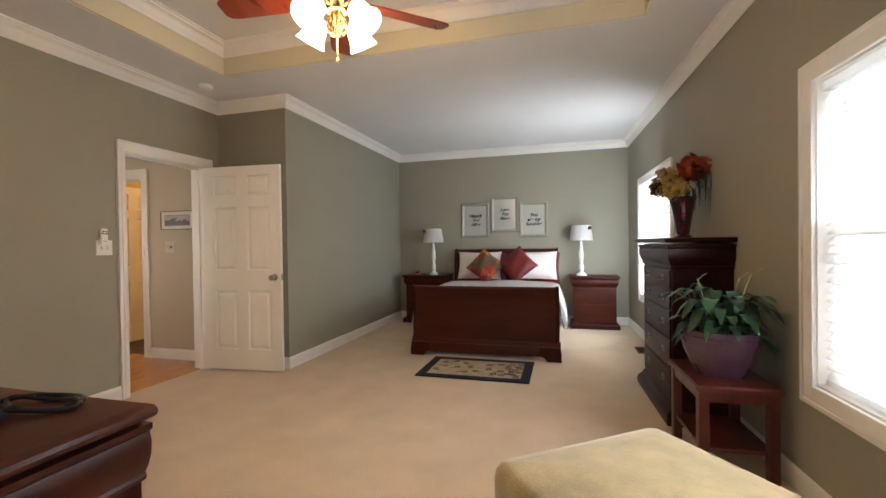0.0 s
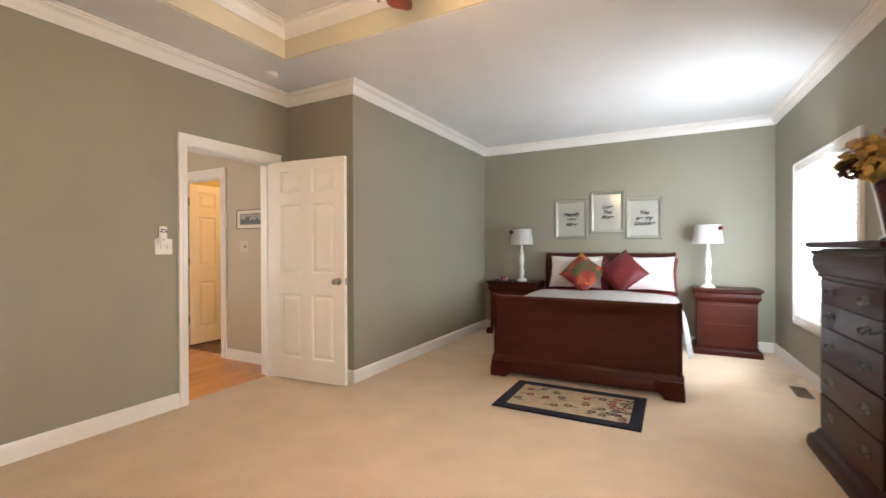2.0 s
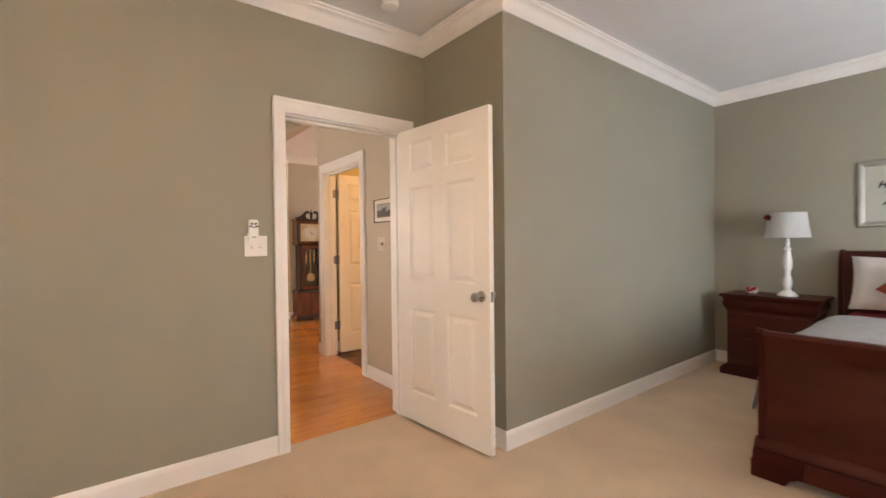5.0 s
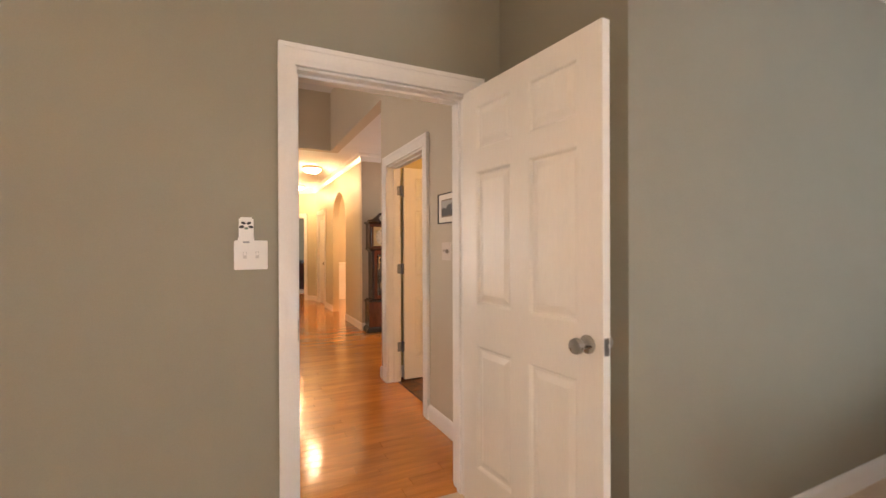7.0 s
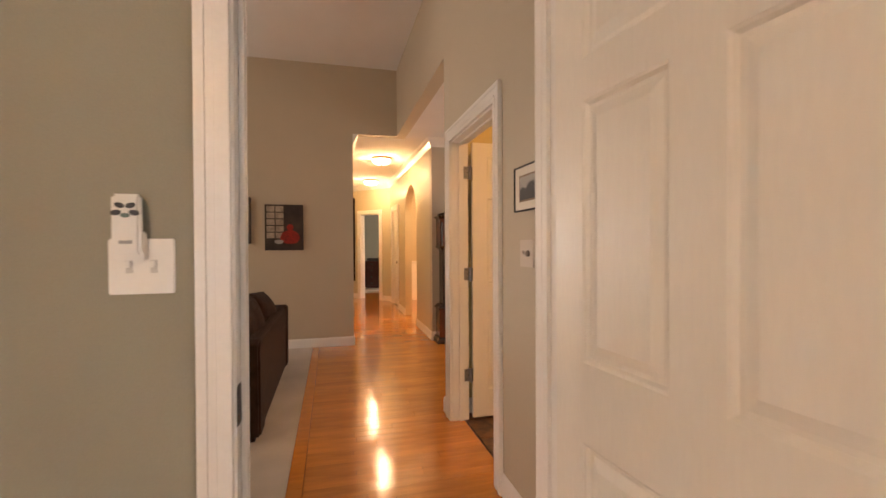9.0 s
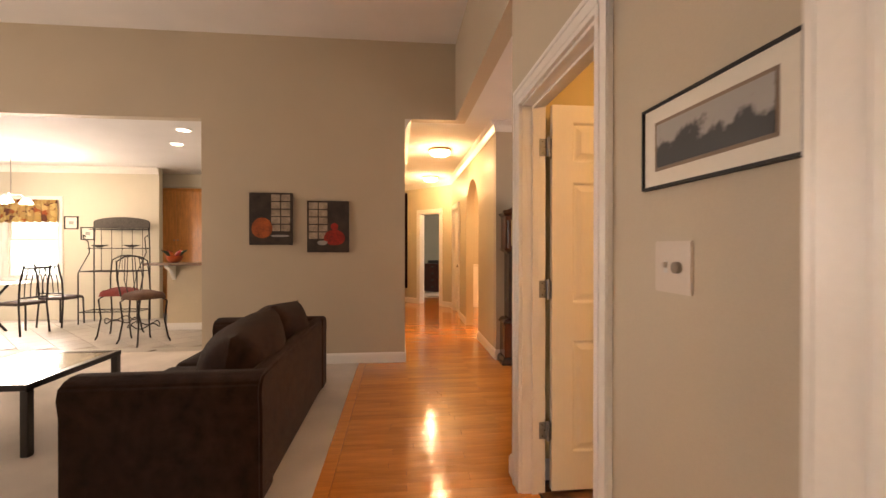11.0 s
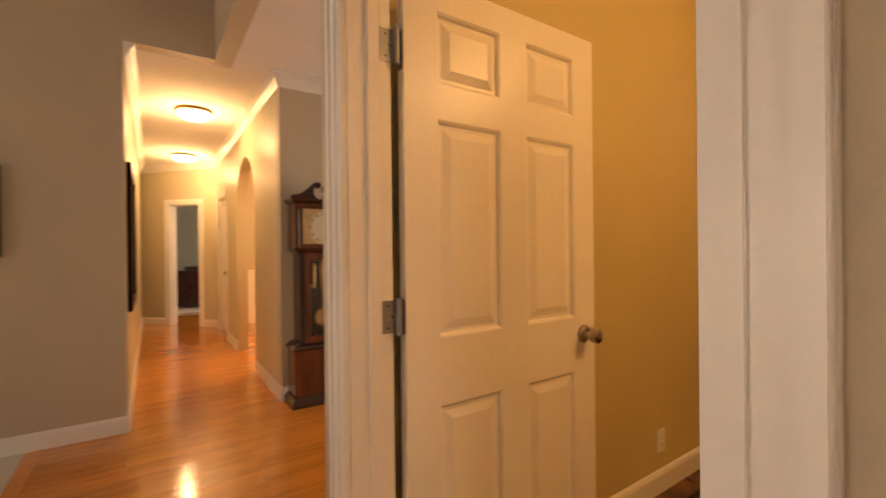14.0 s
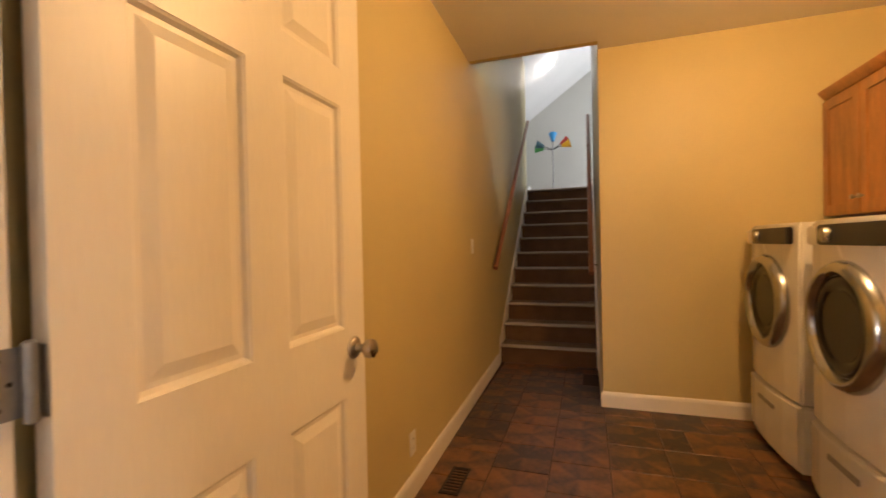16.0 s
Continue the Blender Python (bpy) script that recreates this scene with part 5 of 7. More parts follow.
def wall_plate(name, w, h, m, label, category, kind):
    """A cover plate facing local -y, centred."""
    pl = new(name)
    pl.matrix_basis = m
    tagged(pl, label, category)
    bm = B((-w / 2, -0.006, -h / 2, w / 2, 0, h / 2))
    part("plate", bm, WHITEP, pl, bevel=0.0025)
    if kind == "outlet":
        for z in (-0.02, 0.02):
            bm = bmesh.new()
            lathe(bm, [(0.016, 0), (0.015, 0.002), (0.002, 0.0022)], 16, m=Matrix.Translation((0, -0.006, z)) @ pose(0, 0, 0, 90))
            sk = part("socket", bm, WHITEP, pl)
            part("slot", B((-0.007, -0.0090, z - 0.006, -0.005, -0.0083, z + 0.006), (0.005, -0.0090, z - 0.006, 0.007, -0.0083, z + 0.006)), BLACKP, sk)
    else:
        for i in range(kind):
            x = (i - (kind - 1) / 2) * 0.046
            bm = B((x - 0.005, -0.016, -0.002, x + 0.005, -0.004, 0.012))
            part("toggle", bm, WHITEP, pl, bevel=0.002)
            # flat slip whose greyer colour paints the shade round the toggle
            bm = B((x - 0.0065, -0.0068, -0.014, x + 0.0065, -0.0059, 0.014))
            part("toggle_slot", bm, mat("plate_shadow", (0.62, 0.60, 0.57), 0.5, bump=0), pl)
    return pl


EASTW = pose(0, 0, 0, 0, 0, 90)
wall_plate("light_switch", 0.125, 0.118, pose(-3.26, 2.54, 1.247, 0, 0, 90), "white double switch plate under a fan remote", "switch", 2)
wall_plate("wall_outlet", 0.072, 0.115, pose(-2.46, 5.14, 0.315, 0, 0, 90), "white outlet low on the sage wall", "outlet", "outlet")
rem = thing("fan_remote", (-3.26, 2.522, 1.33), "white fan remote in its wall cradle", "remote", turn=90)
part("cradle", B((-0.03, -0.018, -0.07, 0.03, -0.008, -0.01)), WHITEP, rem, bevel=0.003)
part("handset", B((-0.027, -0.036, -0.058, 0.027, -0.0185, 0.068)), WHITEP, rem, bevel=0.006)
GREYB = mat("dark_grey_button", (0.055, 0.055, 0.06), 0.4, bump=0)
for x, z, w, tilt in ((-0.010, 0.044, 0.009, 18), (0.010, 0.044, 0.009, -18), (-0.0165, 0.029, 0.0095, -10), (0.0, 0.0235, 0.008, 0), (0.0165, 0.029, 0.0095, 10)):
    bm = bmesh.new()
    lathe(bm, [(w, 0), (w, 0.002), (w * 0.7, 0.003)], 16, m=Matrix.Translation((x, -0.036, z)) @ pose(0, 0, 0, 0, tilt) @ Matrix.Diagonal((1, 1, 0.6, 1)) @ pose(0, 0, 0, 90))
    part("button", bm, GREYB if x else mat("green_grey_button", (0.16, 0.22, 0.18), 0.4, bump=0), rem, "dark leaf-shaped button" if x else "grey-green button")
part("remote_mark", B((-0.012, -0.0366, -0.035, 0.012, -0.0359, -0.028)), mat("grey_print", (0.35, 0.35, 0.35), 0.5, bump=0), rem)


def register(name, at, w, d, label):
    rg = thing(name, at, label, "floor vent")
    part("rim", B((-w / 2, -d / 2, 0, w / 2, -d / 2 + 0.012, 0.006), (-w / 2, d / 2 - 0.012, 0, w / 2, d / 2, 0.006), (-w / 2, -d / 2 + 0.012, 0, -w / 2 + 0.012, d / 2 - 0.012, 0.006), (w / 2 - 0.012, -d / 2 + 0.012, 0, w / 2, d / 2 - 0.012, 0.006)), IRON, rg)
    n = 9
    for i in range(n):
        y = -d / 2 + 0.018 + i * (d - 0.036) / (n - 1)
        part("slat", B((-w / 2 + 0.013, y - 0.004, 0, w / 2 - 0.013, y + 0.004, 0.005)), IRON, rg)
    return rg


register("floor_register", (1.08, 5.28, 0.0), 0.11, 0.30, "dark metal floor vent in the carpet")
bm = bmesh.new()
lathe(bm, [(0.012, 0.0), (0.012, 0.006), (0.004, 0.008), (0.004, 0.06), (0.010, 0.062), (0.010, 0.075)], 12, m=Matrix.Translation((-2.52, 3.726, 0.065)) @ pose(0, 0, 0, 90))
tagged(part("door_stop", bm, NICKEL, None, "nickel door stop on the baseboard", smooth=True), "", "door stop")


# ---- great room ----
# canvas prints
CANV = mat("dark_canvas", (0.05, 0.035, 0.028), 0.7, var=0.4, scale=9, fine=200, bump=0.2)
GRID = mat("pale_window_print", (0.42, 0.34, 0.26), 0.7, var=0.35, scale=14, fine=120, bump=0.1)
ORANGE = mat("orange_print", (0.42, 0.09, 0.015), 0.6, var=0.35, scale=9, bump=0.05)
REDP = mat("red_print", (0.36, 0.02, 0.012), 0.6, var=0.4, scale=9, bump=0.05)
GREYP = mat("grey_print_paint", (0.35, 0.34, 0.32), 0.6, var=0.2, scale=9, bump=0.05)


def blob(bm, cx, cz, rx_, rz_, y, top=1.0):
    vs = [bm.verts.new((cx + rx_ * math.cos(t), y, cz + rz_ * math.sin(t) * (top if math.sin(t) > 0 else 1))) for t in np.linspace(0, 2 * math.pi, 24, endpoint=False)]
    bm.faces.new(vs)


def canvas(y, z, flip, label):
    cv = thing("canvas_print", (-7.9, y, z), label, "picture", "canvas prints", turn=90)
    w, h = 0.225, 0.283
    part("canvas", B((-w, -0.035, -h, w, 0, h)), CANV, cv, bevel=0.003)
    s = -1 if flip else 1
    a, b = sorted((s * 0.0, s * 0.21))
    z0, z1, rows = (-0.14, 0.27, 5)
    for i in range(2):
        for j in range(rows):
            x0 = a + i * (b - a) / 2
            zz = z0 + j * (z1 - z0) / rows
            part("print_pane", B((x0 + 0.006, -0.0362, zz + 0.006, x0 + (b - a) / 2 - 0.006, -0.0351, zz + (z1 - z0) / rows - 0.006)), GRID, cv)
    bm = bmesh.new()
    if flip:
        blob(bm, 0.07, -0.13, 0.115, 0.075, -0.0372, 1.3)
        blob(bm, 0.07, 0.0, 0.04, 0.04, -0.0373)
        part("painted_jar", bm, REDP, cv, "red painted jar")
        bm = bmesh.new()
        blob(bm, -0.06, -0.17, 0.055, 0.035, -0.0376, 0.5)
        part("painted_bowl", bm, GREYP, cv, "grey painted bowl")
    else:
        blob(bm, -0.09, -0.11, 0.11, 0.10, -0.0372, 1.25)
        part("painted_jar", bm, ORANGE, cv, "orange painted jar")
        bm = bmesh.new()
        blob(bm, 0.10, -0.185, 0.10, 0.012, -0.0376)
        part("painted_dish", bm, GREYP, cv, "pale painted dish")
    return cv


canvas(1.757, 1.60, False, "dark canvas print of an orange jar beside a window")
canvas(2.365, 1.518, True, "dark canvas print of a red jar beside a window")

# framed landscape by the laundry door
BLACKF = mat("black_frame_lacquer", (0.010, 0.009, 0.009), 0.5, var=0.1, bump=0.01, coat=0.0, spec=0.25)
PAPER = mat("cream_mat_board", (0.76, 0.71, 0.62), 0.6, var=0.03, bump=0.02, coat=0.05)


def landscape_print():
    m = bpy.data.materials.new("grey_landscape_print")
    m.use_nodes = True
    nt = m.node_tree
    n, ln = nt.nodes, nt.links
    tc, no, sx, cr = n.new("ShaderNodeTexCoord"), n.new("ShaderNodeTexNoise"), n.new("ShaderNodeSeparateXYZ"), n.new("ShaderNodeValToRGB")
    no.inputs["Scale"].default_value, no.inputs["Detail"].default_value = 22, 6
    ad = n.new("ShaderNodeMath")
    ad.operation = "MULTIPLY_ADD"
    ln.new(tc.outputs["Object"], no.inputs["Vector"])
    ln.new(tc.outputs["Object"], sx.inputs[0])
    ln.new(sx.outputs["Z"], ad.inputs[0])
    ad.inputs[1].default_value = 5.5
    ln.new(no.outputs[0], ad.inputs[2])
    cr.color_ramp.elements[0].position, cr.color_ramp.elements[0].color = 0.48, (0.008, 0.008, 0.009, 1)
    cr.color_ramp.elements[1].position, cr.color_ramp.elements[1].color = 0.62, (0.34, 0.32, 0.30, 1)
    ln.new(ad.outputs[0], cr.inputs[0])
    ln.new(cr.outputs[0], n["Principled BSDF"].inputs["Base Color"])
    n["Principled BSDF"].inputs["Roughness"].default_value = 0.4
    return m


pf = thing("framed_landscape", (-3.86, 3.78, 1.542), "black framed grey landscape print with a cream mat", "picture")
w, h = 0.225, 0.102
bm = bmesh.new()
for b in ((-w, -0.018, -h, w, -0.002, -h + 0.0065), (-w, -0.018, h - 0.0065, w, -0.002, h), (-w, -0.018, -h + 0.0065, -w + 0.0065, -0.002, h - 0.0065), (w - 0.0065, -0.018, -h + 0.0065, w, -0.002, h - 0.0065)):
    box(bm, *b)
part("frame", bm, BLACKF, pf, "black lacquer frame")
part("mat_board", B((-w + 0.0065, -0.012, -h + 0.0065, w - 0.0065, -0.003, h - 0.0065)), PAPER, pf, "cream mat")
part("print_bevel", B((-w + 0.050, -0.0125, -h + 0.042, w - 0.050, -0.0118, h - 0.042)), mat("brown_inner_mat", (0.22, 0.15, 0.10), 0.6, bump=0), pf)
part("print", B((-w + 0.058, -0.0132, -h + 0.05, w - 0.058, -0.0122, h - 0.05)), landscape_print(), pf, "grey tree landscape print")
sp_ = wall_plate("light_switch", 0.135, 0.122, pose(-3.977, 3.78, 1.25), "almond switch plate with a round dimmer knob", "switch", 2)
bm = bmesh.new()
lathe(bm, [(0.014, 0), (0.0135, 0.010), (0.010, 0.012), (0.002, 0.012)], 20, m=Matrix.Translation((0.023, -0.006, 0.0)) @ pose(0, 0, 0, 90))
part("dimmer_knob", bm, mat("grey_knob", (0.26, 0.21, 0.17), 0.5, bump=0), sp_, "grey dimmer knob", smooth=True)
ALMOND = mat("almond_plate", (0.62, 0.54, 0.46), 0.4, var=0.02, bump=0)
for piece in sp_.children:
    if piece.data.materials[0] == WHITEP:
        piece.data.materials[0] = ALMOND

# sofa, its back to the boards
BROWN = mat("dark_brown_chenille", (0.042, 0.020, 0.0125), 0.95, var=0.35, scale=14, fine=220, bump=0.5, sheen=0.06, spec=0.15)
sofa = thing("loveseat", (-6.12, 2.005, 0), "dark brown chenille loveseat with loose back cushions", "sofa")
bm = bmesh.new()
prism(bm, [(-0.40, 0.06), (-0.40, 0.30), (-0.38, 0.34), (0.30, 0.36), (0.34, 0.60), (0.37, 0.66), (0.42, 0.685), (0.46, 0.66), (0.47, 0.60), (0.465, 0.06)], -0.82, 0.82, "x")
part("frame", bm, BROWN, sofa, smooth=True, bevel=0.012)
for s in (-1, 1):
    bm = bmesh.new()
    x0 = s * 0.84
    out = [(x0 - 0.10, 0.05), (x0 - 0.10, 0.50), (x0 - 0.115, 0.58), (x0 - 0.10, 0.64), (x0 - 0.05, 0.675), (x0 + 0.05, 0.675), (x0 + 0.10, 0.64), (x0 + 0.115, 0.58), (x0 + 0.10, 0.50), (x0 + 0.10, 0.05)]
    prism(bm, out, -0.44, 0.475, "y")
    part("arm", bm, BROWN, sofa, smooth=True, bevel=0.014)
    bm = pad(0.355, 0.34, 0.36, 0.50, 0.06, 0.03)
    bmesh.ops.translate(bm, verts=bm.verts, vec=(s * 0.362, -0.07, 0))
    part("seat_cushion", bm, BROWN, sofa, smooth=True)
    bm = bmesh.new()
    cushion(bm, 0.78, 0.54, 0.44, pinch=0.12, n=18, m=pose(s * 0.368, 0.20, 0.594, -14 - s * 2, s * 4, 0), power=2.1)
    part("back_cushion", bm, BROWN, sofa, smooth=True)
for sx in (-0.85, 0.85):
    for sy in (-0.36, 0.40):
        part("foot", B((sx - 0.03, sy - 0.03, 0.004, sx + 0.03, sy + 0.03, 0.06)), DARKWOOD, sofa)

# coffee table
ESP = mat("espresso_wood", (0.012, 0.009, 0.008), 0.3, var=0.2, scale=4, bump=0.02, coat=0.3)
ct = thing("coffee_table", (-6.35, 0.52, 0.004), "dark framed coffee table with a glossy tan top", "table")
part("top_frame", B((-0.45, -0.36, 0.41, 0.45, -0.31, 0.45), (-0.45, 0.31, 0.41, 0.45, 0.36, 0.45), (-0.45, -0.31, 0.41, -0.40, 0.31, 0.45), (0.40, -0.31, 0.41, 0.45, 0.31, 0.45)), ESP, ct, bevel=0.003)
part("tabletop", B((-0.40, -0.31, 0.415, 0.40, 0.31, 0.446)), mat("glossy_tan_top", (0.36, 0.25, 0.12), 0.1, var=0.1, coat=0.6, bump=0.01), ct, "glossy tan top")
for sx in (-0.42, 0.42):
    for sy in (-0.335, 0.335):
        part("leg", B((sx - 0.024, sy - 0.024, 0, sx + 0.024, sy + 0.024, 0.41)), ESP, ct, bevel=0.003)

# ---- hall ----
LITG = glow("lit_alabaster_glass", (1.0, 0.80, 0.50), 9.0)


def flush_light(x, y):
    fl = thing("flush_ceiling_light", (x, y, HH), "lit flush ceiling light with a frosted bowl", "ceiling light", "hall lights")
    bm = bmesh.new()
    lathe(bm, [(0.17, 0), (0.175, -0.012), (0.165, -0.03), (0.155, -0.032)], 36)
    part("pan", bm, BRASS, fl, "antique brass pan", smooth=True)
    bm = bmesh.new()
    lathe(bm, [(0.155, -0.032), (0.15, -0.055), (0.125, -0.085), (0.08, -0.105), (0.02, -0.112)], 36)
    part("bowl", bm, LITG, fl, "lit frosted glass bowl", smooth=True)
    bm = bmesh.new()
    lathe(bm, [(0.012, -0.110), (0.013, -0.122), (0.006, -0.132), (0.002, -0.14)], 12)
    part("finial", bm, BRASS, fl, "brass finial", smooth=True)


flush_light(-9.36, 3.74)
flush_light(-11.86, 3.785)
hp = thing("hall_picture", (-8.62, 3.205, 1.37), "dark framed picture on the hall wall", "picture", turn=180)
part("frame", B((-0.48, -0.035, -0.56, 0.48, -0.002, -0.50), (-0.48, -0.035, 0.50, 0.48, -0.002, 0.56), (-0.48, -0.035, -0.50, -0.42, -0.002, 0.50), (0.42, -0.035, -0.50, 0.48, -0.002, 0.50)), DARKWOOD, hp, bevel=0.003)
part("print", B((-0.42, -0.015, -0.50, 0.42, -0.002, 0.50)), CANV, hp)

# tall case clock
CLK = mat("clock_cherry", (0.13, 0.034, 0.015), 0.22, var=0.35, scale=3, fine=40, bump=0.02, coat=0.4, stretch=(6, 6, 1))
CLKD = mat("clock_dark_moulding", (0.030, 0.009, 0.006), 0.25, var=0.3, scale=3, fine=40, bump=0.02, coat=0.4)
clock = thing("grandfather_clock", (-7.775, 4.55, -0.004), "dark cherry tall case clock with a swan neck top", "clock", turn=90)
part("base_case", B((-0.255, -0.115, 0.07, 0.255, 0.115, 0.46)), CLK, clock, bevel=0.003)
bm = bmesh.new()
run(bm, [(-0.02, 0), (0.035, 0), (0.035, 0.05), (0.02, 0.07), (0.01, 0.085), (-0.02, 0.085)], [(-0.255, 0.115), (-0.255, -0.115), (0.255, -0.115), (0.255, 0.115)], 0, -1)
part("plinth", bm, CLKD, clock, smooth=True)
bm = bmesh.new()
run(bm, [(-0.05, 0), (0.016, 0), (0.02, 0.012), (0.01, 0.024), (-0.02, 0.05), (-0.05, 0.055)], [(-0.255, 0.115), (-0.255, -0.115), (0.255, -0.115), (0.255, 0.115)], 0.455, -1)
part("waist_moulding", bm, CLKD, clock, smooth=True)
part("waist_back", B((-0.205, 0.06, 0.50, 0.205, 0.105, 1.24), (-0.205, -0.085, 0.50, -0.165, 0.06, 1.24), (0.165, -0.085, 0.50, 0.205, 0.06, 1.24)), CLKD, clock)
part("waist_door", B((-0.165, -0.09, 0.50, -0.125, -0.07, 1.24), (0.125, -0.09, 0.50, 0.165, -0.07, 1.24), (-0.125, -0.09, 0.50, 0.125, -0.07, 0.56), (-0.125, -0.09, 1.18, 0.125, -0.07, 1.24)), CLK, clock, bevel=0.003)
part("waist_glass", B((-0.125, -0.082, 0.56, 0.125, -0.079, 1.18)), GLASS, clock).visible_shadow = False
for x in (-0.07, 0.0, 0.07):
    bm = bmesh.new()
    lathe(bm, [(0.004, 0.30), (0.018, 0.29), (0.02, 0.28), (0.02, 0.10), (0.018, 0.09), (0.003, 0.085)], 16, (x, -0.01, 0.86 + 0.01 * (x > 0)))
    lathe(bm, [(0.0015, 0.30), (0.0015, 0.40)], 6, (x, -0.01, 0.86))
    part("weight", bm, BRASS, clock, "brass clock weight", smooth=True)
bm = bmesh.new()
lathe(bm, [(0.004, -0.004), (0.07, -0.003), (0.072, 0), (0.07, 0.003), (0.004, 0.006)], 28, m=pose(0, -0.035, 0.70, 90))
box(bm, -0.006, -0.037, 0.70, 0.006, -0.033, 1.2)
part("pendulum", bm, BRASS, clock, "brass pendulum", smooth=True)
bm = bmesh.new()
run(bm, [(-0.06, 0), (-0.02, 0), (0.0, 0.02), (0.03, 0.04), (0.035, 0.055), (-0.06, 0.055)], [(-0.225, 0.11), (-0.225, -0.09), (0.225, -0.09), (0.225, 0.11)], 1.225, -1)
part("hood_moulding", bm, CLKD, clock, smooth=True)
part("hood", B((-0.245, -0.06, 1.28, 0.245, 0.11, 1.64), (-0.245, -0.108, 1.28, -0.20, -0.06, 1.64), (0.20, -0.108, 1.28, 0.245, -0.06, 1.64), (-0.20, -0.108, 1.28, 0.20, -0.06, 1.30), (-0.20, -0.108, 1.61, 0.20, -0.06, 1.64)), CLK, clock, bevel=0.003)
bm = bmesh.new()
run(bm, [(-0.05, 0), (0.0, 0), (0.025, 0.02), (0.03, 0.035), (-0.05, 0.04)], [(-0.245, 0.11), (-0.245, -0.108), (0.245, -0.108), (0.245, 0.11)], 1.64, -1)
part("cornice", bm, CLKD, clock, smooth=True)
for s in (-1, 1):
    bm = bmesh.new()
    prism(bm, [(s * u, v) for u, v in ((0.272, 1.68), (0.272, 1.70), (0.20, 1.715), (0.14, 1.76), (0.09, 1.81), (0.045, 1.815), (0.035, 1.79), (0.05, 1.765), (0.07, 1.77), (0.07, 1.785), (0.085, 1.78), (0.10, 1.74), (0.09, 1.70), (0.06, 1.68))], -0.125, -0.07, "y")
    part("swan_neck", bm, CLKD, clock, bevel=0.003)
bm = bmesh.new()
lathe(bm, [(0.02, 0), (0.022, 0.03), (0.012, 0.04), (0.022, 0.06), (0.028, 0.085), (0.016, 0.11), (0.006, 0.13), (0.008, 0.14), (0.002, 0.17)], 16, (0, -0.098, 1.68))
part("finial", bm, CLKD, clock, smooth=True)
for s in (-1, 1):
    bm = bmesh.new()
    lathe(bm, [(0.016, 0), (0.012, 0.02), (0.011, 0.28), (0.016, 0.30)], 14, (s * 0.222, -0.120, 1.29))
    part("column", bm, CLKD, clock, smooth=True)
part("dial_plate", B((-0.17, -0.068, 1.31, 0.17, -0.061, 1.60)), mat("gilt_dial", (0.70, 0.55, 0.30), 0.3, metal=0.7, var=0.15, scale=12, bump=0.03), clock, "gilt dial plate")
bm = bmesh.new()
lathe(bm, [(0.002, 0.003), (0.10, 0.003), (0.132, 0.002), (0.135, 0)], 48, m=pose(0, -0.068, 1.445, 90))
dial = part("dial", bm, mat("ivory_dial", (0.75, 0.68, 0.54), 0.4, var=0.05, bump=0.01), clock, "ivory chapter ring", smooth=True)
for i, num in enumerate(["XII", "I", "II", "III", "IIII", "V", "VI", "VII", "VIII", "IX", "X", "XI"]):
    a = radians(90 - 30 * i)
    lettering(num, 0.028, pose(0.112 * math.cos(a), -0.0716, 1.445 + 0.112 * math.sin(a), 90, 0, 0), INK, dial, "numeral")
bm = B((-0.003, -0.0735, 1.445, 0.003, -0.0725, 1.52))
box(bm, -0.0035, -0.0730, -0.002, 0.0035, -0.0722, 0.06, Matrix.Translation((0, -0.0012, 1.445)) @ pose(0, 0, 0, 0, 115, 0))
part("clock_pointer", bm, INK, dial)

# ---- study beyond the hall ----
fc = thing("small_chest", (-15.4, 4.24, 0.0), "reddish wooden chest of drawers in the far room", "chest", turn=52)
part("body", B((-0.40, -0.24, 0.03, 0.40, 0.24, 0.82)), CHERRY, fc, bevel=0.004)
for j in range(4):
    dr = part("drawer_front", B((-0.37, -0.252, 0.07 + j * 0.19, 0.37, -0.241, 0.245 + j * 0.19)), CHERRY, fc, bevel=0.003)
    pull(dr, pose(0, -0.252, 0.165 + j * 0.19), PEWTER)
pr = part("printer", B((-0.22, -0.17, 0, 0.22, 0.17, 0.09)), mat("grey_black_plastic", (0.05, 0.05, 0.055), 0.4), None, "dark grey printer on the small chest", bevel=0.015)
pr.matrix_basis = pose(-15.4, 4.24, 0.82, 0, 0, 52)
tagged(pr, "", "printer")

# ---- kitchen and breakfast corner ----
KW = mat("kitchen_wall_paint", (0.60, 0.56, 0.46), 0.6, var=0.04, scale=1.2, fine=220, bump=0.06)
structure("wall_kitchen_west", B((-11.42, -6.0, 0, -11.3, -3.75, 2.72), (-11.42, -2.85, 0, -11.3, -1.17, 2.72), (-11.42, -3.75, 0, -11.3, -2.85, 0.75), (-11.42, -3.75, 2.10, -11.3, -2.85, 2.72)), KW, "pale beige kitchen wall with a window", "wall")
structure("wall_kitchen_return", B((-13.3, -1.80, 0, -11.421, -1.68, 2.72)), KW, "pale beige kitchen return wall", "wall")
structure("wall_kitchen_back", B((-13.42, -1.80, 0, -13.3, 3.07, 2.72)), KW, "pale beige kitchen back wall", "wall")
structure("wall_kitchen_south", B((-11.42, -6.12, 0, -7.9, -6.0, 2.72), (-8.02, -6.0, 0, -7.9, -4.12, 2.715)), KW, "pale beige breakfast wall", "wall")
structure("ceiling_kitchen", B((-13.5, -6.1, 2.72, -8.021, 3.06, 2.82)), CEIL, "white painted kitchen ceiling", "ceiling")
crown("crown_kitchen", [([(-11.3, -6.0), (-11.3, -1.17)], -1), ([(-13.3, -1.68), (-13.3, 3.07)], -1)], 2.719)
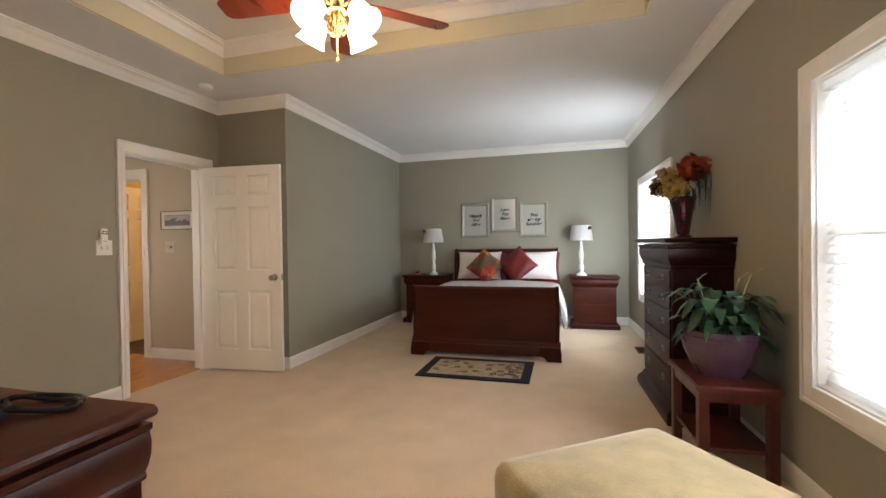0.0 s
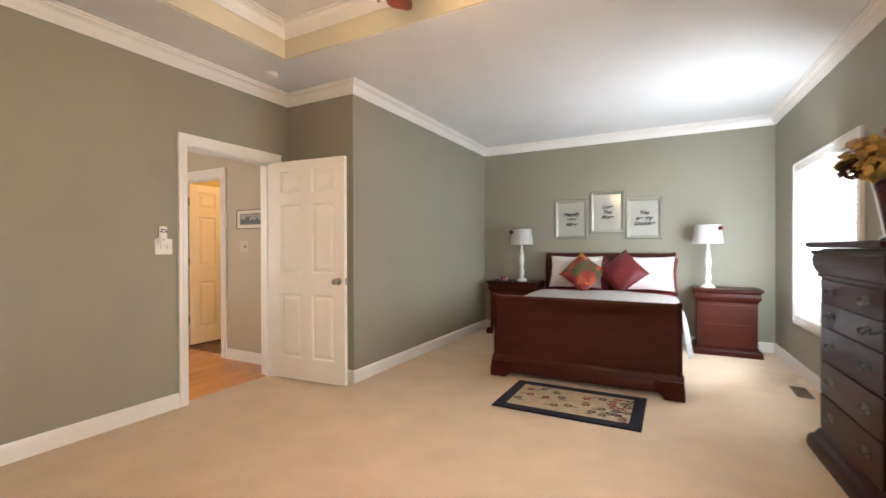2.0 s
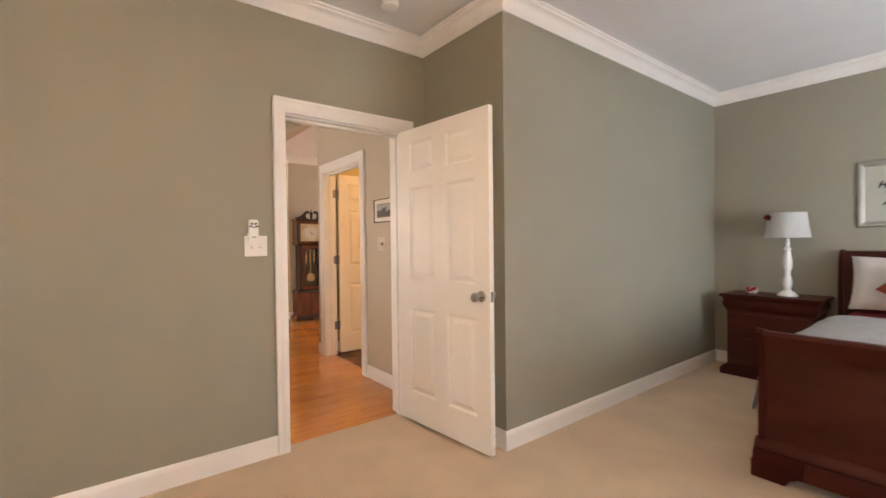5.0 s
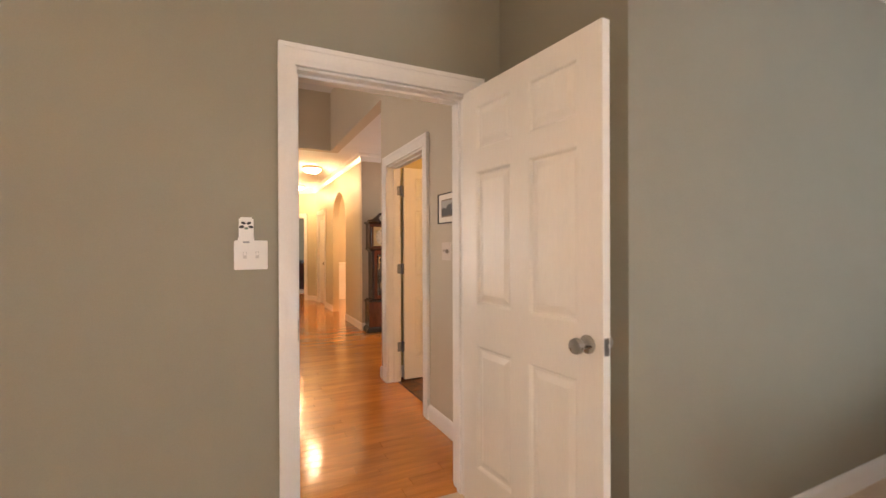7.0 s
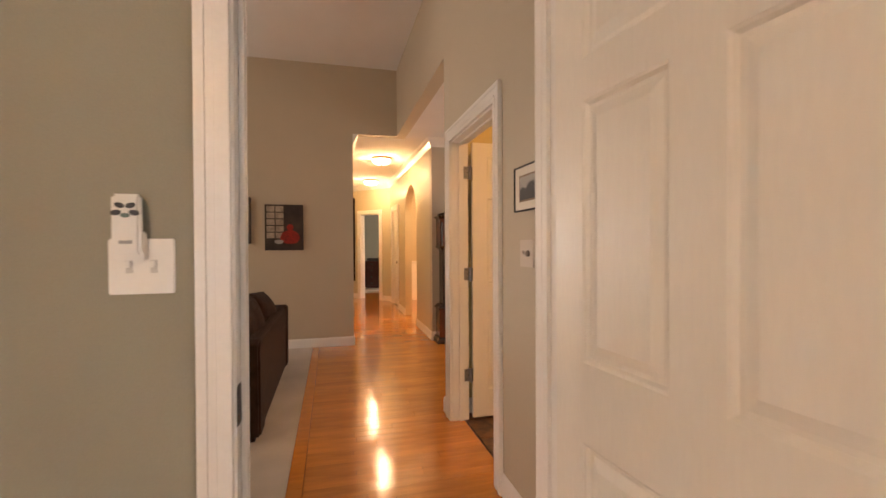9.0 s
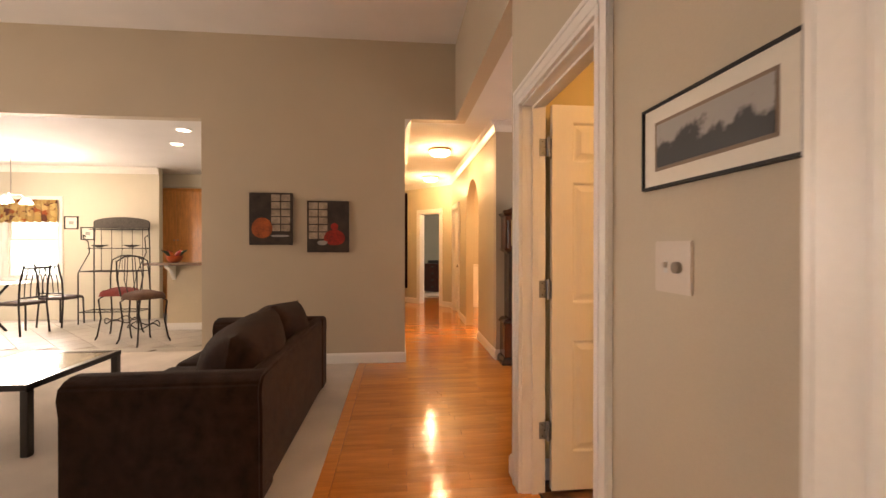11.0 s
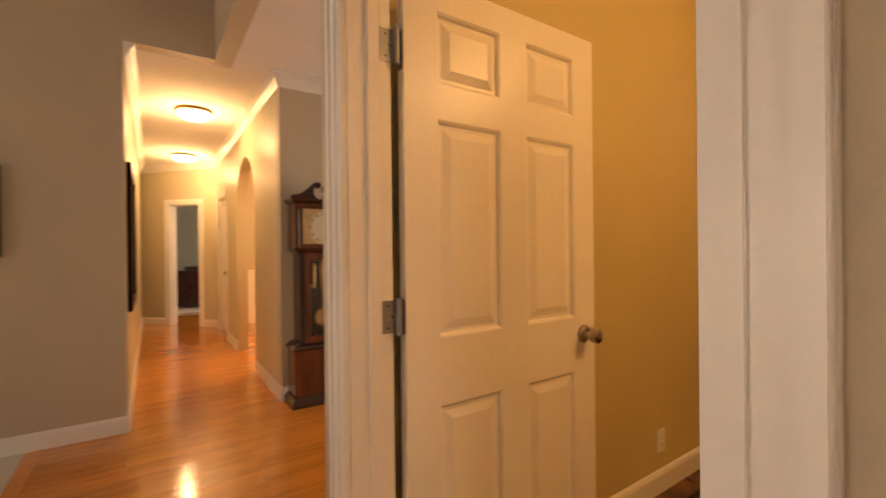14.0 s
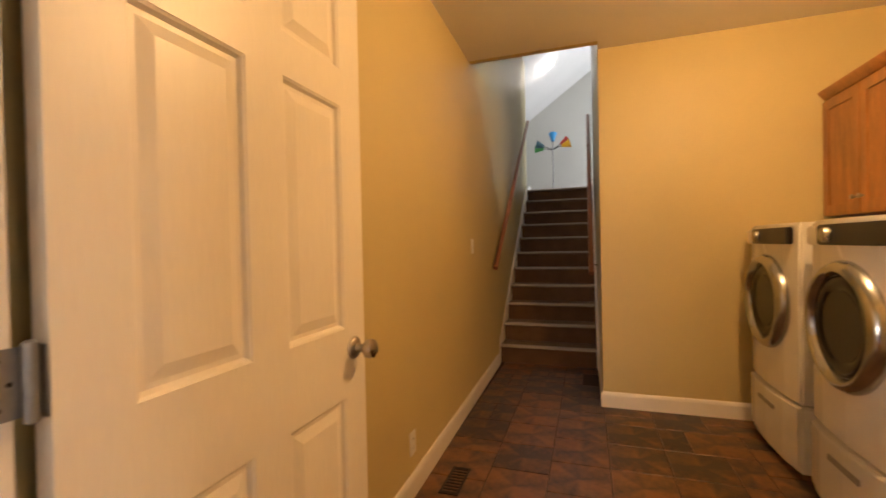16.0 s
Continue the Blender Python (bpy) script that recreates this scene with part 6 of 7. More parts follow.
structure("floor_kitchen", B((-13.5, -6.1, -0.1, -8.66, 3.07, -0.006)), mat("pale_grout", (0.40, 0.37, 0.33), 0.8), "pale grout under the kitchen tiles", "floor")
window("window_5", Matrix(((-1, 0, 0, -11.3), (0, -1, 0, -2.85), (0, 0, 1, 0), (0, 0, 0, 1))), 0.90, 0.75, 2.10, "bright breakfast window with a patterned valance", slats=False, depth=0.12)
structure("backdrop_west", B((-12.45, -6, -0.5, -12.4, -1.5, 3.5)), glow("bright_garden", (0.82, 0.93, 0.85), 3.0), "bright garden outside the breakfast window", "backdrop")
val = bmesh.new()
vv = []
for i in range(41):
    y = -3.80 + 1.0 * i / 40
    x = -11.24 + 0.018 * math.sin(i * 1.3)
    vv.append((val.verts.new((x, y, 2.12)), val.verts.new((x + 0.01, y, 1.72 + 0.012 * math.sin(i * 1.3)))))
for a, b in zip(vv, vv[1:]):
    val.faces.new((a[0], b[0], b[1], a[1]))
bmesh.ops.solidify(val, geom=val.faces[:], thickness=0.004)
tagged(part("valance", val, floral("gold_red_valance_cloth", (0.50, 0.33, 0.12), [(0.35, 0.10, 0.03), (0.6, 0.45, 0.2), (0.15, 0.05, 0.03), (0.45, 0.3, 0.12)], 14), None, "gold and rust patterned window valance", smooth=True), "", "valance")
for y, z in ((-2.63, 1.72), (-2.36, 1.53)):
    fr = thing("kitchen_picture", (-11.3, y, z), "small black framed picture on the kitchen wall", "picture", "small kitchen frames", turn=90)
    part("frame", B((-0.115, -0.02, -0.115, 0.115, -0.001, -0.095), (-0.115, -0.02, 0.095, 0.115, -0.001, 0.115), (-0.115, -0.02, -0.095, -0.095, -0.001, 0.095), (0.095, -0.02, -0.095, 0.115, -0.001, 0.095)), BLACKF, fr)
    part("print", B((-0.095, -0.010, -0.095, 0.095, -0.001, 0.095)), PAPER, fr)
    part("motif", B((-0.04, -0.0112, -0.03, 0.04, -0.0102, 0.03)), GREYP, fr)

# iron and wicker baker's rack
rk = thing("bakers_rack", (-10.98, -1.72, -0.002), "dark iron baker's rack with an arched woven top", "shelf rack", turn=90)
RW, RD = 0.46, 0.19
for s in (-1, 1):
    bm = bmesh.new()
    tube(bm, [(s * RW, RD, 0), (s * RW, RD, 1.30), (s * (RW - 0.02), RD, 1.72)], 0.010, 8)
    part("back_post", bm, IRON, rk, smooth=True)
    bm = bmesh.new()
    tube(bm, [(s * RW, -RD, 0), (s * RW, -RD, 0.86)], 0.010, 8)
    part("front_post", bm, IRON, rk, smooth=True)
    bm = bmesh.new()
    tube(bm, [(s * RW, -RD, 0.86), (s * RW, -0.08, 1.0), (s * RW, 0.08, 1.20), (s * RW, 0.05, 1.38), (s * (RW + 0.03), -0.02, 1.45), (s * (RW + 0.06), 0.02, 1.50), (s * (RW + 0.04), 0.06, 1.47)], 0.008, 8)
    part("scroll", bm, IRON, rk, smooth=True)
for z, d0 in ((0.20, -RD), (0.88, -RD), (1.27, 0.02), (1.60, 0.08)):
    bm = bmesh.new()
    tube(bm, [(-RW, d0, z), (RW, d0, z), (RW, RD, z), (-RW, RD, z), (-RW, d0, z)], 0.007, 8)
    for k in range(9):
        x = -RW + 2 * RW * (k + 1) / 10
        tube(bm, [(x, d0, z), (x, RD, z)], 0.004, 6)
    part("wire_shelf", bm, IRON, rk, smooth=True)
for k in range(5):
    x = -0.34 + 0.17 * k
    bm = bmesh.new()
    tube(bm, [(x, RD, 0.88), (x, RD, 1.64)], 0.005, 6)
    part("back_bar", bm, IRON, rk)
bm = bmesh.new()
prism(bm, [(-RW, 1.62), (RW, 1.62), (RW, 1.73)] + [(RW * math.cos(t), 1.73 + 0.09 * math.sin(t)) for t in np.linspace(0.15, math.pi - 0.15, 14)] + [(-RW, 1.73)], RD - 0.012, RD + 0.012, "y")
part("arched_crest", bm, mat("woven_grey_brown", (0.08, 0.07, 0.06), 0.8, var=0.4, scale=40, bump=0.4), rk, "woven arched crest")
for x, z, c in ((-0.3, 1.277, "a"), (0.22, 1.277, "b")):
    bm = bmesh.new()
    lathe(bm, [(0.03, 0), (0.05, 0.01), (0.11, 0.035), (0.12, 0.045), (0.10, 0.04), (0.02, 0.012)], 20)
    ob = part("shallow_bowl", bm, IRON, None, "dark shallow bowl on the baker's rack", smooth=True)
    ob.location = (-11.06, -1.72 + x, z + 0.006)
    tagged(ob, "", "bowl", "rack bowls")

# breakfast bar
bar = thing("breakfast_bar", (-10.2, 0.9, -0.002), "cream breakfast bar with a raised granite counter", "counter")
part("knee_wall", B((-0.06, -1.35, 0, 0.06, 1.9, 1.02)), mat("bar_paint", (0.62, 0.52, 0.36), 0.5, var=0.04), bar, "cream panelled side")
part("bar_top", B((-0.17, -1.50, 1.02, 0.42, 1.9, 1.06)), mat("brown_granite", (0.22, 0.13, 0.08), 0.2, var=0.4, scale=40, fine=140, bump=0.02, coat=0.4), bar, "brown granite top", bevel=0.006)
for y in (-1.25, -0.4, 0.5):
    bm = bmesh.new()
    prism(bm, [(0.061, 1.019), (0.30, 1.019), (0.28, 0.98), (0.16, 0.93), (0.10, 0.85), (0.061, 0.78)], y - 0.03, y + 0.03, "y")
    part("corbel", bm, TRIM, bar, bevel=0.003)
part("bar_baseboard", B((0.0605, -1.35, 0.0, 0.075, 1.9, 0.11)), TRIM, bar)
# fruit bowl with leaves on the bar
fb_ = thing("fruit_arrangement", (-9.95, -0.25, 1.058), "orange bowl with peppers and green leaves", "fruit bowl")
bm = bmesh.new()
lathe(bm, [(0.05, 0), (0.09, 0.03), (0.12, 0.09), (0.125, 0.10), (0.11, 0.09), (0.03, 0.015)], 24)
part("bowl", bm, mat("orange_ceramic", (0.55, 0.11, 0.03), 0.3, var=0.15), fb_, smooth=True)
for k in range(6):
    a = k * 1.05
    bm = bmesh.new()
    tube(bm, [(0.05 * math.cos(a), 0.05 * math.sin(a), 0.09), (0.1 * math.cos(a), 0.1 * math.sin(a), 0.15), (0.17 * math.cos(a), 0.17 * math.sin(a), 0.19)], [0.028, 0.024, 0.006], 8)
    part("pepper", bm, (ORANGE, REDP, LEAF)[k % 3], fb_, smooth=True)


def stool(x, y, turn, tone):
    st = thing("bar_stool", (x, y, -0.002), "dark iron bar stool with a brown cushioned seat", "stool", "bar stools", turn=turn)
    for sx in (-1, 1):
        for sy in (-1, 1):
            bm = bmesh.new()
            tube(bm, [(sx * 0.13, sy * 0.13, 0.62), (sx * 0.19, sy * 0.19, 0.56), (sx * 0.17, sy * 0.17, 0.30), (sx * 0.20, sy * 0.20, 0.06), (sx * 0.22, sy * 0.22, 0)], 0.011, 8)
            part("leg", bm, IRON, st, smooth=True)
    bm = bmesh.new()
    tube(bm, [(0.18 * math.cos(t), 0.18 * math.sin(t), 0.24 + 0.03 * math.cos(4 * t)) for t in np.linspace(0, 2 * math.pi, 33)], 0.008, 8, close=False)
    part("foot_ring", bm, IRON, st, smooth=True)
    bm = pad(0.21, 0.21, 0.62, 0.69, 0.09, 0.03)
    part("seat", bm, mat("stool_brown_suede", tone, 0.85, var=0.25, scale=9, bump=0.2), st, "brown suede seat", smooth=True)
    for sx in (-1, 1):
        bm = bmesh.new()
        tube(bm, [(sx * 0.19, 0.17, 0.63), (sx * 0.21, 0.22, 0.85), (sx * 0.20, 0.25, 1.10), (sx * 0.10, 0.26, 1.16), (0, 0.26, 1.17)], 0.010, 8)
        part("back_rail", bm, IRON, st, smooth=True)
    for k in range(3):
        bm = bmesh.new()
        xx = (k - 1) * 0.09
        tube(bm, [(xx, 0.19, 0.66), (xx + 0.03 * (k - 1), 0.225, 0.85), (xx, 0.255, 1.14)], 0.006, 6)
        part("back_spindle", bm, IRON, st)
    return st


stool(-9.25, -0.30, 150, (0.10, 0.05, 0.03))
stool(-9.72, -0.88, 100, (0.20, 0.03, 0.025))

# breakfast table and chairs
tb = thing("breakfast_table", (-10.1, -3.15, -0.002), "dark breakfast table with a glass top", "table")
bm = bmesh.new()
lathe(bm, [(0.60, 0.735), (0.61, 0.742), (0.60, 0.75), (0.01, 0.75)], 48)
part("tabletop", bm, clear("glass_top", (0.85, 0.9, 0.88)), tb, "round glass top", smooth=True)
for k in range(4):
    a = k * math.pi / 2 + 0.6
    bm = bmesh.new()
    tube(bm, [(0.35 * math.cos(a), 0.35 * math.sin(a), 0), (0.12 * math.cos(a), 0.12 * math.sin(a), 0.35), (0.38 * math.cos(a), 0.38 * math.sin(a), 0.733)], 0.018, 8)
    part("leg", bm, IRON, tb, smooth=True)


def dining_chair(x, y, turn):
    ch = thing("dining_chair", (x, y, -0.002), "dark iron dining chair with a slatted back", "chair", "breakfast chairs", turn=turn)
    for sx in (-1, 1):
        bm = bmesh.new()
        tube(bm, [(sx * 0.2, -0.2, 0), (sx * 0.19, -0.19, 0.45)], 0.013, 8)
        part("front_leg", bm, IRON, ch, smooth=True)
        bm = bmesh.new()
        tube(bm, [(sx * 0.2, 0.24, 0), (sx * 0.19, 0.2, 0.45), (sx * 0.19, 0.22, 0.75), (sx * 0.18, 0.29, 1.03)], 0.013, 8)
        part("back_leg", bm, IRON, ch, smooth=True)
    for k in range(4):
        xx = -0.12 + 0.08 * k
        bm = bmesh.new()
        tube(bm, [(xx, 0.205, 0.55), (xx, 0.22, 0.75), (xx, 0.28, 0.98)], 0.007, 6)
        part("back_slat", bm, IRON, ch)
    for z, y_ in ((0.55, 0.205), (0.98, 0.28)):
        bm = bmesh.new()
        tube(bm, [(-0.19, y_, z), (0.19, y_, z)], 0.012, 8)
        part("cross_rail", bm, IRON, ch)
    part("seat", pad(0.21, 0.21, 0.445, 0.49, 0.05, 0.015), mat("chair_seat_cloth", (0.05, 0.03, 0.025), 0.85, var=0.2, bump=0.2), ch, "brown padded seat", smooth=True)
    return ch


dining_chair(-10.05, -2.45, -15)
dining_chair(-10.75, -2.40, -95)
dining_chair(-9.4, -3.1, 80)
# pendant over the table
pd_ = thing("pendant_lamp", (-10.0, -2.55, 2.72), "brushed nickel pendant with lit frosted shades", "pendant lamp")
bm = bmesh.new()
lathe(bm, [(0.06, 0), (0.06, -0.015), (0.02, -0.03)], 20)
lathe(bm, [(0.006, -0.02), (0.006, -0.68)], 8)
part("stem", bm, NICKEL, pd_, smooth=True)
PLIT = glow("lit_pendant_glass", (1.0, 0.85, 0.6), 5.0)
for k in range(3):
    a = k * 2.094 + 0.4
    bm = bmesh.new()
    tube(bm, [(0, 0, -0.66), (0.1 * math.cos(a), 0.1 * math.sin(a), -0.64), (0.17 * math.cos(a), 0.17 * math.sin(a), -0.69)], 0.007, 8)
    ar = part("arm", bm, NICKEL, pd_, smooth=True)
    bm = bmesh.new()
    lathe(bm, [(0.02, -0.69), (0.05, -0.71), (0.085, -0.78), (0.083, -0.782), (0.04, -0.715)], 20, (0.17 * math.cos(a), 0.17 * math.sin(a), 0))
    part("shade", bm, PLIT, ar, "lit frosted shade", smooth=True)
# tall cabinet
OAKC = mat("honey_oak", (0.40, 0.17, 0.05), 0.35, var=0.25, scale=4, fine=40, bump=0.03, coat=0.2, stretch=(6, 6, 1))


def cabinet(name, x0, x1, y0, y1, z0, z1, face, doors, label, rows=((0, 1),), mats=OAKC):
    """A cabinet with shaker doors on the side face: -x or +x."""
    cb = thing(name, ((x0 + x1) / 2, (y0 + y1) / 2, z0), label, "cabinet")
    hx, hy, h = (x1 - x0) / 2, (y1 - y0) / 2, z1 - z0
    part("carcass", B((-hx, -hy, 0, hx, hy, h)), mats, cb, bevel=0.003)
    s = -1 if face == "-x" else 1
    bm = bmesh.new()
    pts = [(s * -hx, -hy), (s * hx, -hy), (s * hx, hy), (s * -hx, hy)]
    run(bm, [(0, 0), (0.006, 0), (0.022, 0.02), (0.04, 0.045), (0.04, 0.055), (0, 0.055)], pts, h - 0.04, -1 if s > 0 else 1)
    part("cornice", bm, mats, cb, smooth=True)
    dw = 2 * hy / doors
    for f0, f1 in rows:
        for i in range(doors):
            a, b = -hy + i * dw + 0.004, -hy + (i + 1) * dw - 0.004
            c, d = (h - 0.05) * f0 + 0.006, (h - 0.05) * f1 - 0.006
            q = lambda u0, v0, w0, u1, v1, w1: (min(s * u0, s * u1), v0, w0, max(s * u0, s * u1), v1, w1)
            bm = B(q(hx + 0.001, a, c, hx + 0.02, a + 0.06, d), q(hx + 0.001, b - 0.06, c, hx + 0.02, b, d), q(hx + 0.001, a + 0.06, c, hx + 0.02, b - 0.06, c + 0.06), q(hx + 0.001, a + 0.06, d - 0.06, hx + 0.02, b - 0.06, d), q(hx + 0.001, a + 0.06, c + 0.06, hx + 0.012, b - 0.06, d - 0.06))
            dr = part("cabinet_door", bm, mats, cb, bevel=0.002)
            bm = bmesh.new()
            kz = c + 0.09 if f0 > 0 or z0 > 1 else d - 0.09
            ky = b - 0.03 if i % 2 == 0 else a + 0.03
            lathe(bm, [(0.006, 0), (0.006, 0.012), (0.014, 0.018), (0.014, 0.026), (0.004, 0.03)], 14, m=Matrix.Translation((s * (hx + 0.02), ky, kz)) @ pose(0, 0, 0, 0, 90 * s, 0))
            part("knob", bm, NICKEL, dr, "nickel knob", smooth=True)
    return cb


cabinet("pantry_cabinet", -12.6, -11.95, -1.66, -0.70, 0.0, 2.42, "+x", 2, "tall honey oak pantry cabinet", rows=((0.04, 0.55), (0.56, 1.0)), mats=mat("light_honey_oak", (0.66, 0.30, 0.09), 0.35, var=0.2, scale=4, fine=40, bump=0.03, coat=0.2, stretch=(6, 6, 1)))
structure("soffit_kitchen", B((-12.6, -1.66, 2.46, -11.95, -0.70, 2.719)), KW, "pale beige soffit over the pantry", "wall")
for x, y in ((-8.58, 0.53), (-9.35, 0.08)):
    cl = thing("recessed_light", (x, y, 2.72), "lit round recessed ceiling light", "ceiling light", "recessed lights")
    bm = bmesh.new()
    lathe(bm, [(0.095, -0.001), (0.095, -0.006), (0.075, -0.006), (0.075, -0.001)], 32, caps=False)
    part("trim_ring", bm, WHITEP, cl, smooth=True)
    bm = bmesh.new()
    lathe(bm, [(0.074, -0.0015), (0.074, -0.0035), (0.01, -0.0035)], 32)
    part("lens", bm, glow("lit_can", (1, 0.9, 0.75), 8), cl, smooth=True)

# ---- laundry and stairs ----
APPW = mat("white_enamel", (0.78, 0.76, 0.72), 0.25, var=0.02, scale=3, bump=0.005, coat=0.3)
CHROME = mat("satin_chrome", (0.46, 0.47, 0.48), 0.22, metal=1, var=0.05, scale=12, bump=0.01)
DRUM = mat("dark_door_glass", (0.010, 0.009, 0.009), 0.12, var=0.2, bump=0, coat=0.0, spec=0.3)


def machine(name, y0, label):
    """A front loader on a drawer pedestal, its front to the west at x = -3.56."""
    wm = thing(name, (-3.56, y0 + 0.34, -0.002), label, "washing machine", "laundry pair", turn=-90)
    hw = 0.338
    out = [(-hw, 0.03), (-hw * 0.6, 0.008), (0, 0.0), (hw * 0.6, 0.008), (hw, 0.03), (hw, 0.68), (-hw, 0.68)]
    bm = bmesh.new()
    prism(bm, out, 0.375, 1.312, "z")
    part("cabinet", bm, APPW, wm, bevel=0.012)
    bm = bmesh.new()
    prism(bm, out, 0.02, 0.365, "z")
    ped = part("pedestal", bm, APPW, wm, bevel=0.008)
    bm = bmesh.new()
    prism(bm, [(-hw + 0.004, 0.018), (-hw * 0.6, -0.004), (0, -0.012), (hw * 0.6, -0.004), (hw - 0.004, 0.018), (hw - 0.004, 0.026), (-hw + 0.004, 0.026)], 0.06, 0.36, "z")
    part("drawer", bm, APPW, ped, bevel=0.004)
    # the grip's shade is painted as a grey bar
    part("drawer_grip", B((-0.11, -0.016, 0.27, 0.11, -0.004, 0.295)), mat("grip_shadow_grey", (0.25, 0.24, 0.23), 0.5, bump=0), ped)
    part("control_panel", B((-0.20, -0.010, 1.20, 0.30, 0.02, 1.29)), BLACKP, wm, "black glossy control panel", bevel=0.006)
    part("detergent_drawer", B((-0.325, 0.004, 1.20, -0.21, 0.02, 1.287)), APPW, wm, bevel=0.006)
    bm = bmesh.new()
    lathe(bm, [(0.034, 0), (0.034, 0.012), (0.030, 0.024), (0.004, 0.026)], 28, m=Matrix.Translation((-0.10, -0.010, 1.245)) @ pose(0, 0, 0, 90))
    part("dial", bm, CHROME, wm, "chrome dial", smooth=True)
    dm = Matrix.Translation((0, 0.012, 0.87)) @ pose(0, 0, 0, 90)
    bm = bmesh.new()
    lathe(bm, [(0.27, 0.0), (0.27, 0.018), (0.258, 0.042), (0.24, 0.055), (0.225, 0.054), (0.21, 0.038), (0.205, 0.0)], 56, m=dm)
    dr = part("porthole_ring", bm, CHROME, wm, "satin chrome door ring", smooth=True)
    bm = bmesh.new()
    lathe(bm, [(0.207, 0.026), (0.19, 0.036), (0.15, 0.030), (0.13, 0.012), (0.08, 0.004), (0.01, 0.002)], 48, m=dm)
    part("porthole_glass", bm, DRUM, dr, "dark domed door glass", smooth=True)
    part("feet", B((-0.30, 0.05, 0, -0.26, 0.09, 0.02), (0.26, 0.05, 0, 0.30, 0.09, 0.02), (-0.30, 0.6, 0, -0.26, 0.64, 0.02), (0.26, 0.6, 0, 0.30, 0.64, 0.02)), BLACKP, wm)
    return wm


machine("washing_machine", 6.215, "white front loading washer on a drawer pedestal")
machine("clothes_dryer", 5.41, "white front loading dryer on a drawer pedestal")
cabinet("wall_cabinet", -3.09, -2.76, 5.40, 6.975, 1.36, 2.14, "-x", 4, "honey oak wall cabinet over the washer and dryer")
wall_plate("wall_outlet", 0.072, 0.115, pose(-5.383, 5.52, 0.26, 0, 0, 90.9), "white outlet low on the laundry wall", "outlet", "outlet")
wall_plate("light_switch", 0.072, 0.115, pose(-5.404, 6.83, 1.215, 0, 0, 90.9), "white switch plate near the stairs", "switch", 1)
register("floor_register", (-5.22, 5.70, 0.0), 0.10, 0.26, "dark metal floor vent in the laundry floor")

# stairs
RISE, GO, SY, NS = 0.185, 0.235, 7.98, 11
STC = mat("brown_stair_carpet", (0.16, 0.09, 0.05), 0.95, var=0.2, scale=5, fine=240, bump=0.6, spec=0.1, sheen=0.2)
# pale colour that paints the light from upstairs on the step edges
EDGE_LIGHT = mat("painted_edge_light", (0.40, 0.34, 0.28), 0.5, var=0.08, scale=6, bump=0.03)
for i in range(NS):
    y = SY + i * GO
    bm = bmesh.new()
    t = RISE * (i + 1)
    prism(bm, [(y, t - RISE), (y, t - 0.035), (y - 0.022, t - 0.028), (y - 0.028, t - 0.012), (y - 0.02, t), (y + GO + 0.001, t), (y + GO + 0.001, t - RISE)], -5.416, -4.48, "x")
    sp = part("stair_step", bm, STC, None, "brown carpeted stair step")
    tagged(sp, "", "stair step", "stairs", "structure")
    # thin added strip along the edge, carrying that painted highlight
    bm = bmesh.new()
    prism(bm, [(y - 0.034, t - 0.020), (y - 0.036, t - 0.004), (y - 0.028, t + 0.005), (y + 0.012, t + 0.005), (y + 0.012, t + 0.001), (y - 0.026, t + 0.0005), (y - 0.030, t - 0.012), (y - 0.028, t - 0.020)], -5.414, -4.482, "x")
    part("edge_light_strip", bm, EDGE_LIGHT, sp, "pale strip painting the light on the step edge")
TOP = RISE * NS
structure("stair_support", B((-5.415, SY + 0.2, 0, -4.48, SY + 0.21, 0.17), (-5.415, SY + NS * GO - 0.01, 0, -4.48, SY + NS * GO, TOP - RISE)), STC, "carpeted stair carcass", "stairs")
for x0, x1 in ((-5.455, -5.417), (-4.479, -4.455)):
    bm = bmesh.new()
    prism(bm, [(SY - 0.06, 0), (SY - 0.06, 0.14), (SY - 0.02, 0.24), (SY + NS * GO - 0.1, TOP + 0.10), (SY + NS * GO + 0.2, TOP + 0.10), (SY + NS * GO + 0.2, TOP - 0.1), (SY + 0.3, 0)], x0, x1, "x")
    structure("skirt_board", bm, TRIM, "white stair skirt board", "trim")
structure("wall_stair_east", B((-4.455, 7.101, 0, -4.335, 10.8, 5.4)), STAIRWALL, "pale painted wall beside the stairs", "wall")
structure("floor_upstairs", B((-7.5, SY + NS * GO, TOP - 0.25, -2.0, 13.4, TOP)), CARPET2, "pale carpet of the upstairs room", "carpet")
structure("wall_upstairs_north", B((-7.6, 13.2, TOP, -2.0, 13.32, 6.2)), STAIRWALL, "pale painted upstairs wall", "wall")
structure("wall_upstairs_sides", B((-7.6, 10.6, TOP, -7.5, 13.2, 4.4), (-2.1, 10.8, TOP, -2.0, 11.3, 6.2), (-2.1, 12.5, TOP, -2.0, 13.2, 6.2), (-2.1, 11.3, TOP, -2.0, 12.5, TOP + 0.7), (-2.1, 11.3, TOP + 2.0, -2.0, 12.5, 6.2), (-7.5, 10.6, TOP, -5.48, 10.7, 5.4), (-4.335, 10.7, TOP, -2.0, 10.8, 6.2)), STAIRWALL, "pale painted upstairs wall with a window", "wall")
structure("wall_stair_head", B((-5.40, 6.841, LH, -4.457, 6.90, LH + 0.15)), TAN, "edge of the laundry ceiling", "wall")
bm = bmesh.new()
prism(bm, [(-7.6, 2.55), (-4.2, 4.98), (-2.0, 6.5), (-2.0, 6.6), (-7.6, 2.65)], 6.85, 13.4, "y")
structure("ceiling_upstairs", bm, CEIL, "sloping white ceiling over the stairs", "ceiling")


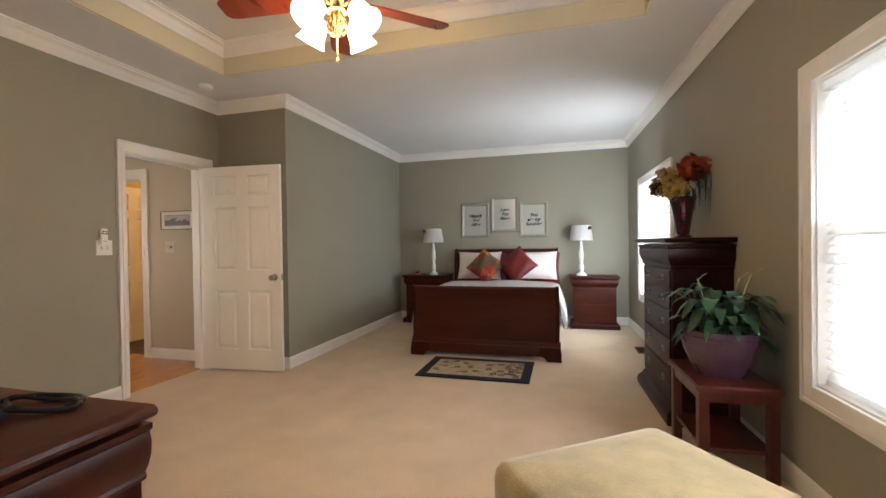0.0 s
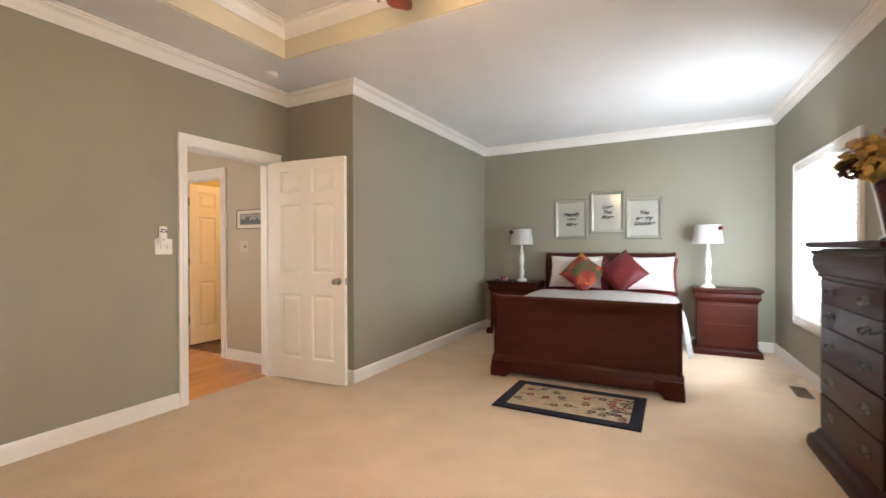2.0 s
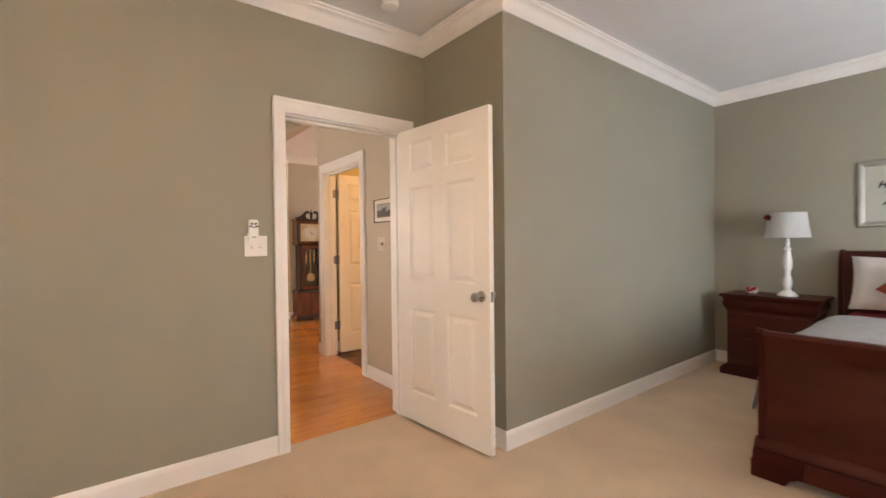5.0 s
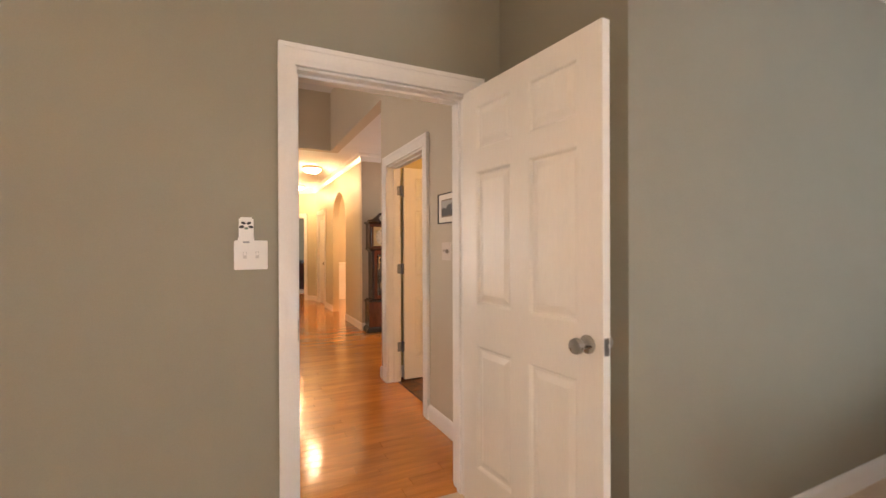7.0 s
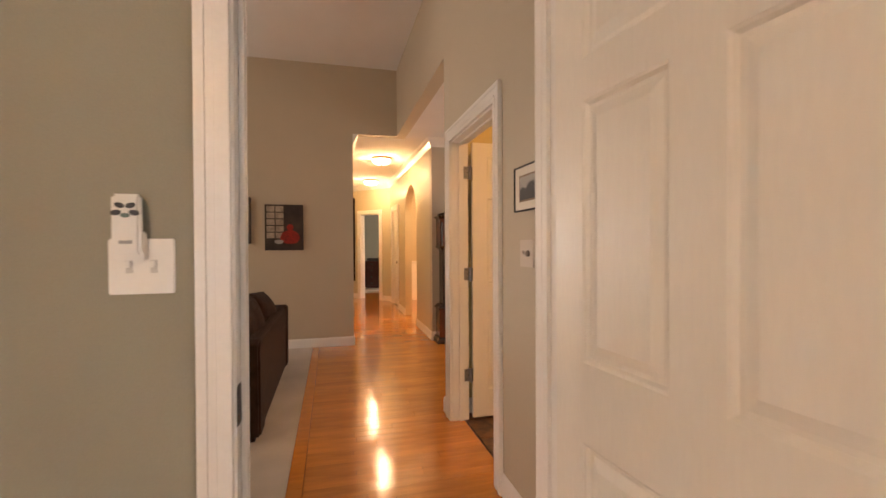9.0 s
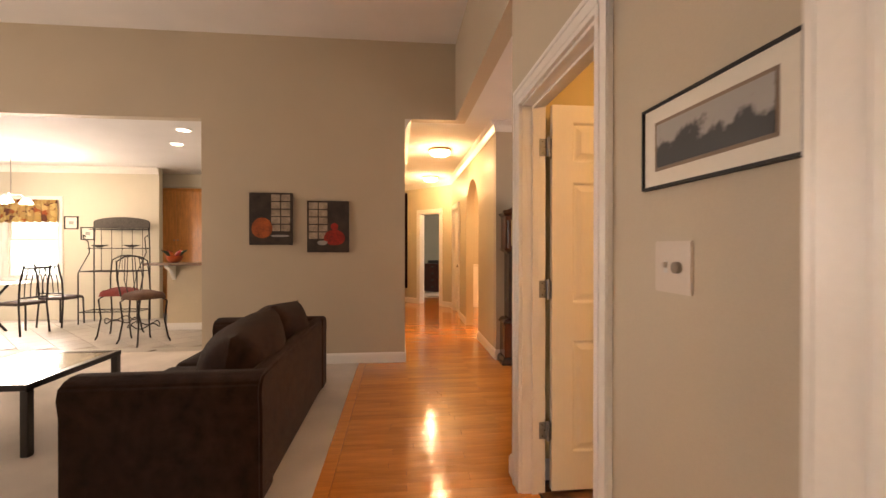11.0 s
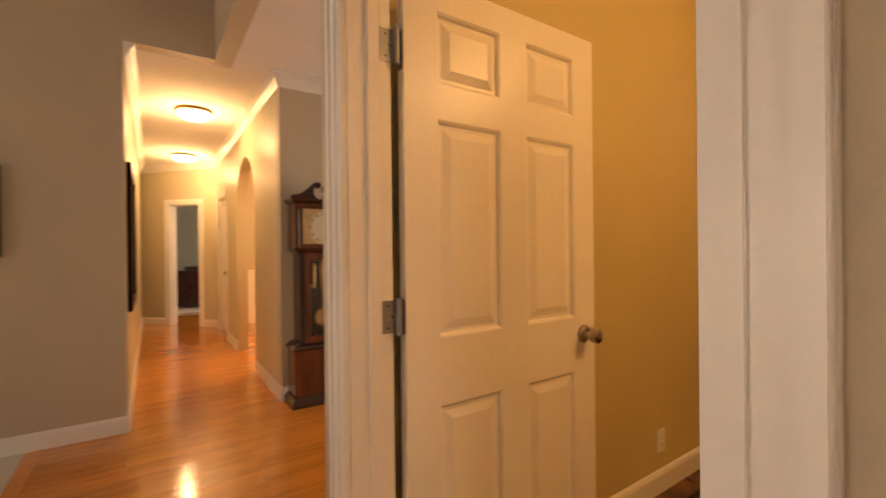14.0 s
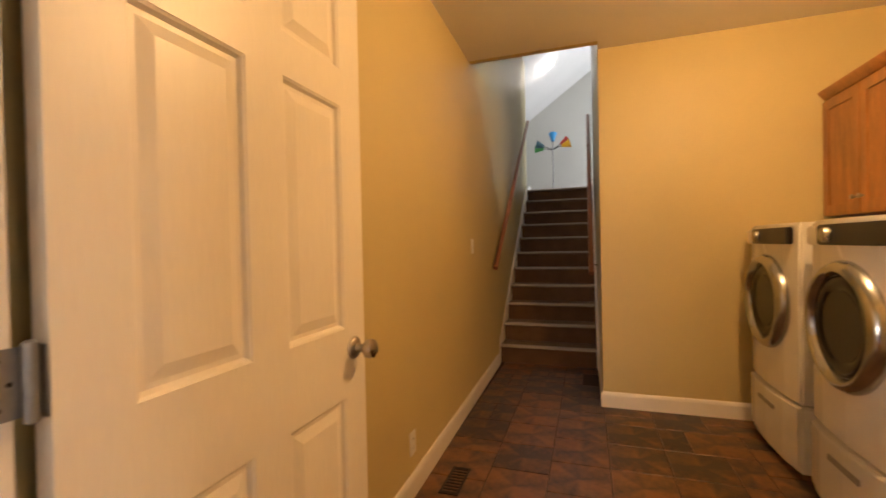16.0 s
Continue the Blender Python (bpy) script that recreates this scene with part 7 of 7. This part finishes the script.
def handrail(x, out, label, y0, z0, y1, z1):
    hr = thing("handrail", (0, 0, 0), label, "handrail", "stair handrails")
    bm = bmesh.new()
    tube(bm, [(x, y0, z0), (x, y1, z1)], 0.024, 12)
    part("rail", bm, mat("reddish_oak_rail", (0.34, 0.12, 0.05), 0.3, var=0.2, coat=0.3), hr, "reddish wooden rail", smooth=True)
    for f in (0.06, 0.5, 0.94):
        p = Vector((x, y0 + (y1 - y0) * f, z0 + (z1 - z0) * f))
        bm = bmesh.new()
        tube(bm, [p + Vector((0, 0, -0.02)), p + Vector((0, 0, -0.055)), p + Vector((out * 0.055, 0, -0.06))], 0.006, 8)
        part("bracket", bm, NICKEL, hr, "nickel rail bracket", smooth=True)
    return hr


handrail(-5.37, -1, "reddish wooden handrail along the stair wall", 7.55, 1.0, 10.1, 3.03)
handrail(-4.52, 1, "reddish wooden handrail on the inner stair wall", 7.45, 0.96, 10.1, 3.03)
# colourful floor lamp upstairs
fl = thing("floor_lamp", (-5.19, 12.6, TOP), "grey floor lamp with five coloured cone shades", "floor lamp")
bm = bmesh.new()
lathe(bm, [(0.13, 0), (0.13, 0.012), (0.015, 0.03), (0.012, 1.05), (0.02, 1.07), (0.02, 1.12), (0.005, 1.13)], 20)
part("pole", bm, mat("grey_metal", (0.3, 0.3, 0.3), 0.4, metal=0.7), fl, smooth=True)
for k, (a, el, col) in enumerate(((90, 70, (0.05, 0.35, 0.75)), (0, 15, (0.85, 0.45, 0.02)), (40, 25, (0.5, 0.02, 0.02)), (180, 5, (0.05, 0.25, 0.06)), (215, 15, (0.03, 0.08, 0.10)))):
    d = Vector((math.cos(radians(a)) * math.cos(radians(el)), 0.3 * math.sin(radians(a)), math.sin(radians(el)))).normalized()
    e = Vector((0, 0, 1.08)) + d * 0.2
    bm = bmesh.new()
    tube(bm, [(0, 0, 1.06), Vector((0, 0, 1.08)) + d * 0.1, e], 0.008, 8)
    am = part("arm", bm, BLACKP, fl, smooth=True)
    bm = bmesh.new()
    tube(bm, [e - d * 0.02, e + d * 0.05, e + d * 0.15], [0.03, 0.05, 0.085], 18)
    part("cone_shade", bm, mat("shade_plastic", col, 0.4, var=0.05, bump=0), am, "coloured plastic cone shade", smooth=True)
ul = thing("round_ceiling_light", (-5.16, 11.2, 4.28), "lit round light on the sloping ceiling", "ceiling light")
ul.matrix_basis = pose(-5.16, 11.2, 4.285, 0, -35.5, 0)
bm = bmesh.new()
lathe(bm, [(0.13, 0), (0.135, -0.02), (0.12, -0.05), (0.03, -0.06)], 28)
part("diffuser", bm, glow("lit_diffuser", (1, 0.95, 0.85), 8), ul, smooth=True)

# laundry tiles, laid in mixed sizes
TILE = mat("slate_look_tile", (0.20, 0.088, 0.034), 0.42, scale=7.0, fine=21, bump=0.12, second=(0.032, 0.020, 0.015), mix=0.42, rnd=0.13)
for node in TILE.node_tree.nodes:
    if node.type == "VALTORGB":
        node.color_ramp.elements[0].position, node.color_ramp.elements[1].position = 0.42, 0.64
fl_ = bpy.data.objects["floor_laundry"]


def slab(w, d, t, name, material, c=0.0025):
    bm = bmesh.new()
    lo = [(-w / 2, -d / 2), (w / 2, -d / 2), (w / 2, d / 2), (-w / 2, d / 2)]
    a = [bm.verts.new((x, y, 0)) for x, y in lo]
    b = [bm.verts.new((x, y, t - c)) for x, y in lo]
    e = [bm.verts.new((math.copysign(abs(x) - c, x), math.copysign(abs(y) - c, y), t)) for x, y in lo]
    for p, q in ((a, b), (b, e)):
        for i in range(4):
            j = (i + 1) % 4
            bm.faces.new((p[i], p[j], q[j], q[i]))
    bm.faces.new(e)
    return done(bm, name, material)


random.seed(8)
S = 0.155
cells, used = {}, set()
nx, ny = int(2.62 / S) + 1, int(4.15 / S) + 1
shapes = [(2, 2), (2, 2), (2, 2), (2, 2), (2, 1), (1, 2), (2, 2), (2, 2)]
meshes = {s: slab(s[0] * S - 0.006, s[1] * S - 0.006, 0.006, "tile", TILE) for s in set(shapes)}
for j in range(ny):
    for i in range(nx):
        if (i, j) in used:
            continue
        random.shuffle(shapes)
        for w_, h_ in shapes + [(1, 1)]:
            want = [(i + a, j + b) for a in range(w_) for b in range(h_)]
            if all(c not in used and c[0] < nx and c[1] < ny for c in want):
                break
        used.update(want)
        x, y = -5.38 + (i + w_ / 2) * S, 3.88 + (j + h_ / 2) * S
        if y > 6.98 and x > -4.47:
            continue
        ob = new("tile", meshes[(w_, h_)])
        ob.parent = fl_
        ob.location = (x, y, -0.0055)
        ob.rotation_euler[2] = math.pi * random.randint(0, 1)

# kitchen tiles set on the diagonal
KT = mat("pale_kitchen_tile", (0.36, 0.32, 0.27), 0.3, var=0.12, scale=5, fine=40, bump=0.05, rnd=0.3)
kf = bpy.data.objects["floor_kitchen"]
me = slab(0.325, 0.325, 0.006, "tile", KT)
c45 = math.cos(math.pi / 4)
n = 0
for i in range(-30, 30):
    for j in range(-30, 30):
        x, y = -10 + (i + j) * 0.33 * c45, -1.5 + (i - j) * 0.33 * c45
        if -11.1 < x < -8.9 and -4.2 < y < 1.4:
            ob = new("tile", me)
            ob.parent = kf
            ob.location = (x, y, -0.0065)
            ob.rotation_euler[2] = math.pi / 4
            n += 1
structure("tile_edge_strip", B((-8.90, -4.2, -0.006, -8.66, 3.05, 0.0)), KT, "pale tile border at the carpet edge", "floor")

# oak boards across the way, with a border board at the carpet
of = bpy.data.objects["floor_under_boards"]
BW_ = 0.0825
x = -3.335
random.seed(4)
while x > -8.0:
    x -= BW_
    for (y0, y1) in ((2.775, 3.87),):
        L = y1 - y0
        cut = random.uniform(0.25, 0.75) * L
        for a, b in ((y0, y0 + cut), (y0 + cut, y1)):
            ob = new("board", slab(BW_ - 0.0006, b - a - 0.0008, 0.012, "board", OAK, 0.0008))
            ob.parent = of
            ob.location = (x + BW_ / 2, (a + b) / 2, -0.012)
            ob.rotation_euler = (random.uniform(-0.0006, 0.0006), random.uniform(-0.006, 0.006), 0)
for k, (a, b) in enumerate(((-8.0, -6.3), (-6.3, -4.6), (-4.6, -3.34))):
    ob = new("border_board", slab(b - a - 0.002, 0.083, 0.014, "border_board", OAK))
    ob.parent = of
    ob.location = ((a + b) / 2, 2.732, -0.012)
far = bmesh.new()


def far_board(x0, x1, y0, y1):
    z = random.uniform(-0.0004, 0.0004)
    lean = random.uniform(-0.006, 0.006)
    for v in box(far, x0 + 0.0003, y0 + 0.0004, -0.012, x1 - 0.0003, y1 - 0.0004, z):
        v.co.z += lean * (v.co.x - (x0 + x1) / 2)


x = -8.0
while x > -14.3:
    for y0, y1 in ((3.12, 4.3), (4.3, 7.0)):
        if y0 > 4 and x < -12.2:
            continue
        c = y0 + (y1 - y0) * random.uniform(0.3, 0.7)
        far_board(x - BW_, x, y0, c)
        far_board(x - BW_, x, c, y1)
    x -= BW_
x = -5.5
while x > -8.0:
    for y0, y1 in ((3.86, 5.2), (5.2, 7.0)):
        far_board(x - BW_, x, y0, y1)
    x -= BW_
fo = part("far_boards", far, OAKF, of)
tagged(fo, "", "", "", "stuff")
